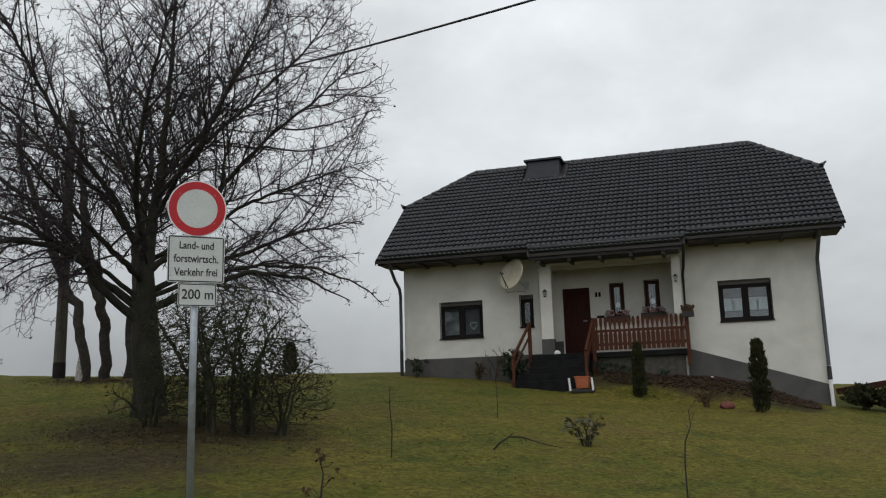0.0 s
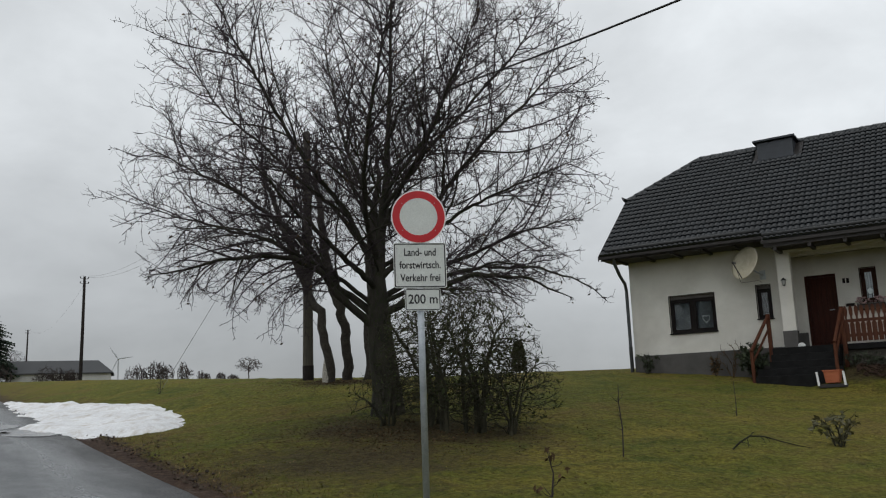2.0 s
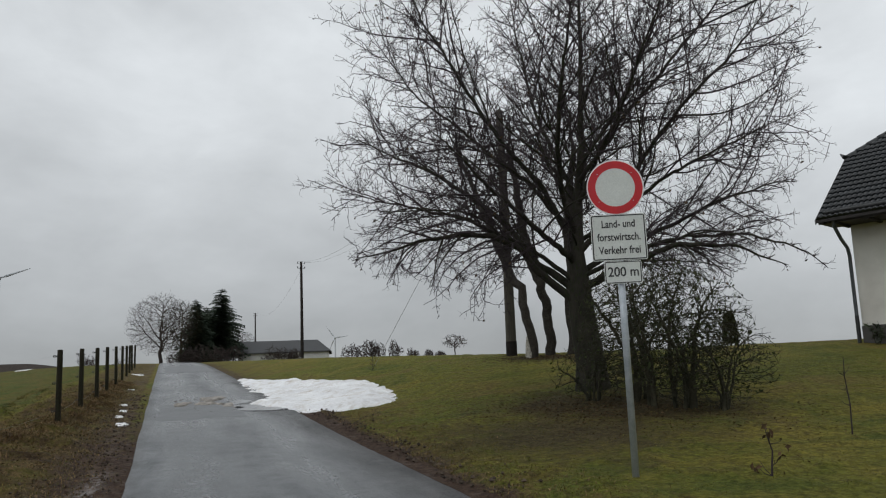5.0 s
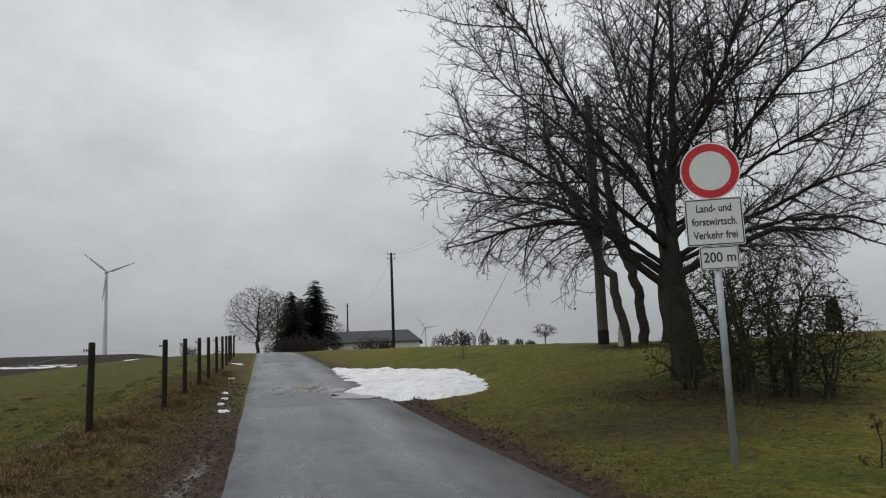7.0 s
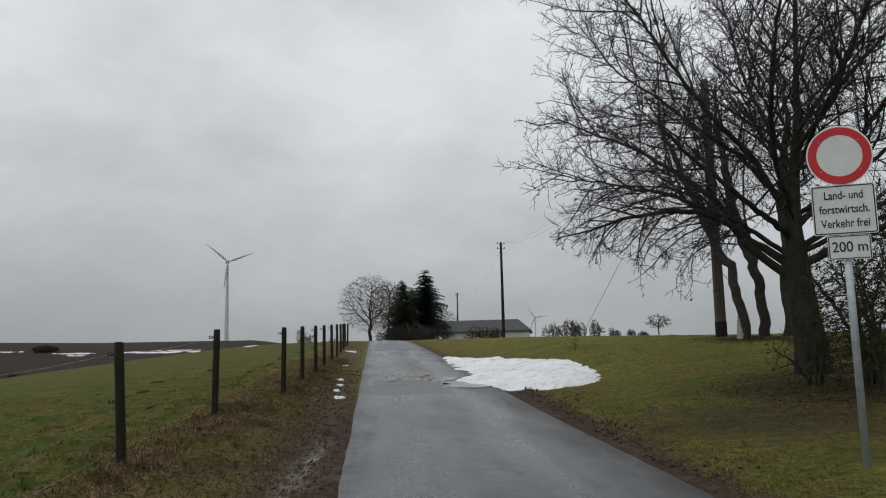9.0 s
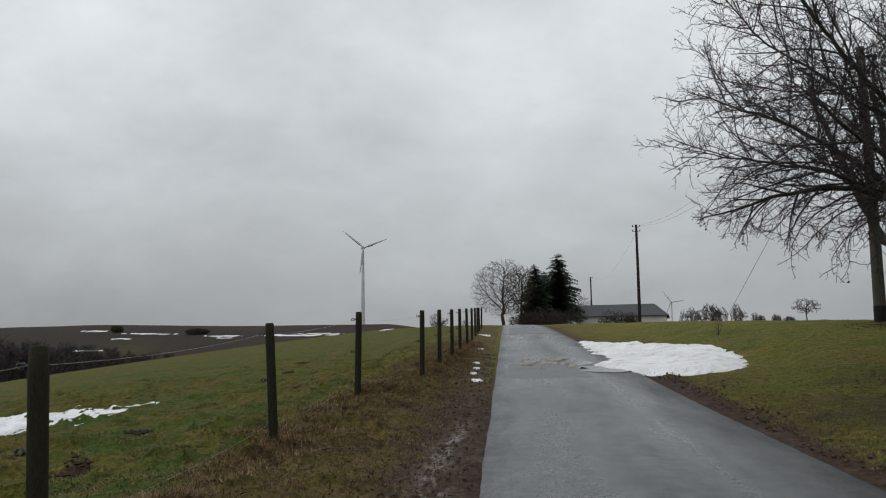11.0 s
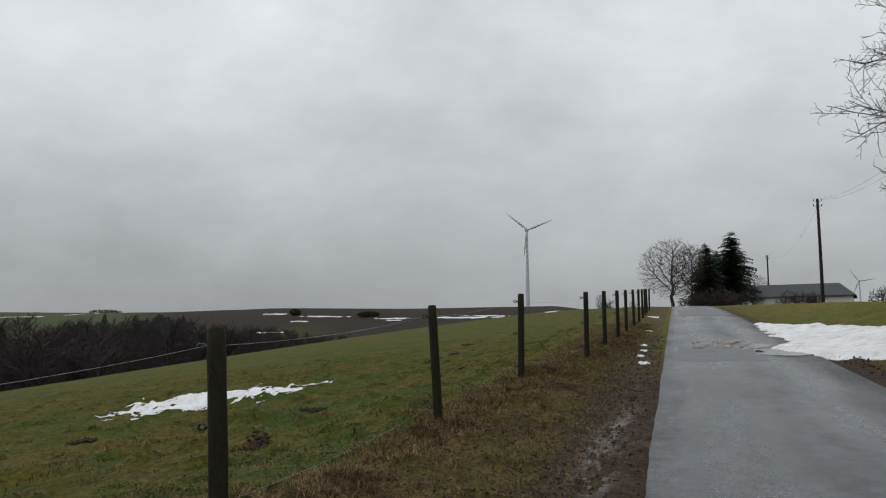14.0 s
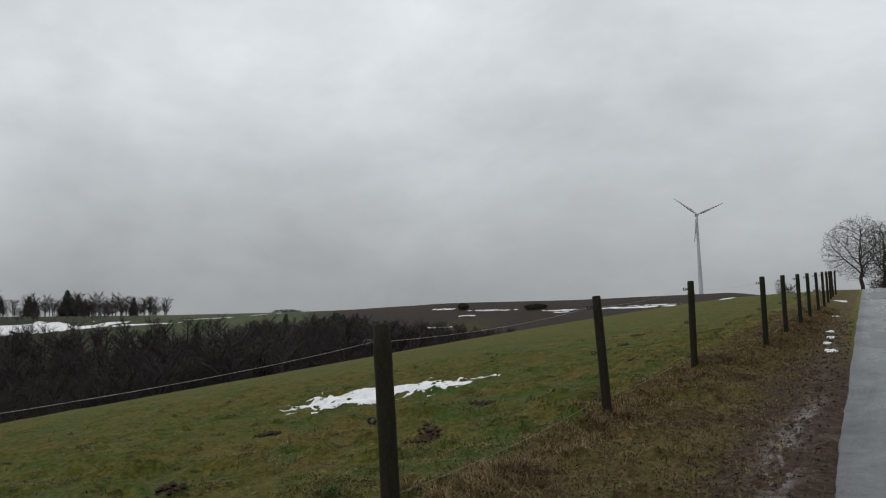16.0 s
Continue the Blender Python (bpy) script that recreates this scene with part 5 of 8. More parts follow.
def road_sign():
    sx, sy = -5.42, 8.19
    gz = float(height(sx, sy))
    sg = thing("road_sign", Matrix.Translation((sx, sy, 0)) @ Matrix.Rotation(radians(SIGN_TURN), 4, "Z"), label="round red-rimmed traffic sign with two text plates on a steel post", category="traffic sign")
    part("pole", rod((0, 0, gz - 0.25), (0, 0, SIGN_Z + 0.30), 0.038, sides=20), "zinc", sg, "galvanised steel post", True)
    part("pole_cap", ball((0, 0, SIGN_Z + 0.30), 0.039, squash=(1, 1, 0.5)), "black_plastic", sg)
    rd = part("round_plate", disc(0, 0.315, -0.062, -0.058), "sign_rim", sg, "white round plate with a red rim")
    part("red_ring", disc(0.217, 0.301, -0.0645, -0.0625), "sign_red", rd, "red rim")
    part("white_field", disc(0, 0.216, -0.0645, -0.0625), "sign_white", rd)
    part("plate_back", disc(0, 0.31, -0.057, -0.05), "sign_back", rd)
    for k in (40, 140, 220, 320):
        part("rivet", ball((0.245 * math.cos(radians(k)), -0.0645, 0.245 * math.sin(radians(k))), 0.006, squash=(1, 0.4, 1)), "sign_back", rd)
    rd.location = (0, 0, SIGN_Z)
    tp = part("text_plate", rounded(0.60, 0.515, 0.025, -0.062, -0.058), "sign_white", sg, "white plate with black border and three lines of text")
    part("border", rounded(0.584, 0.499, 0.022, -0.0640, -0.0622, 0.012), "sign_black", tp, "thin black border")
    part("plate_back", rounded(0.59, 0.505, 0.02, -0.057, -0.05), "sign_back", tp)
    for body, z in (("Land- und", 0.146), ("forstwirtsch.", 0.0), ("Verkehr frei", -0.146)):
        words(body, 0.118, 0, z, -0.0640, tp, 0.78)
    for x in (-0.26, 0.26):
        for z in (-0.19, 0.19):
            part("rivet", ball((x, -0.063, z), 0.006, squash=(1, 0.4, 1)), "sign_back", tp)
    tp.location = (0.0, 0, SIGN_Z - 0.5625)
    dp = part("distance_plate", rounded(0.405, 0.25, 0.022, -0.062, -0.058), "sign_white", sg, "small white plate with black border")
    part("border", rounded(0.393, 0.238, 0.02, -0.0640, -0.0622, 0.010), "sign_black", dp, "thin black border")
    part("plate_back", rounded(0.395, 0.24, 0.02, -0.057, -0.05), "sign_back", dp)
    words("200 m", 0.148, 0, 0, -0.0640, dp, 0.9)
    dp.location = (0.02, 0, SIGN_Z - 0.952)
    for z in (SIGN_Z + 0.12, SIGN_Z - 0.14, SIGN_Z - 0.42, SIGN_Z - 0.66, SIGN_Z - 0.90):
        part("clamp", rod((0, 0, z - 0.015), (0, 0, z + 0.015), 0.046, sides=16, bm=box(-0.10, 0.10, -0.05, -0.036, z - 0.015, z + 0.015, 0.003)), "zinc", sg)
    return sg


SIGN_Z, SIGN_TURN = 3.83, 42.0
road_sign()

# ---- the fence ----
POSTS = [(1.15, -2.66), (5.32, -2.64), (9.8, -2.46), (13.8, -2.22), (17.95, -1.60), (21.3, -1.50), (24.65, -1.40), (27.9, -1.35), (32.4, -1.32), (36.9, -1.32), (41.0, -1.32), (45.0, -1.35), (49.2, -1.38), (53.4, -1.38)]


def fence_post(h, lean, seed):
    rng = random.Random(seed)
    fp = thing("fence_post", label="dark wet round fence post with black ring insulators", category="fence post", group="pasture fence")
    bm = bmesh.new()
    seg, lev = 14, 9
    rings = []
    for i in range(lev + 1):
        z = -0.35 + (h + 0.35) * i / lev
        r = 0.052 * (1.0 if i < lev else 0.93)
        rings.append([bm.verts.new(((r + rng.uniform(-0.0025, 0.0025)) * math.cos(2 * math.pi * k / seg), (r + rng.uniform(-0.0025, 0.0025)) * math.sin(2 * math.pi * k / seg), z)) for k in range(seg)])
    for p, q in zip(rings, rings[1:]):
        for k in range(seg):
            bm.faces.new([p[k], p[(k + 1) % seg], q[(k + 1) % seg], q[k]])
    bm.faces.new([bm.verts.new((v.co.x * 0.8, v.co.y * 0.8, h + 0.012)) for v in rings[-1]])
    top = list(bm.verts)[-seg:]
    for k in range(seg):
        bm.faces.new([rings[-1][k], rings[-1][(k + 1) % seg], top[(k + 1) % seg], top[k]])
    part("shaft", bm, "post", fp, "", True)
    for z in (h - 0.11, h - 0.62, h - 1.14):
        t = Tubes()
        ang = np.linspace(0, 2 * math.pi, 13)
        t.add(np.stack([-0.094 + 0.022 * np.cos(ang), 0 * ang, z + 0.022 * np.sin(ang)], -1), np.full(13, 0.009), 6)
        t.add([(-0.045, 0, z), (-0.076, 0, z)], [0.010, 0.010], 6)
        t.make("insulator", "black_plastic", fp)
    return fp


post_tops = []
master = None
for i, (a, b) in enumerate(POSTS):
    x, y = xy(a, b)
    rng = random.Random(i + 40)
    z = float(height(x, y))
    tall = 1.35
    turn = math.degrees(math.atan2(-N[1], -N[0])) + 180
    m = Matrix.Translation((x, y, z)) @ pose(0, 0, 0, rng.uniform(-1.2, 1.2), (0, -2.5, -3.0)[i] if i in (1, 2) else rng.uniform(-1.0, 1.0), turn)
    if i == 1:
        m = m @ Matrix.Diagonal((1.18, 1.18, 1, 1))
    if master is None:
        master = fence_post(tall, 0, 5)
        master.matrix_world = m
    else:
        copy_thing(master, m)
    post_tops.append(m)


def fence_wire(drop, r, mat, label, sag):
    wire = thing("fence_wire", label=label, category="fence wire", group="fence wires")
    for m, n in zip(post_tops, post_tops[1:]):
        t = Tubes()
        p, q = m @ Vector((-0.092, 0, 1.35 - drop)), n @ Vector((-0.092, 0, 1.35 - drop))
        pts = [p.lerp(q, k / 8) - Vector((0, 0, sag * 4 * (k / 8) * (1 - k / 8))) for k in range(9)]
        t.add(pts, [r] * 9, 5)
        t.make("strand", mat, wire)


fence_wire(0.11, 0.0012, "rope", "white electric fence rope strung between the dark posts", 0.05)
fence_wire(1.14, 0.0015, "thin_wire", "thin low fence wire strung between the dark posts", 0.06)


# ---- poles and lines ----
def utility_pole(x, y, top, r0, r1, mat, arms):
    z = float(height(x, y))
    up = thing("utility_pole", label="tall wooden utility pole standing in the grass", category="utility pole", group="overhead line poles")
    t = Tubes()
    t.add([(x, y, z - 0.6), (x, y, z + 0.7), (x + 0.02, y, (z + top) / 2), (x, y, top - 0.02), (x, y, top)], [r0 * 1.04, r0, (r0 + r1) / 2, r1, r1 * 0.6], 14)
    t.make("pole", mat, up)
    if arms:
        part("foot_band", rod((x, y, z - 0.1), (x, y, z + 0.42), r0 * 1.07, sides=14), "dark_pole", up)
    for k, (dz, s) in enumerate(((0.15, 1), (0.15, -1), (0.55, 1), (0.55, -1))):
        if not arms and k > 3:
            break
        px, py = x + N[0] * 0.30 * s, y + N[1] * 0.30 * s
        part("insulator_arm", rod((x, y, top - dz - 0.05), (px, py, top - dz), 0.018, sides=6), "dark_metal", up)
        part("insulator", rod((px, py, top - dz - 0.01), (px, py, top - dz + 0.14), 0.045, 0.03, 8), "white_paint" if arms else "dark_metal", up)
    return Vector((x, y, top))


POLE = (-17.15, 19.45)
top0 = utility_pole(*POLE, 10.3, 0.155, 0.11, "pole", True)
top1 = utility_pole(-60.31, 41.33, 13.1, 0.14, 0.10, "dark_pole", False)
top2 = utility_pole(-132.2, 80.34, 16.8, 0.15, 0.11, "dark_pole", False)
top3 = utility_pole(POLE[0] + 0.9023 * 45, POLE[1] - 0.4311 * 45, 6.25, 0.155, 0.11, "pole", True)


def line(p, q, sag, r, name, label, mat="cable"):
    t = Tubes()
    pts = [p.lerp(q, k / 40) - Vector((0, 0, sag * 4 * (k / 40) * (1 - k / 40))) for k in range(41)]
    t.add(pts, [r] * 41, 6)
    return tagged(t.make(name, mat), label, "cable", "overhead lines")


line(top0 - Vector((0, 0, 0.12)), top3 - Vector((0, 0, 0.12)), 1.05, 0.019, "power_cable", "thick black overhead cable hung from the wooden pole")
side = Vector((N[0] * 0.3, N[1] * 0.3, -0.05))
line(top0 + side, top1 + side, 1.3, 0.005, "power_cable", "thin overhead wire between wooden poles")
line(top0 - side, top1 - side, 1.4, 0.005, "power_cable", "thin overhead wire between wooden poles")
line(top1 + side, top2 + side, 2.0, 0.005, "power_cable", "thin overhead wire between wooden poles")
guy_foot = on_ground(-21.95, 17.99)
line(top0 - Vector((0, 0, 0.6)), guy_foot - Vector((0, 0, 0.1)), 0.0, 0.007, "guy_wire", "grey guy wire staying the wooden pole", "thin_wire")


# ---- bare trees and shrubs ----
from mathutils import kdtree


def grow(paths, attract, reach, kill, stride, rounds, seed, pull=(0, 0, 0), wobble=0.12, keep_on=0.7):
    """Branches that grow from the given limbs towards scattered buds. Gives the joints, their parents and how thick each may be."""
    rng = np.random.default_rng(seed)
    pos, par = [], []
    for root, pts in paths:
        pts = np.asarray(pts, float)
        prev = -1
        if root is not None and pos:
            prev = int(np.argmin(((np.array(pos) - pts[0]) ** 2).sum(1)))
            start = 0
        for p, q in zip(pts, pts[1:]):
            n = max(1, round(np.linalg.norm(q - p) / stride))
            for k in range(n):
                if k == 0 and prev >= 0 and np.linalg.norm(np.array(pos[prev]) - p) < 1e-6:
                    continue
                c = p + (q - p) * k / n
                bend = np.array([math.sin(c[2] * 3.1 + c[0] * 2.3), math.sin(c[2] * 2.7 + c[1] * 3.7 + 1), math.sin(c[0] * 2.9 - c[1] * 2.1 + 2)])
                pos.append(tuple(c + (bend * stride * 0.25 + rng.normal(0, stride * 0.08, 3)) * (prev >= 0)))
                par.append(prev)
                prev = len(pos) - 1
        pos.append(tuple(pts[-1]))
        par.append(prev)
    cap = 60000
    P = np.zeros((cap, 3))
    n = len(pos)
    P[:n] = pos
    par = list(par)
    A = np.asarray(attract, float)
    best = np.full(len(A), 1e9)
    who = np.zeros(len(A), int)

    def refresh(lo, hi):
        if hi <= lo:
            return
        tree = kdtree.KDTree(hi - lo)
        for s in range(lo, hi):
            tree.insert(P[s], s)
        tree.balance()
        found = [tree.find(p)[1:] for p in A.tolist()]
        k, dd = np.array([f[0] for f in found]), np.array([f[1] for f in found])
        better = dd < best
        best[better] = dd[better]
        who[better] = k[better]

    refresh(0, n)
    pull = np.asarray(pull, float)
    used = {}
    for _ in range(rounds):
        live = best < reach
        if not live.any():
            break
        idx = who[live]
        way = A[live] - P[idx]
        way /= np.linalg.norm(way, axis=1, keepdims=True) + 1e-9
        nodes, inv = np.unique(idx, return_inverse=True)
        total = np.zeros((len(nodes), 3))
        np.add.at(total, inv, way)
        total /= np.linalg.norm(total, axis=1, keepdims=True) + 1e-9
        back = np.array([par[k] for k in nodes])
        ahead = np.where(back[:, None] >= 0, P[nodes] - P[np.maximum(back, 0)], 0.0)
        ahead /= np.linalg.norm(ahead, axis=1, keepdims=True) + 1e-9
        total += pull + keep_on * ahead + rng.normal(0, wobble, total.shape)
        total /= np.linalg.norm(total, axis=1, keepdims=True) + 1e-9
        lo = n
        for node, w in zip(nodes, total):
            kids = used.setdefault(int(node), [])
            if len(kids) >= 3 or any(float(w @ k) > 0.93 for k in kids) or n >= cap:
                continue
            kids.append(w)
            P[n] = P[node] + w * stride
            par.append(int(node))
            n += 1
        if n == lo:
            break
        refresh(lo, n)
        keep = best > kill
        A, best, who = A[keep], best[keep], who[keep]
        if not len(A):
            break
    return P[:n], np.array(par)


def thickness(par, tip, power=2.6):
    acc = np.zeros(len(par))
    r = np.zeros(len(par))
    for i in range(len(par) - 1, -1, -1):
        r[i] = max(tip, acc[i] ** (1 / power))
        if par[i] >= 0:
            acc[par[i]] += r[i] ** power
    return r


def chains(par, r):
    """Splits the joints into runs that each follow the thickest child."""
    kids = {}
    for i, p in enumerate(par):
        kids.setdefault(int(p), []).append(i)
    main = {p: max(c, key=lambda k: r[k]) for p, c in kids.items() if p >= 0}
    out = []
    for i, p in enumerate(par):
        if p < 0 or main[int(p)] != i:
            run = [int(p)] if p >= 0 else []
            k = i
            while True:
                run.append(k)
                if k not in main:
                    break
                k = main[k]
            out.append(run)
    return out


def plant(name, P, par, tip, m, tags, mat_big, mat_small, limbs=10, twigs=0.6, twig_len=0.25, seed=0, droop=0.0, trunk_r=None, limb_name="limb", fat=1.3, shoots=0.0):
    r = thickness(par, tip)
    if trunk_r:
        k = trunk_r / r[0]
        grade = np.clip((r - tip) / (r[0] - tip + 1e-9), 0, 1)
        r = r * (1 + (k - 1) * grade**fat)
    tree = thing(name, m, **tags)
    runs = sorted(chains(par, r), key=lambda run: -r[run[-1] if len(run) < 2 else run[1]])
    fine = Tubes()
    rng = np.random.default_rng(seed)
    for n, run in enumerate(runs):
        pts, rad = P[run], r[run].copy()
        if len(run) > 1 and n:
            rad[0] = min(rad[0], rad[1] * 1.25)
        if n <= limbs and rad.max() > 0.012:
            if n == 0:
                rad = rad * (1 + 0.55 * np.exp(-np.arange(len(rad)) / 1.6))
            t = Tubes()
            t.add(pts, rad, 12 if n == 0 else 8)
            t.make("trunk" if n == 0 else limb_name, mat_big, tree)
        else:
            fine.add(pts, rad, 5 if rad.max() > 0.03 else 3)
    par = np.asarray(par)
    kids = np.bincount(par[par >= 0], minlength=len(par))
    way = np.where(par[:, None] >= 0, P - P[np.maximum(par, 0)], np.array([0, 0, 1.0]))
    way = way / (np.linalg.norm(way, axis=1, keepdims=True) + 1e-9)
    if shoots:
        e = np.where((kids == 0) & (par >= 0))[0]
        w = way[e] + np.array([0, 0, 0.12 - droop]) + rng.normal(0, 0.15, (len(e), 3))
        L = shoots * rng.uniform(0.4, 1.2, (len(e), 1))
        fine.add_many(P[e], P[e] + w * L * 0.5, P[e] + w * L + np.array([0, 0, 0.1]) * L, np.full(len(e), tip))
    e = np.where(r < tip * 2.6)[0]
    e = e[rng.random(len(e)) < twigs]
    w = way[e] * 0.9 + rng.normal(0, 0.42, (len(e), 3)) + np.array([0, 0, 0.25 - droop])
    w /= np.linalg.norm(w, axis=1, keepdims=True)
    L = twig_len * rng.uniform(0.5, 1.3, (len(e), 1))
    mid = P[e] + w * L * 0.5 + rng.normal(0, 0.06, (len(e), 3)) * L
    end = P[e] + w * L + np.array([0, 0, 0.15 - droop]) * L + rng.normal(0, 0.06, (len(e), 3)) * L
    fine.add_many(P[e], mid, end, np.full(len(e), tip * 0.9))
    crown = fine.make("crown", mat_small, tree)
    if crown:
        crown["kind"] = "stuff"
    return tree, P, r


def in_ball(n, c, rad, seed, low=None):
    rng = np.random.default_rng(seed)
    out = np.zeros((0, 3))
    while len(out) < n:
        p = rng.uniform(-1, 1, (n * 2, 3))
        d = np.linalg.norm(p, axis=1)
        p = p[(d < 1) & (rng.random(len(d)) < 0.35 + 0.65 * d**2)]
        out = np.concatenate([out, p * np.array(rad) + np.array(c)])
    return out[:n]


# the old fruit tree by the lane; its own axes: x along the lane side, y away, z up
TREE_M = Matrix.Translation(on_ground(*TREE)) @ Matrix.Rotation(radians(36.56), 4, "Z")
BOUGHS = [
    (None, [(0.02, 0, -0.35), (0.0, 0, 0.5), (-0.05, 0, 1.0), (-0.12, 0, 1.9), (-0.14, 0, 2.8), (-0.04, 0, 3.8), (0.11, 0.1, 5.0), (0.2, 0.1, 6.2), (0.27, 0.0, 7.5), (0.32, -0.1, 8.8), (0.3, 0, 10.0)]),
    (0, [(-0.12, 0, 1.7), (-0.62, -0.2, 2.16), (-1.18, -0.5, 2.8), (-1.74, -0.7, 3.07), (-2.41, -0.9, 3.16), (-3.17, -1.0, 3.05), (-3.81, -1.1, 2.85), (-4.5, -1.1, 2.7)]),
    (0, [(-0.12, 0, 1.9), (-0.96, 0.3, 2.62), (-1.52, 0.6, 3.56), (-2.31, 0.9, 4.27), (-3.22, 1.1, 4.98), (-4.34, 1.2, 5.57), (-5.2, 1.2, 6.0)]),
    (0, [(-0.14, 0, 2.85), (-0.73, -0.4, 4.14), (-1.42, -0.9, 5.1), (-2.11, -1.2, 6.19), (-2.82, -1.4, 7.42), (-3.2, -1.5, 8.5)]),
    (0, [(-0.05, 0, 3.75), (-0.49, 0.7, 5.23), (-0.96, 1.3, 6.83), (-1.2, 1.7, 8.35), (-1.3, 1.8, 9.4)]),
    (0, [(-0.14, 0, 2.75), (0.65, -0.3, 3.42), (1.37, -0.6, 4.5), (2.11, -0.8, 5.36), (3.0, -0.9, 6.13), (3.9, -0.9, 7.2)]),
    (0, [(-0.13, 0, 2.3), (0.87, 0.4, 2.83), (1.81, 0.8, 3.29), (2.78, 1.0, 3.76), (3.76, 1.1, 4.0), (4.5, 1.1, 4.1)]),
    (0, [(0.07, 0, 4.62), (0.8, 0.4, 5.6), (1.43, 0.8, 6.87), (2.2, 1.1, 8.19)]),
    (0, [(-0.12, 0, 1.9), (0.86, -0.8, 2.36), (1.79, -1.4, 2.6), (2.73, -1.7, 2.4), (3.5, -1.8, 2.0)]),
    (0, [(-0.14, 0, 3.0), (-0.3, -1.1, 3.9), (-0.2, -2.2, 5.0), (0.1, -3.0, 6.3), (0.3, -3.4, 7.4)]),
    (0, [(-0.1, 0, 3.4), (0.1, 1.2, 4.2), (0.2, 2.3, 5.3), (0.0, 3.2, 6.4)]),
    (0, [(-0.13, 0, 2.5), (-0.9, -1.3, 3.1), (-1.8, -2.4, 3.9), (-2.5, -3.2, 4.6)]),
    (0, [(-0.1, 0, 3.6), (0.6, -1.0, 4.8), (1.3, -1.9, 6.1), (1.9, -2.5, 7.4)]),
    (0, [(-0.14, 0, 2.9), (0.8, 0.1, 3.6), (1.9, 0.2, 4.3), (3.0, 0.1, 4.8), (4.2, -0.1, 5.2)]),
    (0, [(-0.13, 0, 2.2), (0.9, -0.3, 2.65), (2.0, -0.5, 2.9), (3.1, -0.5, 2.8), (4.0, -0.4, 2.5), (4.5, -0.4, 2.1)]),
    (0, [(-0.14, 0, 3.2), (-1.0, 0.1, 4.3), (-2.0, 0.2, 5.3), (-3.2, 0.1, 6.4), (-4.0, 0.0, 7.4)]),
    (0, [(-0.12, 0, 2.1), (-1.0, -0.2, 2.9), (-2.2, -0.3, 3.5), (-3.5, -0.2, 3.9), (-4.8, -0.1, 4.3)]),
    (0, [(0.0, 0, 4.2), (1.0, -0.2, 5.4), (2.1, -0.3, 6.5), (3.1, -0.2, 7.7), (3.6, -0.1, 8.6)]),
]
CROWN = (np.array([-0.42, 0, 5.0]), np.array([5.05, 4.8, 5.9]), np.array([5.05, 4.8, 3.5]))


def past_crown(p):
    """How far out in the crown a place lies: 1 at its edge."""
    q = p - CROWN[0]
    return math.sqrt(((q / CROWN[1 if q[2] > 0 else 2]) ** 2).sum())


def shoot(p, w, length, stride, rng, jitter, rise, edge):
    """A crooked branch from p towards w, which ends at the crown's edge."""
    pts = [p]
    for k in range(max(2, int(length / stride))):
        w = w + rng.normal(0, jitter, 3) + np.array([0, 0, rise(k * stride / length)])
        w = w / np.linalg.norm(w)
        p = p + w * stride
        pts.append(p)
        if past_crown(p) > edge:
            break
    return np.array(pts)


def forks(pts, rad, gap, first, lean, rng, flat=0.0):
    """Places along a branch where side shoots leave it: the place, the way out, how far along it lies, and the thickness there."""
    way = np.diff(pts, axis=0)
    step_len = np.linalg.norm(way, axis=1)
    total = step_len.sum()
    run = np.concatenate([[0], np.cumsum(step_len)])
    out, spin = [], rng.random() * 6.28
    d = total * first + rng.random() * gap
    while d < total:
        k = min(int(np.searchsorted(run, d)) - 1, len(way) - 1)
        f = (d - run[k]) / step_len[k]
        axis = way[k] / step_len[k]
        u = np.cross(axis, np.array([0.3, 0.5, 0.8]))
        u /= np.linalg.norm(u)
        v = np.cross(axis, u)
        a = radians(rng.uniform(*lean))
        w = axis * math.cos(a) + (u * math.cos(spin) + v * math.sin(spin)) * math.sin(a)
        out.append((pts[k] + way[k] * f, w, d / total, rad[k] + (rad[k + 1] - rad[k]) * f))
        spin += 2.4 + rng.normal(0, 0.5)
        d += gap * rng.uniform(0.6, 1.5)
    return out


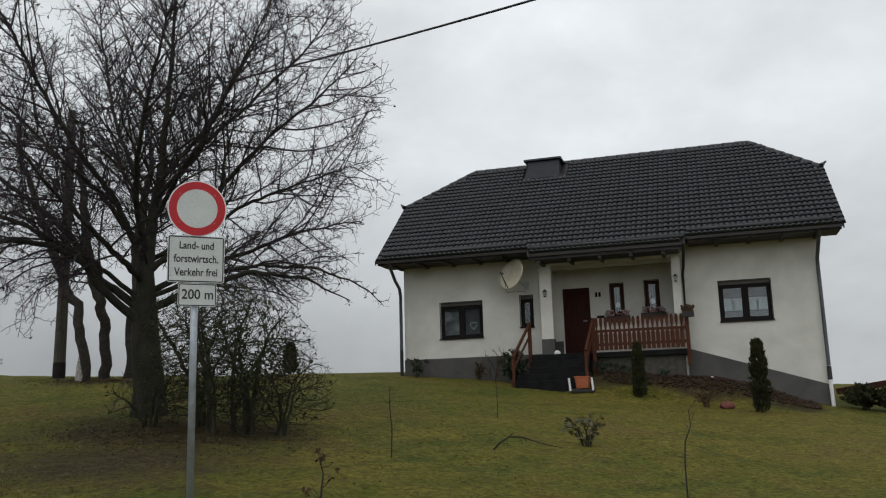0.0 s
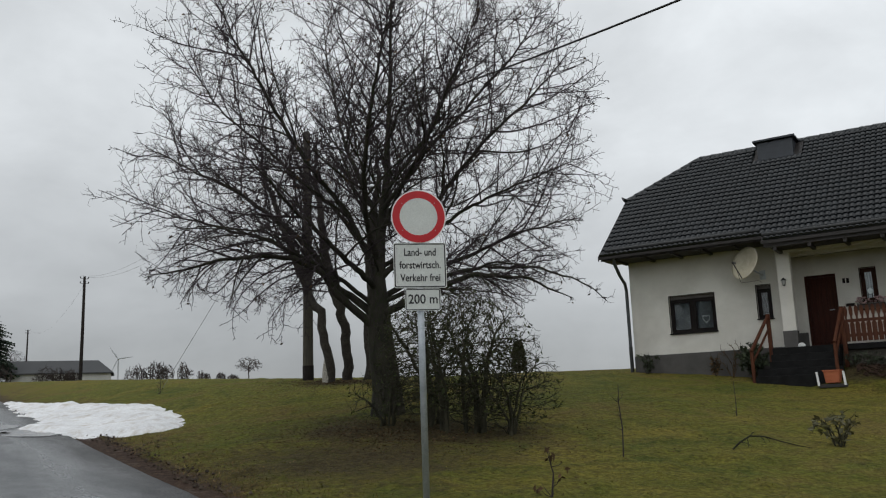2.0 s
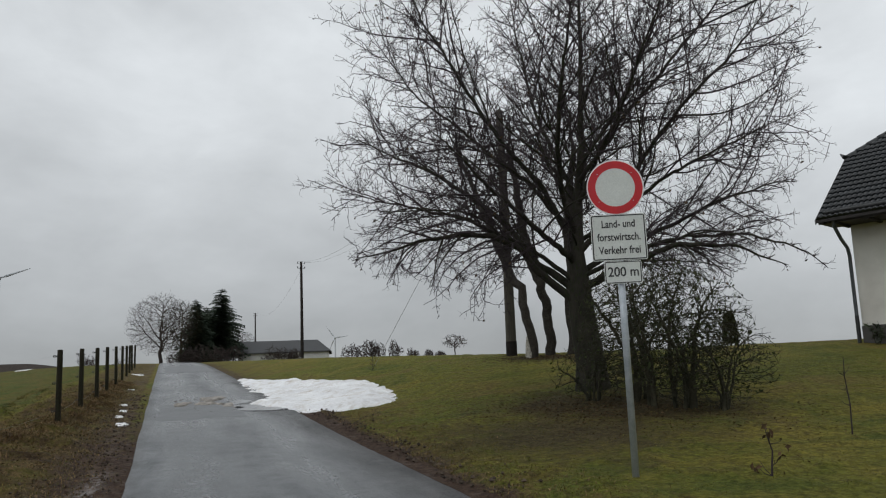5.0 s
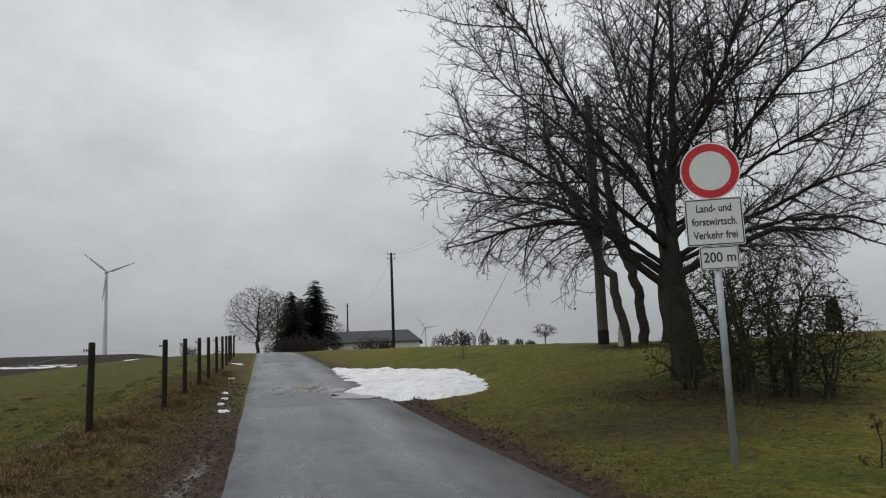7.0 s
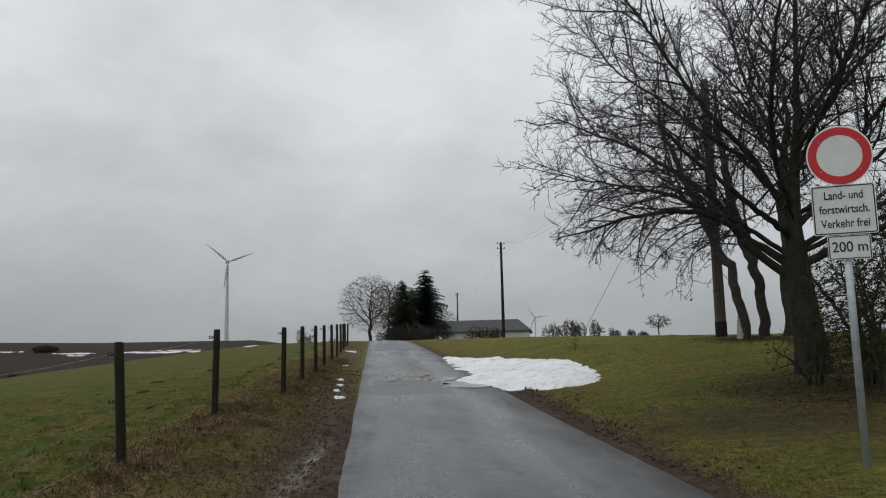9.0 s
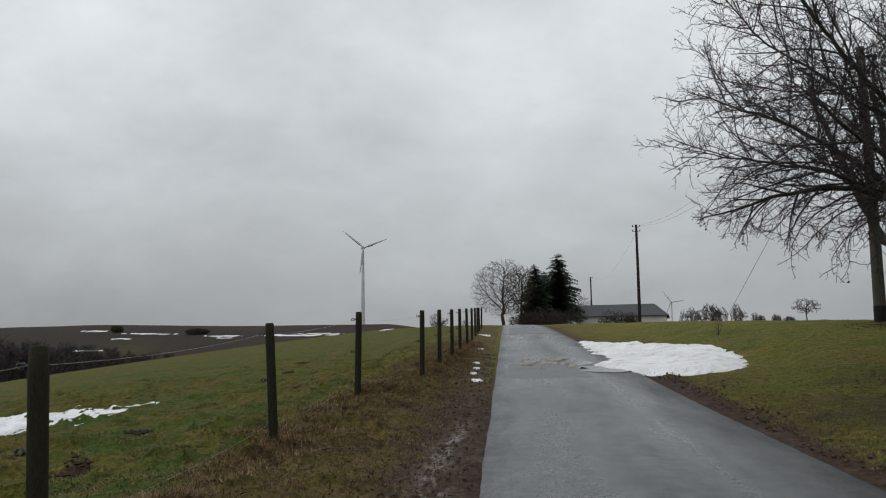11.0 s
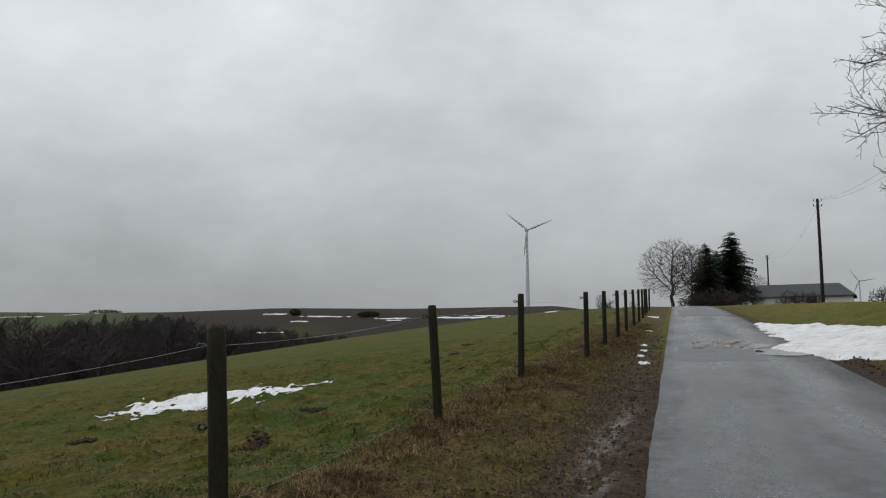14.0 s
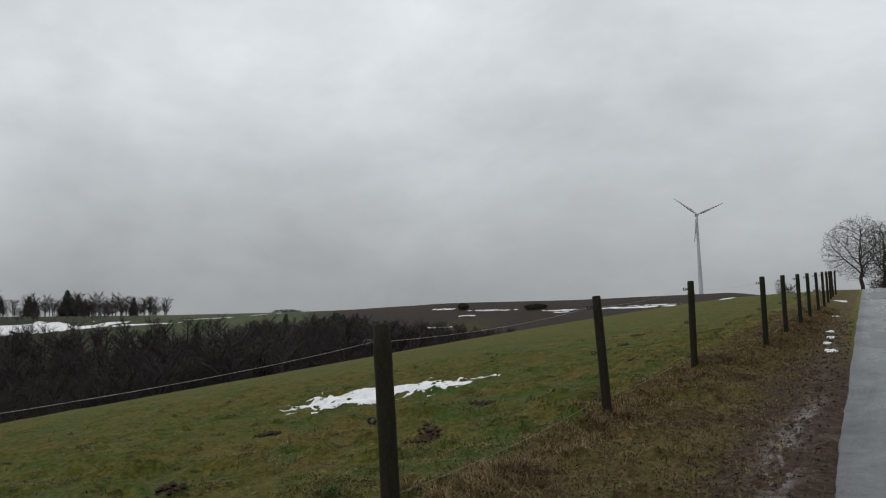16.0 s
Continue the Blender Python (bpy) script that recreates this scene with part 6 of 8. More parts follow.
def fruit_tree():
    """Boughs that fork three times, down to short crooked spurs."""
    rng = np.random.default_rng(6)
    tree = thing("fruit_tree", TREE_M, label="large bare fruit tree with dense dark twigs", category="tree")
    fine = Tubes()
    feet, ways, sizes, thick, ends = [], [], [], [], []
    branches = []

    def spurs(pts, rad, gap, first, lo, hi):
        for p, w, f, r in forks(pts, rad, gap, first, (40, 85), rng):
            feet.append(p)
            ways.append(w)
            sizes.append(rng.uniform(lo, hi) * (1.15 - 0.4 * f))
            thick.append(min(r * 0.8, 0.0046))

    def twiggy(pts, rad, reach, gap):
        """Thin shoots and spurs along a branch."""
        for p, w, f, r in forks(pts, rad, gap, 0.10, (35, 72), rng):
            length = rng.uniform(0.18, 0.80) * (1.1 - 0.5 * f) * reach
            low = p[2] < 3.4
            q = shoot(p, w, length, 0.10, rng, 0.15, lambda k: (-0.03 if k < 0.6 else 0.08) if low else 0.035, 1.06)
            rq = np.linspace(min(max(0.0062, r * 0.5), 0.010), 0.0046, len(q))
            fine.add(q, rq, 3)
            spurs(q, rq, 0.105, 0.12, 0.05, 0.24)
            ends.append(q[-1])
        spurs(pts, rad, 0.16, 0.1, 0.04, 0.18)

    for k, (_, raw) in enumerate(BOUGHS):
        raw = np.array(raw, float)
        pts = [raw[0]]
        for p, q in zip(raw, raw[1:]):
            n = max(1, round(np.linalg.norm(q - p) / 0.16))
            pts += [p + (q - p) * (i + 1) / n for i in range(n)]
        pts = np.array(pts)
        wob = np.cumsum(rng.normal(0, 0.016, pts.shape), axis=0)
        wob -= np.linspace(0, 1, len(pts))[:, None] * wob[-1]
        pts = pts + wob * (0.35 if k == 0 else 1.0)
        s = np.linspace(0, 1, len(pts))
        if k == 0:
            rad = np.interp(pts[:, 2], [-0.35, 0.1, 0.5, 1.0, 1.9, 2.8, 3.8, 5.0, 6.2, 7.5, 8.8, 10.0], [0.44, 0.34, 0.295, 0.275, 0.240, 0.150, 0.100, 0.072, 0.052, 0.036, 0.023, 0.009])
        else:
            foot = 0.046 if k > 12 else 0.082 if raw[0][2] < 2.0 else 0.060 if raw[0][2] < 3.2 else 0.047
            rad = foot * (1 - s) ** 0.9 + 0.007
            rad[0] *= 1.25
        t = Tubes()
        t.add(pts, rad, 16 if k == 0 else 9)
        t.make("trunk" if k == 0 else "limb", "bark", tree)
        # side branches, each with smaller ones
        for p, w, f, r in forks(pts, rad, 0.17, 0.30 if k == 0 else 0.16, (38, 78), rng):
            away = p - np.array([-0.1, 0, 2.4])
            w = w + 0.30 * away / np.linalg.norm(away)
            w /= np.linalg.norm(w)
            low = p[2] < 3.2
            length = rng.uniform(1.0, 3.0) * (1.15 - 0.40 * f)
            q = shoot(p, w, length, 0.14, rng, 0.075, lambda a: (-0.055 if a < 0.75 else 0.05) if low else 0.015, rng.uniform(0.93, 1.05))
            q = q[:max(3, int((q[:, 2] > 2.4 - 0.22 * np.abs(q[:, 0])).sum()))]
            r0 = min(r * 0.5, 0.0055 + 0.0046 * length)
            rq = r0 * (1 - np.linspace(0, 1, len(q))) ** 0.8 + 0.0056
            branches.append((r0, q, rq))
            for p2, w2, f2, r2 in forks(q, rq, 0.44, 0.15, (36, 74), rng):
                away = p2 - np.array([-0.1, 0, 2.8])
                w2 = w2 + 0.30 * away / np.linalg.norm(away)
                w2 /= np.linalg.norm(w2)
                low = p2[2] < 3.4
                q2 = shoot(p2, w2, rng.uniform(0.5, 1.45) * (1.1 - 0.4 * f2), 0.11, rng, 0.11, lambda a: (-0.04 if a < 0.6 else 0.07) if low else 0.02, rng.uniform(0.98, 1.09))
                rq2 = np.linspace(min(r2 * 0.7, 0.0095), 0.0050, len(q2))
                fine.add(q2, rq2, 3)
                twiggy(q2, rq2, 0.85, 0.19)
            twiggy(q, rq, 0.9, 0.30)
        tail = pts[int(len(pts) * 0.55):]
        twiggy(tail, rad[int(len(pts) * 0.55):], 1.0, 0.15)
    branches.sort(key=lambda b: -b[0])
    for n, (r0, q, rq) in enumerate(branches):
        if n < 60:
            t = Tubes()
            t.add(q, rq, 6)
            t.make("branch", "bark", tree)
        else:
            fine.add(q, rq, 4)
    p, w, L = np.array(feet), np.array(ways), np.array(sizes)[:, None]
    mid = p + w * L * 0.5 + rng.normal(0, 0.10, p.shape) * L
    end = p + w * L + np.array([0, 0, 0.16]) * L + rng.normal(0, 0.12, p.shape) * L
    fine.add_many(p, mid, end, np.array(thick))
    crown = fine.make("crown", "twig", tree)
    crown["kind"] = "stuff"
    return tree, np.array(ends)


big_tree, tree_tips = fruit_tree()


def leaf_cards(name, spots, size, mat, parent, seed, label=""):
    """Many small folded leaves in one mesh."""
    rng = np.random.default_rng(seed)
    n = len(spots)
    u = rng.normal(0, 1, (n, 3))
    u /= np.linalg.norm(u, axis=1, keepdims=True)
    w = np.cross(u, rng.normal(0, 1, (n, 3)))
    w /= np.linalg.norm(w, axis=1, keepdims=True) + 1e-9
    s = size * rng.uniform(0.6, 1.4, (n, 1))
    up = np.cross(u, w)
    spots = np.asarray(spots)
    v = np.stack([spots - u * s, spots + w * s * 0.5 + up * s * 0.15, spots + u * s, spots - w * s * 0.5 + up * s * 0.15], 1).reshape(-1, 3)
    f = np.arange(n * 4).reshape(-1, 4)
    f = np.concatenate([f[:, [0, 1, 2]], f[:, [0, 2, 3]]])
    ob = link_mesh(name, v, f, mat, parent, label)
    ob["kind"] = "stuff"
    return ob


leaf_cards("withered_leaves", tree_tips[::9] - np.array([0, 0, 0.03]), 0.036, "dry_leaf", big_tree, 4, "a few curled dry leaves")


def shrub(name, x, y, stems, spread_r, h, n_buds, seed, tags, mat="shrub_twig", tip=0.0035, stride=0.09, kill=0.14, trunk_r=None, squash=0.9, base_z=0.35, twig_len=0.12, leaves=0, leaf_mat="bush_leaf", leaf_size=0.03, wobble=0.22, mid=0.58):
    rng = np.random.default_rng(seed)
    paths = []
    for k in range(stems):
        a = 2 * math.pi * k / stems + rng.uniform(-0.4, 0.4)
        d = rng.uniform(0.3, 0.8) * spread_r
        r0 = rng.uniform(0.02, 0.22) * spread_r
        hz = h * rng.uniform(0.45, 0.8)
        p0 = np.array([r0 * math.cos(a), r0 * math.sin(a), -0.1])
        p3 = np.array([d * math.cos(a), d * math.sin(a), hz])
        p1 = p0 * 0.9 + np.array([rng.uniform(-0.05, 0.05), rng.uniform(-0.05, 0.05), hz * 0.35])
        p2 = (p1 + p3) / 2 + np.array([0, 0, hz * 0.08])
        paths.append((None, [p0, p1, p2, p3]))
    b = in_ball(n_buds, (0, 0, h * mid), (spread_r, spread_r * squash, h * 0.46), seed + 1)
    b = b[b[:, 2] > base_z * h * 0.5]
    P, par = grow(paths, b, spread_r * 0.8, kill, stride, 60, seed, (0, 0, 0.05), wobble)
    ob, P, r = plant(name, P, par, tip, Matrix.Translation(on_ground(x, y)), tags, mat, mat, stems, 0.7, twig_len, seed, 0.0, trunk_r, "stem")
    if leaves:
        pick = P[rng.integers(0, len(P), leaves)]
        pick = pick[pick[:, 2] > 0.15 * h] + rng.normal(0, 0.03, (int((pick[:, 2] > 0.15 * h).sum()), 3))
        leaf_cards("leaves", pick, leaf_size, leaf_mat, ob, seed)
    return ob


UNDER = dict(label="tangled thorny shrub with dark bare twigs under the tree", category="shrub", group="thicket under the tree")
THORN = dict(tip=0.0042, stride=0.10, kill=0.115, base_z=0.06, leaf_mat="under_leaf", leaf_size=0.034, mid=0.47)
shrub("thorn_shrub", -7.97, 12.80, 5, 1.30, 2.75, 2900, 21, UNDER, trunk_r=0.034, leaves=1500, **THORN)
shrub("thorn_shrub", -7.50, 12.92, 3, 1.15, 2.5, 2500, 22, UNDER, trunk_r=0.045, leaves=1100, **THORN)
shrub("thorn_shrub", -8.75, 13.25, 5, 1.05, 2.8, 2400, 23, UNDER, trunk_r=0.030, leaves=1000, **THORN)
shrub("thorn_shrub", -9.45, 12.95, 6, 0.75, 1.15, 700, 24, UNDER, trunk_r=0.022, leaves=200, **THORN)
shrub("thorn_shrub", -6.95, 13.05, 5, 0.95, 1.55, 1400, 25, UNDER, trunk_r=0.024, leaves=350, **THORN)


def birch(pts, top, rad, seed, crown_c, crown_r, lab):
    base = np.array(pts[0])
    m = Matrix.Translation(Vector(base))
    loc = [tuple(np.array(p) - base) for p in pts]
    loc[0] = (loc[0][0], loc[0][1], -0.4)
    last = np.array(loc[-1])
    end = np.array(top) - base
    mid = [tuple(last + (end - last) * k / 4 + np.array([0.12 * math.sin(k * 2 + seed), 0.1 * math.cos(k * 3 + seed), 0])) for k in range(1, 5)]
    b = in_ball(1100, np.array(crown_c) - base, crown_r, seed)
    P, par = grow([(None, loc + mid)], b, 2.2, 0.25, 0.2, 60, seed, (0, 0, -0.12), 0.15)
    ob, P, r = plant("birch_tree", P, par, 0.0045, m, dict(label=lab, category="tree", group="birches by the pole"), "birch_bark", "twig", 6, 0.8, 0.5, seed, 0.75, rad)
    if seed != 31:
        return ob
    t = Tubes()
    t.add([(0, 0, -0.3), (0.0, 0, 0.1), (0.0, 0, 0.45), (0.0, 0, 0.75)], [rad * 1.35, rad * 1.2, rad * 1.05, rad * 0.7], 12)
    t.make("root_flare", "birch_white" if seed == 31 else "birch_bark", ob)
    return ob


birch([(-15.65, 18.55, 2.36), (-15.55, 18.5, 3.0), (-15.55, 18.4, 3.75), (-15.65, 18.35, 4.4), (-15.95, 18.2, 4.75), (-16.1, 18.1, 5.2), (-16.25, 18.0, 5.7)], (-17.4, 17.6, 9.2), 0.125, 31, (-17.0, 17.8, 7.6), (2.2, 2.0, 2.2), "leaning birch with a crooked trunk and pale root")
birch([(-15.72, 19.41, 2.50), (-15.58, 19.31, 3.3), (-15.48, 19.27, 3.9), (-15.57, 19.05, 4.6), (-15.75, 18.9, 5.1), (-15.8, 18.8, 5.8)], (-16.2, 18.6, 9.6), 0.135, 32, (-16.0, 18.8, 8.0), (1.9, 1.9, 2.0), "birch with a bent grey trunk")
birch([(-15.15, 19.7, 2.50), (-15.01, 19.66, 3.1), (-14.92, 19.58, 3.8), (-14.8, 19.48, 4.6)], (-14.4, 19.4, 9.4), 0.145, 33, (-14.2, 19.4, 7.8), (1.9, 1.9, 2.0), "upright birch with a grey trunk")


# ---- garden plants ----
def cypress(x, y, h, r, seed, label):
    cy = thing("cypress", Matrix.Translation(on_ground(x, y)), label=label, category="conifer", group="columnar conifers")
    t = Tubes()
    t.add([(0, 0, -0.1), (0, 0, h * 0.5), (0, 0, h * 0.92)], [r * 0.16, r * 0.1, 0.008], 6)
    t.make("trunk", "bark", cy)
    rng = np.random.default_rng(seed)
    n = int(2600 * h * r / 0.45)
    z = rng.random(n) ** 0.85 * h
    k = z / h
    prof = r * np.where(k < 0.12, 0.55 + 3.7 * k, 1.0) * np.sqrt(np.clip(1 - k**2.2, 0, 1)) * (1 + 0.14 * np.sin(k * 19 + seed))
    a = rng.random(n) * 2 * math.pi
    q = prof * np.sqrt(rng.random(n)) ** 0.4 * (1 + 0.10 * np.sin(a * 3 + k * 9))
    spots = np.stack([q * np.cos(a), q * np.sin(a), z + 0.03], -1)
    up = np.stack([0.5 * np.cos(a), 0.5 * np.sin(a), np.ones(n)], -1) + rng.normal(0, 0.35, (n, 3))
    up /= np.linalg.norm(up, axis=1, keepdims=True)
    w = np.cross(up, rng.normal(0, 1, (n, 3)))
    w /= np.linalg.norm(w, axis=1, keepdims=True)
    s = rng.uniform(0.05, 0.11, (n, 1))
    v = np.stack([spots, spots + up * s * 0.6 + w * s * 0.35, spots + up * s * 1.4, spots + up * s * 0.6 - w * s * 0.35], 1).reshape(-1, 3)
    ob = link_mesh("foliage", v, np.arange(n * 4).reshape(-1, 4), "cypress", cy, "dense dark green scale foliage")
    ob["kind"] = "stuff"


cypress(-1.95, 22.9, 1.35, 0.155, 1, "young dark columnar cypress below the porch")
cypress(0.92, 21.95, 1.66, 0.19, 2, "dark columnar cypress on the lawn before the house")
cypress(-13.4, 25.7, 0.98, 0.22, 3, "dark cone-shaped cypress on the lawn's crest")

shrub("rhododendron", -2.18, 14.55, 7, 0.36, 0.55, 60, 51, dict(label="small rhododendron with drooping olive leaves", category="shrub"), tip=0.005, stride=0.06, kill=0.10, trunk_r=0.012, leaves=170, leaf_mat="olive_leaf", leaf_size=0.055, twig_len=0.06)
shrub("garden_shrub", -5.62, 24.6, 6, 0.40, 0.95, 220, 52, dict(label="evergreen shrub against the house plinth", category="shrub"), tip=0.0075, stride=0.08, kill=0.11, trunk_r=0.015, leaves=1600, leaf_mat="bush_leaf", leaf_size=0.055)
shrub("garden_shrub", -6.25, 24.85, 5, 0.42, 0.95, 90, 53, dict(label="bare rose bush with reddish stems by the wall", category="shrub"), mat="dry_leaf", tip=0.0075, stride=0.09, kill=0.16, trunk_r=0.009, twig_len=0.1)
shrub("garden_shrub", -8.65, 24.8, 5, 0.30, 0.62, 40, 54, dict(label="spindly dark plant with seed heads by the wall", category="shrub"), tip=0.0075, stride=0.08, kill=0.12, trunk_r=0.009, leaves=130, leaf_mat="bush_leaf", leaf_size=0.07)
shrub("garden_shrub", -6.72, 24.85, 3, 0.15, 0.62, 24, 55, dict(label="small dark dried plant by the wall", category="shrub"), tip=0.0075, stride=0.07, kill=0.10, trunk_r=0.009, leaves=90, leaf_mat="dry_leaf", leaf_size=0.06)
shrub("garden_shrub", -0.35, 22.3, 7, 0.32, 0.45, 90, 56, dict(label="low brown leafless shrub on the lawn", category="shrub"), mat="dry_leaf", tip=0.005, stride=0.06, kill=0.09, trunk_r=0.010, leaves=120, leaf_mat="dry_leaf", leaf_size=0.035)
for i, (x, y, s) in enumerate(((-3.1, 24.45, 0.3), (-2.7, 24.4, 0.34), (-2.3, 24.5, 0.28), (-1.4, 24.5, 0.2))):
    shrub("garden_shrub", x, y, 5, s, s * 1.1, 40, 60 + i, dict(label="low evergreen cushion at the porch's foot", category="shrub", group="cushion plants"), tip=0.004, stride=0.05, kill=0.08, trunk_r=0.008, leaves=150, leaf_mat="bush_leaf", leaf_size=0.04)


def sapling(x, y, pts, r, seed, label, side=6, leaves=0):
    sp = thing("sapling", Matrix.Translation(on_ground(x, y)), label=label, category="sapling", group="young trees on the lawn")
    pts = np.array(pts, float)
    t = Tubes()
    t.add(pts, np.linspace(r, r * 0.4, len(pts)), 6)
    t.make("stem", "twig", sp)
    rng = np.random.default_rng(seed)
    t = Tubes()
    spots = []
    for _ in range(side):
        k = rng.integers(1, len(pts))
        p = pts[k - 1] + (pts[k] - pts[k - 1]) * rng.random()
        w = rng.normal(0, 1, 3) * np.array([1, 1, 0.3]) + np.array([0, 0, 0.8])
        w *= rng.uniform(0.08, 0.22) / np.linalg.norm(w)
        t = Tubes()
        t.add([p, p + w * 0.6, p + w + np.array([0, 0, 0.03])], [r * 0.4, r * 0.3, r * 0.2], 4)
        t.make("twig", "twig", sp)
        spots += [p + w + rng.normal(0, 0.02, 3) for _ in range(2)]
    if leaves:
        leaf_cards("dry_leaves", np.array([spots[rng.integers(len(spots))] + rng.normal(0, 0.035, 3) for _ in range(leaves)]), 0.035, "dry_leaf", sp, seed)


sapling(-4.62, 11.95, [(0, 0, -0.1), (0.02, 0, 0.4), (-0.01, 0, 0.75), (0.0, 0, 1.02)], 0.011, 1, "thin bare sapling in the lawn", 5)
sapling(-4.19, 16.62, [(0, 0, -0.1), (0.01, 0, 0.35), (0.0, 0, 0.70)], 0.010, 2, "short bare sapling in the lawn", 4)
sapling(-0.55, 11.32, [(0, 0, -0.1), (0.0, 0, 0.4), (0.02, 0, 0.66), (0.10, 0.0, 0.85), (0.09, 0, 1.05)], 0.012, 3, "forked bare sapling in the lawn", 8)
sapling(-4.31, 8.97, [(0, 0, -0.1), (0.02, 0, 0.12), (0.03, 0.02, 0.26), (0.0, 0.0, 0.40)], 0.013, 4, "stunted sapling with curled brown leaves", 9, 22)
sapling(-20.89, 17.13, [(0, 0, -0.1), (0.02, 0, 0.2), (0.0, 0, 0.45)], 0.014, 5, "small dark weed at the guy wire's foot", 9, 16)


def dead_branch():
    db = thing("dead_branch", Matrix.Translation(on_ground(-3.1, 13.55)) @ Matrix.Rotation(radians(31), 4, "Z"), label="fallen dead branch lying arched on the lawn", category="branch")
    t = Tubes()
    t.add([(-0.42, 0, 0.02), (-0.30, 0.02, 0.12), (-0.15, 0.03, 0.20), (0.05, 0, 0.19), (0.25, -0.02, 0.12), (0.50, 0.02, 0.05), (0.72, 0, 0.0)], [0.014, 0.015, 0.014, 0.012, 0.010, 0.008, 0.004], 6)
    t.make("stick", "bark", db)
    t = Tubes()
    for p, q in (((-0.15, 0.03, 0.20), (-0.04, 0.10, 0.27)), ((0.05, 0, 0.19), (0.16, 0.1, 0.10)), ((-0.30, 0.02, 0.12), (-0.12, 0.12, 0.06)), ((0.0, 0, 0.19), (0.02, -0.12, 0.08)), ((-0.2, 0.02, 0.18), (-0.22, -0.1, 0.05))):
        p, q = np.array(p), np.array(q)
        t = Tubes()
        t.add([p, (p + q) / 2 + 0.01, q], [0.008, 0.006, 0.003], 5)
        t.make("twig", "bark", db)


dead_branch()


def rock(x, y, r, mat, label, seed, name="stone"):
    bm = bmesh.new()
    bmesh.ops.create_icosphere(bm, subdivisions=3, radius=r)
    for v in bm.verts:
        v.co *= 1 + 0.22 * noise.noise(v.co * (2.2 / r) + Vector((seed, 0, 0)))
        v.co.z *= 0.7
    ob = part(name, bm, mat, None, "", True)
    ob.location = on_ground(x, y, r * 0.35)
    return tagged(ob, label, "stone")


rock(0.15, 22.35, 0.17, "stone", "round dark red stone on the lawn", 1)
rock(-0.15, 24.55, 0.08, "white_paint", "small white stone in the flower bed", 2)


# ---- the farm on the crest ----
def bearing(az, r):
    return -0.2 - r * math.sin(radians(az)), 0.45 + r * math.cos(radians(az))


def bare_tree(x, y, h, w, seed, label, name="bare_tree", n=900, trunk=0.2, tip=0.016, cat="tree", clear=0.28, group="", mat="far_bark"):
    paths = [(None, [(0, 0, -0.8), (0, 0, h * clear), (0.05 * w, 0, h * 0.55), (0, 0.03 * w, h * 0.85)])]
    rng = np.random.default_rng(seed)
    for k in range(7):
        a = k * 2.4 + rng.uniform(-0.3, 0.3)
        s = h * (clear + 0.05 * k)
        d = w * rng.uniform(0.25, 0.4)
        paths.append((0, [(0, 0, s), (d * 0.5 * math.cos(a), d * 0.5 * math.sin(a), s + h * 0.14), (d * math.cos(a), d * math.sin(a), s + h * 0.26)]))
    b = in_ball(n, (0, 0, h * (0.5 + clear / 2)), (w / 2, w / 2, h * (0.5 - clear / 2.2)), seed)
    P, par = grow(paths, b, w * 0.3, w * 0.036, w * 0.03, 60, seed, (0, 0, 0.12), 0.15)
    tags = dict(label=label, category=cat)
    if group:
        tags["group"] = group
    return plant(name, P, par, tip, Matrix.Translation(on_ground(x, y)), tags, mat, mat, 8, 0.9, w * 0.05, seed, 0.0, trunk)[0]


def spruce(x, y, h, w, seed, label):
    sp = thing("spruce", Matrix.Translation(on_ground(x, y)), label=label, category="conifer", group="spruces by the farm")
    t = Tubes()
    t.add([(0, 0, -0.8), (0, 0, h * 0.5), (0, 0, h * 0.97)], [w * 0.05, w * 0.03, 0.02], 8)
    t.make("trunk", "bark", sp)
    rng = np.random.default_rng(seed)
    verts, faces, n = [], [], 0
    z = h * 0.10
    while z < h * 0.985:
        k = z / h
        reach = w / 2 * (1 - k) ** 0.52 * (0.72 + 0.45 * rng.random()) + 0.10
        for a in np.arange(rng.random() * 2, rng.random() * 2 + 2 * math.pi, 2 * math.pi / (13 + 12 * (1 - k))):
            L = reach * rng.uniform(0.45, 1.2)
            dz = h * rng.uniform(-0.03, 0.03)
            d = np.array([math.cos(a), math.sin(a), 0])
            s = np.array([-math.sin(a), math.cos(a), 0])
            for j in range(8):
                f = (j + 0.5) / 8
                c = d * L * f + np.array([0, 0, z + dz + 0.16 * L * f - 0.34 * L * f * f])
                ww = L * 0.27 * (1 - f * 0.5)
                for sd in (-1, 1):
                    tipv = c + d * L * 0.12 + s * sd * ww * rng.uniform(0.7, 1.2) + np.array([0, 0, -ww * rng.uniform(0.2, 0.7)])
                    verts += [c, c + d * L * 0.14 + np.array([0, 0, 0.02]), tipv]
                    faces.append((n, n + 1, n + 2))
                    n += 3
        z += h * 0.014 * (1 + 0.7 * rng.random())
    ob = link_mesh("foliage", np.array(verts), np.array(faces), "spruce", sp, "dense dark needle branches")
    ob["kind"] = "stuff"
    return sp


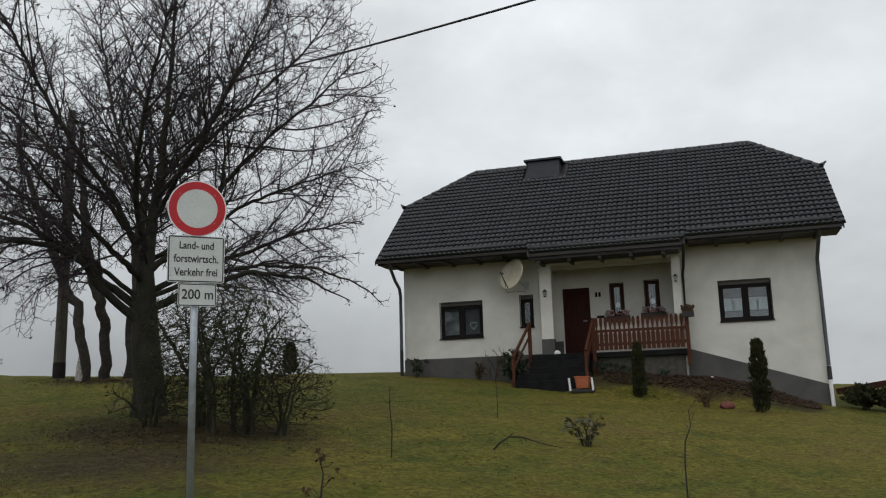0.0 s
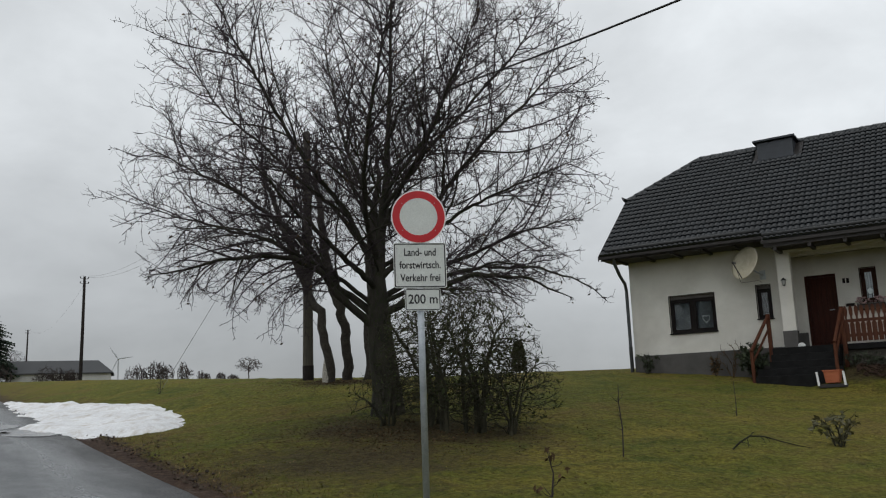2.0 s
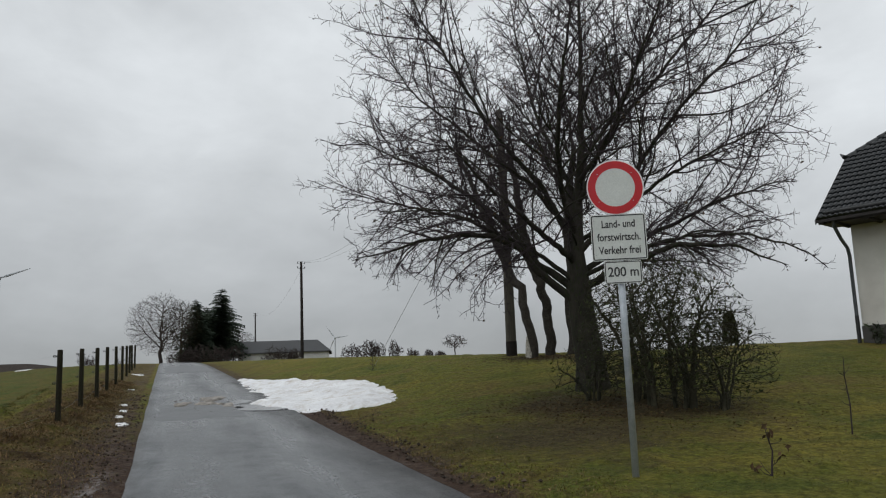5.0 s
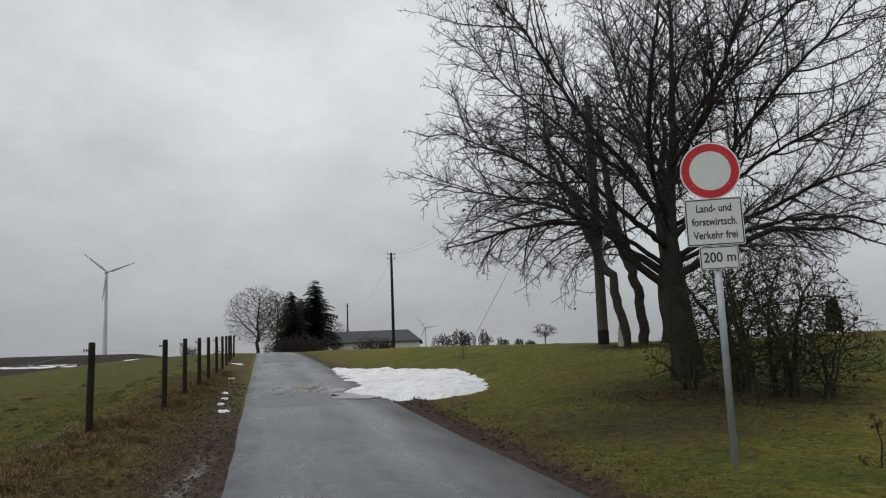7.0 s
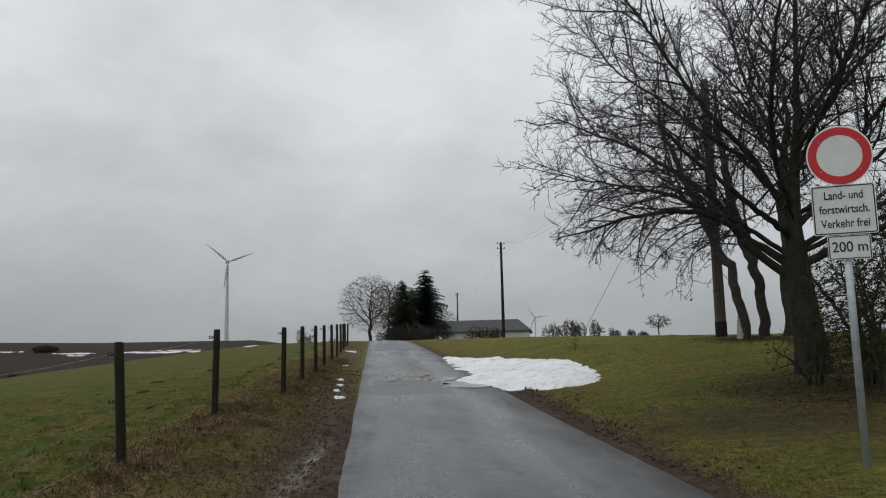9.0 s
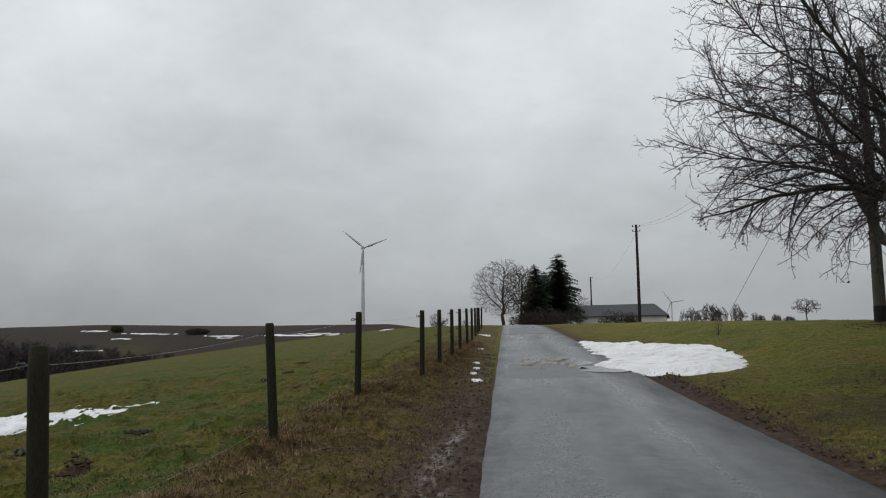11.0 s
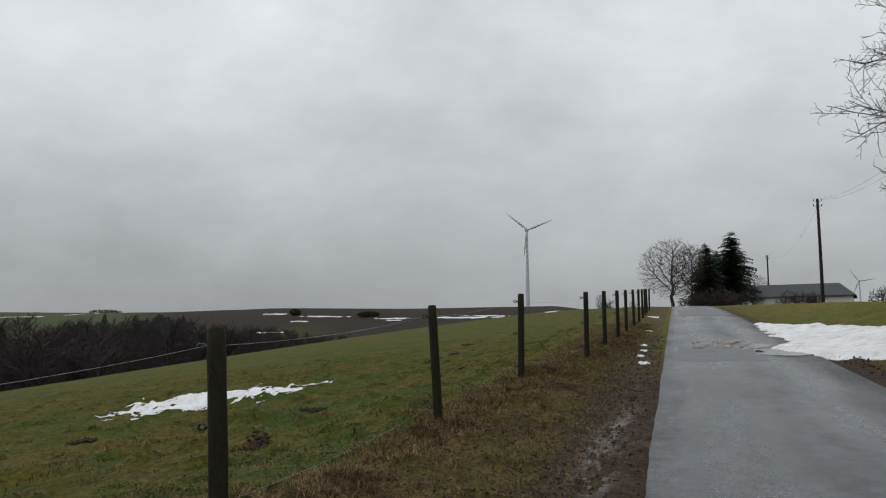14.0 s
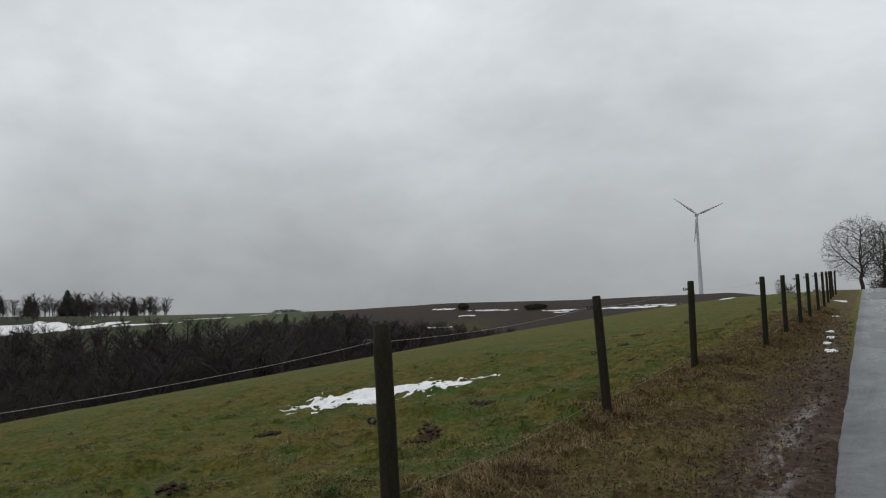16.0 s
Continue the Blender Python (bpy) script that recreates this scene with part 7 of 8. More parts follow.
spruce(*bearing(61.0, 122), 10.6, 6.4, 1, "tall dark green spruce beside the farm barn")
spruce(*bearing(62.55, 119), 8.9, 5.4, 2, "dark green spruce beside the farm lane")
spruce(*bearing(61.9, 126), 8.4, 5.4, 3, "dark green spruce behind the hedge")
bare_tree(*bearing(64.75, 112), 8.9, 8.4, 71, "spreading bare tree at the lane's end", n=3400, trunk=0.22, tip=0.010, clear=0.13)
bare_tree(*bearing(63.5, 118), 8.6, 6.0, 72, "bare olive-brown tree beside the spruces", n=2400, trunk=0.18, tip=0.011, clear=0.15, mat="far_olive")
bare_tree(*bearing(59.7, 128), 5.0, 4.6, 73, "small bare tree behind the barn", n=700, trunk=0.12, tip=0.012, clear=0.15)


def thicket(x, y, w, h, seed, label, name="bush", mat="far_bark", n=420, group="bushes on the crest"):
    rng = np.random.default_rng(seed)
    paths = []
    for k in range(5):
        a = k * 1.3
        paths.append((None, [(w * 0.2 * math.cos(a), w * 0.2 * math.sin(a), -0.6), (w * 0.3 * math.cos(a), w * 0.3 * math.sin(a), h * 0.4)]))
    b = []
    for k in range(4):
        tall = h * rng.uniform(0.55, 1.08)
        b.append(in_ball(int(n * 0.34), (w * rng.uniform(-0.34, 0.34), w * rng.uniform(-0.34, 0.34), tall * 0.42), (w * rng.uniform(0.2, 0.36), w * 0.3, tall * 0.58), seed * 7 + k))
    b = np.concatenate(b)
    b = b[b[:, 2] > -0.2]
    P, par = grow(paths, b, w, w * 0.055, w * 0.042, 50, seed, (0, 0, 0.05), 0.2)
    return plant(name, P, par, 0.021, Matrix.Translation(on_ground(x, y)), dict(label=label, category="bush", group=group), mat, mat, 5, 0.8, w * 0.07, seed, 0.0, 0.03, "stem")[0]


for i, (az, r, w, h) in enumerate(((60.2, 112, 4.4, 2.6), (61.2, 111, 4.2, 2.5), (62.1, 110, 4.0, 2.4), (62.9, 110, 3.8, 2.2), (63.7, 110, 3.4, 1.9), (57.6, 113, 3.6, 2.1), (56.9, 113, 3.4, 2.4), (56.3, 112, 2.6, 1.7))):
    thicket(*bearing(az, r), w, h, 80 + i, "dense dark brown hedge bush by the farm", "hedge_bush", n=560, group="farm hedge")
for i, (az, r, w, h) in enumerate(((52.4, 104, 2.2, 2.2), (51.5, 104, 2.8, 2.3), (50.6, 103, 2.4, 2.5), (49.7, 104, 2.2, 2.2), (48.45, 104, 1.6, 1.3), (47.3, 105, 1.4, 1.1), (46.6, 105, 1.6, 0.8))):
    thicket(*bearing(az, r), w, h, 90 + i, "bare grey-brown bush on the lawn's far crest")
bare_tree(*bearing(45.6, 104), 2.7, 3.2, 97, "small bare spreading tree on the far crest", n=260, trunk=0.07, tip=0.014, clear=0.35)


def barn():
    bx, by = bearing(56.85, 124)
    ang = 56.85 - 4
    m = Matrix.Translation((bx, by, float(height(bx, by)) - 0.6)) @ Matrix.Rotation(radians(ang), 4, "Z")
    bn = thing("barn", m, label="long low pale barn with a grey gabled roof", category="barn")
    hw, d, eave, ridge = 6.1, 3.6, 2.15, 3.85
    part("wall", box(-hw, hw, -d, d, -1.0, eave), "barn_wall", bn)
    for s in (-1, 1):
        bm = bmesh.new()
        pts = [(-hw - 0.4, -s * (d + 0.4), eave - 0.12), (hw + 0.4, -s * (d + 0.4), eave - 0.12), (hw - 1.6, 0, ridge), (-hw - 0.4, 0, ridge)]
        up = [bm.verts.new(p) for p in pts]
        lo = [bm.verts.new((x, y, z - 0.14)) for x, y, z in pts]
        bm.faces.new(up)
        bm.faces.new(lo[::-1])
        for i in range(4):
            bm.faces.new([up[i], lo[i], lo[(i + 1) % 4], up[(i + 1) % 4]])
        part("roof", bm, "barn_roof", bn)
    bm = bmesh.new()
    bm.faces.new([bm.verts.new(p) for p in ((hw + 0.4, -d - 0.4, eave - 0.115), (hw + 0.4, d + 0.4, eave - 0.115), (hw - 1.6, 0, ridge + 0.003))])
    bmesh.ops.solidify(bm, geom=list(bm.faces), thickness=0.1)
    part("hip_roof", bm, "barn_roof", bn)
    part("gable_wall", box(-hw, -hw + 0.2, -d * 0.5, d * 0.5, eave, eave + 0.8), "barn_wall", bn)


barn()


# ---- wind turbines ----
def turbine(x, y, hub, blade, first, face, label):
    z = float(height(x, y))
    tb = thing("wind_turbine", Matrix.Translation((x, y, 0)) @ Matrix.Rotation(radians(face), 4, "Z"), label=label, category="wind turbine", group="wind turbines")
    t = Tubes()
    t.add([(0, 0, z - 8), (0, 0, z + 2), (0, 0, (z + hub) / 2), (0, 0, hub - 1.4)], [blade * 0.095, blade * 0.09, blade * 0.062, blade * 0.036], 20)
    t.make("tower", "turbine", tb)
    n = Tubes()
    k = blade / 24
    n.add([(0, -3.4 * k, hub), (0, -3.0 * k, hub), (0, -1.5 * k, hub), (0, 1.2 * k, hub), (0, 3.2 * k, hub), (0, 3.6 * k, hub)], [0.2 * k, 0.9 * k, 1.5 * k, 1.7 * k, 1.0 * k, 0.1 * k], 16)
    n.make("nacelle", "turbine", tb)
    for b in range(3):
        a = radians(first + 120 * b)
        d = Vector((math.sin(a), 0, math.cos(a)))
        w = Vector((math.cos(a), 0, -math.sin(a)))
        bm = bmesh.new()
        rows = []
        for f, c, th in ((0.02, 0.035, 0.035), (0.10, 0.05, 0.03), (0.22, 0.085, 0.022), (0.5, 0.058, 0.014), (0.8, 0.036, 0.009), (1.0, 0.012, 0.004)):
            cen = Vector((0, -2.6 * k, hub)) + d * blade * f
            ring = [cen + w * blade * c * 0.65 * q + Vector((0, 1, 0)) * blade * th * p for q, p in ((-0.7, 0), (-0.3, 0.6), (0.3, 0.6), (0.9, 0), (0.3, -0.6), (-0.3, -0.6))]
            rows.append([bm.verts.new(v) for v in ring])
        for p, q in zip(rows, rows[1:]):
            for i in range(6):
                bm.faces.new([p[i], p[(i + 1) % 6], q[(i + 1) % 6], q[i]])
        bm.faces.new(rows[0])
        bm.faces.new(rows[-1][::-1])
        part("blade", bm, "turbine", tb, "", True)


turbine(-735.2, 209.8, 105.6, 24.5, -52, 84, "tall pale grey three-bladed wind turbine on the far hill")
turbine(*bearing(53.6, 1440), 97.3, 24.0, -36, 40, "distant pale wind turbine beyond the farm barn")


# ---- the wooded valley and the hills ----
def stock(kind, seed):
    """A small tree for the far woods, as bare points and faces."""
    rng = np.random.default_rng(seed)
    if kind == "bare":
        t = Tubes()
        h = 1.0
        t.add([(0, 0, -0.15), (0, 0, 0.35), (0.02, 0, 0.7), (0, 0.02, 0.95)], [0.020, 0.016, 0.010, 0.003], 4)
        for k in range(24):
            s = rng.uniform(0.22, 0.85)
            a = rng.random() * 6.28
            L = (0.42 - 0.30 * abs(s - 0.45)) * rng.uniform(0.6, 1.1)
            d = np.array([math.cos(a), math.sin(a), rng.uniform(0.6, 1.5)])
            d /= np.linalg.norm(d)
            p = np.array([0, 0, s])
            q = p + d * L
            t.add([p, (p + q) / 2 + rng.normal(0, 0.015, 3), q], [0.008, 0.006, 0.003], 3)
            for _ in range(13):
                f = rng.uniform(0.25, 1.0)
                e = p + (q - p) * f
                w = d + rng.normal(0, 0.65, 3)
                w *= rng.uniform(0.06, 0.17) / np.linalg.norm(w)
                u = rng.normal(0, 1, 3)
                u *= 0.0042 / np.linalg.norm(u)
                t.v.append(np.stack([e - u, e + u, e + w + u * 0.5, e + w - u * 0.5]))
                t.f.append(np.arange(4)[None] + t.n)
                t.n += 4
        return np.concatenate(t.v), np.concatenate(t.f)
    verts, faces, n = [], [], 0
    z = 0.06
    while z < 0.97:
        reach = 0.26 * (1 - z) ** 0.7 + 0.01
        for a in np.arange(rng.random(), rng.random() + 6.28, 6.28 / 12):
            L = reach * rng.uniform(0.7, 1.2)
            d, s = np.array([math.cos(a), math.sin(a), 0]), np.array([-math.sin(a), math.cos(a), 0])
            c = np.array([0, 0, z])
            e = c + d * L + np.array([0, 0, -0.35 * L])
            verts += [c + np.array([0, 0, 0.02]), e + s * L * 0.35, e - s * L * 0.35, e + np.array([0, 0, -0.02])]
            faces += [(n, n + 1, n + 3, n + 2)]
            n += 4
        z += 0.035
    return np.array(verts), np.array(faces)


def forest(name, kinds, spots, sizes, mat, label, seed, edge=None):
    """A far wood, in one mesh."""
    rng = np.random.default_rng(seed)
    V, F, n = [], [], 0
    for (x, y), s in zip(spots, sizes):
        v, f = kinds[rng.integers(len(kinds))]
        a = rng.random() * 6.28
        if edge:
            far = math.hypot(x, y)
            line_z = 1.65 + far * math.tan(radians(float(np.interp(math.degrees(math.atan2(-x, y)), *edge)) + rng.uniform(-0.9, 0.12)))
            s = min(s, line_z - float(height(x, y)))
            if s < 3:
                continue
        c, sn = math.cos(a), math.sin(a)
        wide = s * rng.uniform(0.85, 1.25)
        z = float(height(x, y))
        V.append(np.stack([(v[:, 0] * c - v[:, 1] * sn) * wide + x, (v[:, 0] * sn + v[:, 1] * c) * wide + y, v[:, 2] * s + z - 0.3], -1))
        F.append(f + n)
        n += len(v)
    ob = link_mesh(name, np.concatenate(V), np.concatenate(F), mat)
    return tagged(ob, label, "forest", kind="stuff")


BARE = [stock("bare", s) for s in range(4)]
FIR = [stock("fir", s) for s in range(3)]


def scatter(n, az, r, seed):
    rng = np.random.default_rng(seed)
    a = rng.uniform(*az, n)
    d = np.sqrt(rng.uniform(r[0] ** 2, r[1] ** 2, n))
    return [bearing(p, q) for p, q in zip(a, d)]


rng = np.random.default_rng(8)
EDGE = ([86, 88, 92, 96.5, 107, 112, 120, 130], [0.9, 1.0, 1.4, 1.75, 2.1, 2.05, 2.0, 2.0])
FIR_EDGE = ([96, 98, 108, 112], [2.0, 2.3, 2.4, 2.2])
woods = scatter(430, (92, 128), (170, 330), 1) + scatter(190, (94, 128), (300, 400), 2)
forest("woodland", BARE, woods, rng.uniform(12, 19, len(woods)), "wood_bark", "brown leafless wood filling the valley", 1, EDGE)
woods = scatter(150, (99, 122), (180, 290), 3)
forest("woodland", BARE, woods, rng.uniform(11, 15, len(woods)), "wood_olive", "olive-tinged leafless wood in the valley", 2, EDGE)
woods = scatter(62, (96.5, 111), (320, 372), 4) + scatter(46, (96.2, 100), (318, 350), 14)
forest("fir_wood", FIR, woods, rng.uniform(5, 13, len(woods)), "spruce", "row of dark firs above the leafless wood", 3, FIR_EDGE)
woods = scatter(170, (86.5, 95), (205, 275), 5)
forest("woodland", BARE, woods, rng.uniform(4.5, 8, len(woods)), "wood_bark", "brown bushes along the valley's head", 4, EDGE)
woods = scatter(190, (109.0, 127), (530, 590), 6)
forest("woodland", BARE, woods, rng.uniform(7, 15, len(woods)), "far_bark", "row of bare trees along the snowy hilltop", 5)
woods = scatter(90, (109.5, 127), (478, 515), 12)
forest("woodland", BARE, woods, rng.uniform(3.5, 6.5, len(woods)), "far_bark", "low brown thicket below the hilltop trees", 8)
woods = scatter(14, (111, 124), (560, 620), 7)
forest("fir_wood", FIR, woods, rng.uniform(12, 19, len(woods)), "spruce", "a few dark firs on the snowy hilltop", 6)
woods = scatter(20, (66.2, 69.5), (300, 330), 9)
forest("woodland", BARE, woods, rng.uniform(3, 6, len(woods)), "far_bark", "low dark wood on the horizon beyond the fence", 7)
def field_bush(x, y, w, h, seed):
    fb = thing("field_bush", Matrix.Translation(on_ground(x, y)), label="dark round bush on the ploughed hill", category="bush", group="field bushes")
    t = Tubes()
    t.add([(0, 0, -0.5), (0, 0, h * 0.6)], [0.15, 0.05], 6)
    t.make("stem", "far_bark", fb)
    p = in_ball(900, (0, 0, h * 0.42), (w / 2, w / 2, h * 0.58), seed)
    leaf_cards("foliage", p[p[:, 2] > -0.2], 0.36, "far_olive", fb, seed)


for i, (az, r, w, h) in enumerate(((89.7, 318, 4.2, 2.2), (84.85, 294, 8.0, 1.8), (101.5, 505, 18, 2.2))):
    field_bush(*bearing(az, r), w, h, 120 + i)

# ---- snow left from the winter ----
HEAP = [(36.0, 3.25), (31.0, 3.02), (27.0, 2.98), (24.0, 3.1), (23.0, 2.95), (22.2, 2.35), (21.0, 2.4), (19.8, 3.1), (18.5, 3.85), (18.0, 4.3), (18.2, 4.8), (19.0, 5.25), (20.8, 5.5), (23.4, 5.75), (24.6, 5.45), (28.0, 4.7)]
snow_patch("melting heap of old snow beside the lane", [(26.5, 4.1, 9.5, 2.2, 0)], 0.24, 0.13, 3, 0.06, 0.98, outline=HEAP)
THIN = [(15.4, -10.9), (14.9, -9.5), (15.1, -8.8), (15.6, -8.0), (17.1, -7.9), (18.5, -8.2), (18.4, -9.2), (18.7, -10.3), (17.6, -11.3)]
snow_patch("thin broken snow patch on the meadow", [(16.8, -9.6, 2.6, 2.6, 0)], 1.0, 0.02, 7, 0.045, 1.3, outline=THIN)
for i, (a, b, ra, rb) in enumerate(((18.3, -0.48, 0.28, 0.13), (20.2, -0.62, 0.28, 0.08), (21.7, -0.60, 0.28, 0.09), (23.6, -0.68, 0.3, 0.08), (30.5, -0.75, 0.4, 0.10), (44.0, -0.9, 0.8, 0.25))):
    snow_patch("small grey remnant of snow on the verge", [(a, b, ra, rb, 0)], 0.8, 0.012, 20 + i, 0.04)


M["slush"] = material("dirty_slush", (0.070, 0.056, 0.044), (0.36, 0.33, 0.29), 7, 0.6, 0.6, 40)
heap = snow_patch("dirty heap of slush and grit on the lane", [(22.2, 1.30, 1.0, 0.30, -14), (23.6, 1.45, 1.2, 0.20, 10), (21.6, 1.75, 0.6, 0.12, 20)], 1.7, 0.07, 9, 0.03, 0.30, "slush_heap")
heap.data.materials.clear()
heap.data.materials.append(M["slush"])


def far_snow(az0, az1, r0, r1, seed, label):
    """A long thin snow strip on a far hill."""
    az, r = (az0 + az1) / 2, (r0 + r1) / 2
    x, y = bearing(az, r)
    a, b = ab(x, y)
    half = r * radians(az1 - az0) / 2
    turn = 90 - (az - 64.46)
    snow_patch(label, [(a, b, half, (r1 - r0) / 2, turn)], 0.95, 0.06, seed, max(0.3, half / 44))


def snow_strip(az0, r0, az1, r1, wide, seed, label):
    """A thin snow strip between two places on a far hill."""
    p, q = bearing(az0, r0), bearing(az1, r1)
    (pa, pb), (qa, qb) = ab(*p), ab(*q)
    half = math.hypot(qa - pa, qb - pb) / 2
    turn = math.degrees(math.atan2(qb - pb, qa - pa))
    snow_patch(label, [((pa + qa) / 2, (pb + qb) / 2, half, wide * 0.7, turn)], 0.8, 0.05, seed, max(0.3, half / 44))


FIELD = "white snow strip left on the ploughed hill"
snow_strip(91.6, 339.5, 90.3, 324.4, 2.0, 31, FIELD)
snow_strip(89.5, 312, 86.2, 298, 2.0, 32, FIELD)
snow_strip(90, 299.6, 88.9, 293.4, 1.4, 40, FIELD)
snow_strip(92.7, 299.5, 90.7, 281, 0.9, 41, FIELD)
snow_strip(84.3, 286, 82.1, 276.5, 2.2, 33, FIELD)
snow_strip(83.8, 278, 82.8, 273, 1.5, 42, FIELD)
snow_strip(80.4, 271, 75.4, 247, 2.6, 34, FIELD)
snow_strip(78.5, 267, 75.8, 254, 1.4, 43, FIELD)
far_snow(72.2, 73.0, 100, 108, 35, "small snow patch on the meadow's crest")
snow_strip(108, 462, 101, 462, 2.0, 36, "thin snow strip on the green hill")
far_snow(112.5, 126, 440, 474, 37, "wide snow field on the far hillside")
snow_strip(113.5, 452, 108.6, 450, 4, 39, "thin snow strip beside the wide snow field")


# ---- beyond the house ----
def side_fence():
    sf = thing("side_fence", label="dark red timber rail on short posts beside the house", category="fence")
    z0, z1 = 1.72, 1.93
    part("beam", box(0, 2.6, -0.06, 0.06, -0.16, 0.0, 0.01, m=Matrix.Translation((3.05, 25.9, z0 + 0.02)) @ Matrix.Rotation(-math.atan2(0.17, 1.15), 4, "Y")), "door_wood", sf)
    for x in (3.6, 4.3, 5.0):
        part("post", box(x - 0.05, x + 0.05, 25.85, 25.95, 0.6, z0 - 0.15 + (x - 3.05) * 0.148, 0.006), "fascia", sf)


side_fence()
for i in range(4):
    shrub("hedge", 3.55 + 0.6 * i, 24.75 - 0.2 * i, 7, 0.55, 0.62, 200, 140 + i, dict(label="low clipped dark hedge beside the house", category="hedge", group="side hedge"), tip=0.005, stride=0.07, kill=0.10, trunk_r=0.012, leaves=2600, leaf_mat="cypress", leaf_size=0.05)


# ---- grass, litter and grit ----
def blades(name, n, place, size, wide, mat, label, seed, lean=0.5, clump=0):
    """Grass blades: place(rng, n) gives a and b along and across the lane."""
    rng = np.random.default_rng(seed)
    a, b = place(rng, n)
    if clump:
        k = rng.integers(0, max(1, n // clump), n)
        a, b = a[k] + rng.normal(0, 0.08, n), b[k] + rng.normal(0, 0.08, n)
    x, y = xy(a, b)
    z = height(x, y) + relief(x, y) - 0.012
    h = size * rng.uniform(0.5, 1.3, n)
    ang = rng.random(n) * 2 * math.pi
    tilt = np.sqrt(rng.random(n)) * lean
    d = np.stack([np.cos(ang), np.sin(ang), 0 * ang], -1)
    s = np.stack([-np.sin(ang), np.cos(ang), 0 * ang], -1)
    base = np.stack([x, y, z], -1)
    w = (wide * rng.uniform(0.7, 1.3, n))[:, None]
    hh = h[:, None]
    tl = tilt[:, None]
    upv = np.array([0, 0, 1.0])
    mid = base + d * hh * 0.40 * tl + upv * hh * 0.6 * (1 - 0.25 * tl)
    tip = base + d * hh * 1.1 * tl + upv * hh * (1 - 0.47 * tl)
    v = np.stack([base - s * w, base + s * w, mid + s * w * 0.75, mid - s * w * 0.75, tip], 1).reshape(-1, 3)
    k = np.arange(n)[:, None] * 5
    quads = (k + np.array([[0, 1, 2, 3]])).tolist()
    tris = (k + np.array([[3, 2, 4]])).tolist()
    ob = link_mesh(name, v, quads + tris, mat)
    return tagged(ob, label, "grass", kind="stuff")


def lawn_place(rng, n):
    r = 5 + 24 * rng.random(n) ** 1.3
    az = rng.uniform(-16, 62, n)
    x, y = -0.2 - r * np.sin(np.radians(az)), 0.45 + r * np.cos(np.radians(az))
    a, b = ab(x, y)
    return a, np.where(b < 3.5, 3.5 + (3.5 - b) * 0.5, b)


def meadow_place(rng, n):
    r = 4.5 + 30 * rng.random(n) ** 1.35
    az = rng.uniform(66, 126, n)
    x, y = -0.2 - r * np.sin(np.radians(az)), 0.45 + r * np.cos(np.radians(az))
    a, b = ab(x, y)
    return a, np.where(b > -2.6, -2.6 - (b + 2.6) * 0.7, b)


def bank_place(rng, n):
    a = 3 + 32 * rng.random(n) ** 1.5
    off = np.interp(a, [0, 5.3, 9.8, 13.8, 17.95, 24, 60], [-2.66, -2.66, -2.5, -2.2, -1.6, -1.4, -1.35])
    return a, off + rng.normal(0.06, 0.24, n)


def verge_place(rng, n):
    return 3 + 30 * rng.random(n) ** 1.4, np.minimum(rng.uniform(-2.6, -0.5, n) + rng.normal(0, 0.2, n), -0.16)


def edge_place(rng, n):
    return 3 + 24 * rng.random(n), 3.5 + np.abs(rng.normal(0, 0.5, n))


def clear_of_snow(place):
    def inner(rng, n):
        a, b = place(rng, n)
        hit = ((a - 23) / 8.5) ** 2 + ((b - 4.2) / 1.7) ** 2 < 1
        hit |= ((a - 16.8) / 2.3) ** 2 + ((b + 9.6) / 2.0) ** 2 < 1
        return np.where(hit, a - 14, a), b
    return inner


def litter(name, n, c, spread_xy, size, mat, label, seed):
    rng = np.random.default_rng(seed)
    if c is None:
        x, y = xy(*verge_place(rng, n))
    else:
        x, y = c[0] + rng.normal(0, spread_xy[0], n), c[1] + rng.normal(0, spread_xy[1], n)
    z = height(x, y) + relief(x, y) + 0.012
    ang = rng.random(n) * 6.28
    s = size * rng.uniform(0.5, 1.4, n)
    d = np.stack([np.cos(ang), np.sin(ang), rng.normal(0, 0.25, n)], -1) * s[:, None]
    w = np.stack([-np.sin(ang), np.cos(ang), rng.normal(0, 0.25, n)], -1) * s[:, None] * 0.6
    p = np.stack([x, y, z], -1)
    v = np.stack([p - d, p + w + [0, 0, 0.008], p + d, p - w + [0, 0, 0.008]], 1).reshape(-1, 3)
    f = np.arange(n * 4).reshape(-1, 4)
    ob = link_mesh(name, v, np.concatenate([f[:, :3], f[:, [0, 2, 3]]]), mat)
    return tagged(ob, label, "leaf litter", kind="stuff")


blades("lawn_grass", 80000, clear_of_snow(lawn_place), 0.04, 0.0045, "blade", "short yellow-green winter lawn grass", 1, 1.8)
blades("meadow_grass", 46000, clear_of_snow(meadow_place), 0.04, 0.0055, "meadow_blade", "short green winter meadow grass", 2, 1.95)
blades("meadow_grass", 42000, clear_of_snow(meadow_place), 0.075, 0.0055, "meadow_blade", "taller tufts of green meadow grass", 3, 1.8, 60)
blades("dead_grass", 38000, bank_place, 0.125, 0.0036, "dead_blade", "long pale dead grass along the fence", 4, 1.9, 30)
blades("meadow_grass", 12000, clear_of_snow(meadow_place), 0.065, 0.005, "dead_blade", "yellowed tufts among the meadow grass", 9, 1.9, 60)
litter("leaf_litter", 3000, None, None, 0.02, "dry_leaf", "dead brown leaves scattered on the verge", 8)
blades("verge_grass", 30000, verge_place, 0.065, 0.0042, "dead_blade", "flattened brown verge grass", 5, 1.9)
blades("verge_grass", 17000, verge_place, 0.05, 0.0045, "blade", "sparse green verge grass", 6, 1.6)
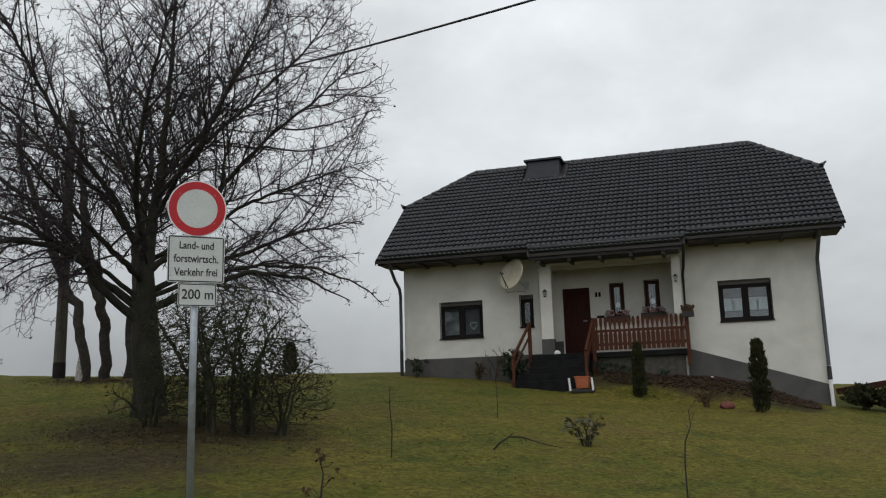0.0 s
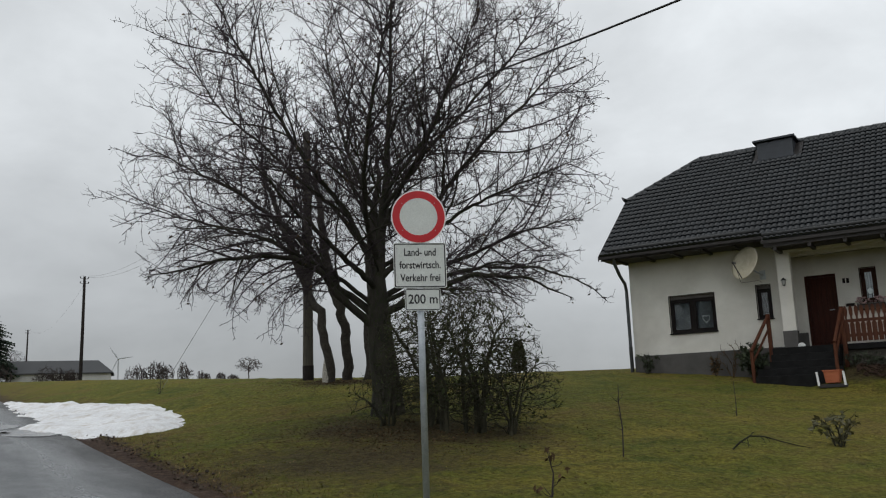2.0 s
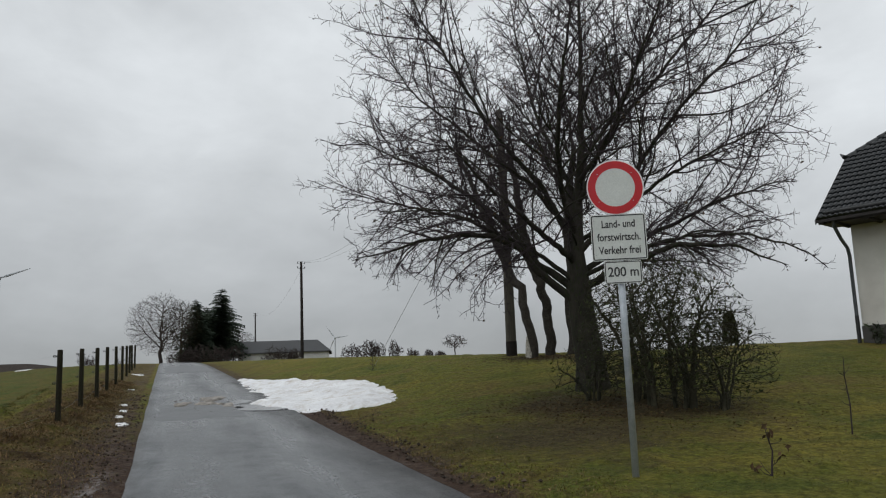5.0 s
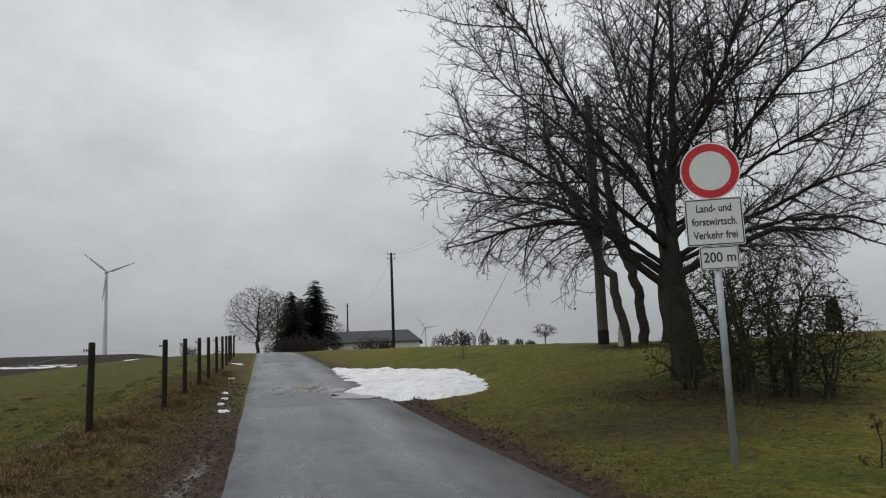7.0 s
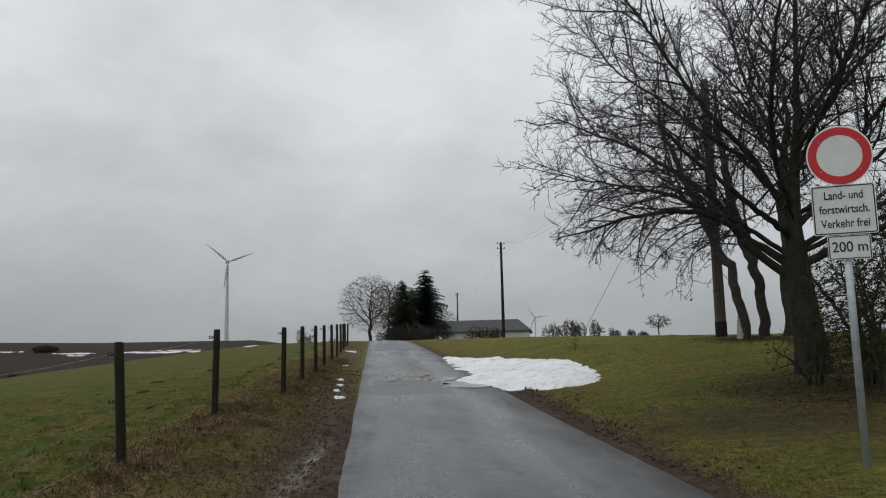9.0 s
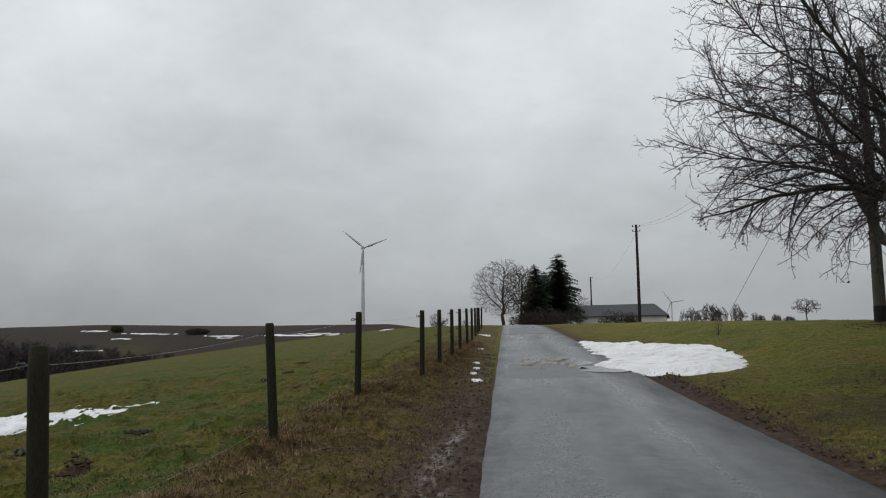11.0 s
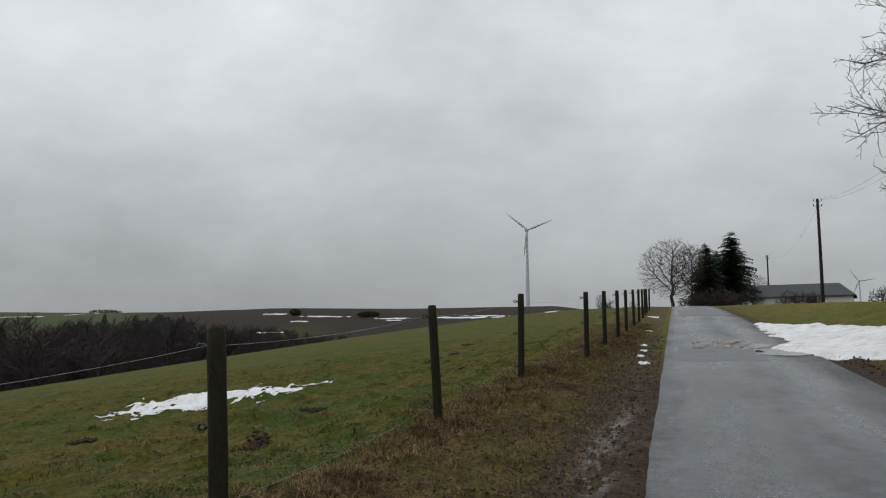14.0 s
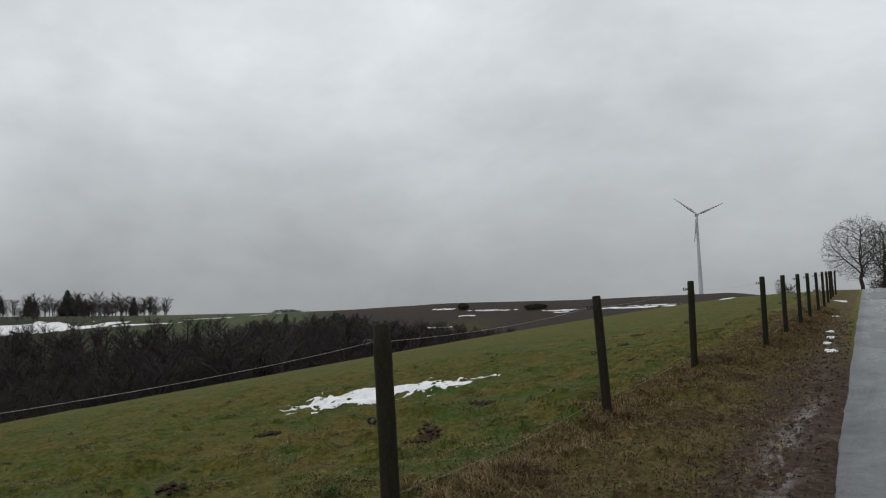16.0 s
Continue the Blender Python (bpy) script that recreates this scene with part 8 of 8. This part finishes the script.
blades("verge_grass", 9000, edge_place, 0.05, 0.0045, "dead_blade", "brown grass along the muddy lane edge", 7, 1.2)


litter("leaf_litter", 3600, (TREE[0] + 1.6, TREE[1] - 1.7), (1.5, 1.0), 0.020, "dry_leaf", "fallen brown leaves under the tree", 1)
litter("leaf_litter", 1500, (-15.2, 18.6), (1.0, 0.6), 0.026, "dry_leaf", "fallen brown leaves round the birches", 2)


def clods(name, n, place, size, mat, label, seed):
    rng = np.random.default_rng(seed)
    a, b = place(rng, n)
    x, y = xy(a, b)
    z = height(x, y) + relief(x, y)
    oct_v = np.array([(1, 0, 0), (0, 1, 0), (-1, 0, 0), (0, -1, 0), (0, 0, 0.8), (0, 0, -0.5)], float)
    oct_f = np.array([(0, 1, 4), (1, 2, 4), (2, 3, 4), (3, 0, 4), (1, 0, 5), (2, 1, 5), (3, 2, 5), (0, 3, 5)])
    s = size * rng.uniform(0.3, 1.4, n) ** 1.5
    v = oct_v[None] * s[:, None, None] * rng.uniform(0.6, 1.3, (n, 6, 3)) + np.stack([x, y, z + 0.02], -1)[:, None]
    f = oct_f[None] + (np.arange(n) * 6)[:, None, None]
    ob = link_mesh(name, v.reshape(-1, 3), f.reshape(-1, 3), mat)
    return tagged(ob, label, "debris", kind="stuff")


clods("mud_clods", 700, lambda r, n: (2 + 26 * r.random(n), 3.35 + np.abs(r.normal(0, 0.28, n))), 0.026, "grit", "clods of mud along the lane edge", 1)
clods("mud_clods", 900, lambda r, n: (2 + 26 * r.random(n), -0.16 - np.abs(r.normal(0, 0.45, n))), 0.020, "grit", "clods of mud on the verge", 2)
clods("road_debris", 700, lambda r, n: (22.6 + r.normal(0, 1.0, n), 1.35 + r.normal(0, 0.30, n)), 0.028, "grit", "dirty heap of grit and slush on the lane", 3)
clods("road_debris", 200, lambda r, n: (4 + 20 * r.random(n), r.uniform(0.1, 2.9, n)), 0.013, "grit", "scattered grit on the wet lane", 4)
clods("bed_soil", 2600, lambda r, n: ab(r.uniform(-3.0, 2.4, n), 23.6 + 1.5 * r.random(n)), 0.035, "soil", "clods of dark soil in the flower bed", 5)
clods("molehills", 420, lambda r, n: (lambda k, q: (np.array([7, 9.5, 13, 18, 24, 11.5, 30])[k] + r.normal(0, 0.10, n), np.array([-6.2, -4.6, -5.4, -4.2, -6.0, -8.5, -7])[k] + r.normal(0, 0.10, n)))(r.integers(0, 7, n), 0), 0.032, "soil", "small dark clods of earth on the meadow", 6)
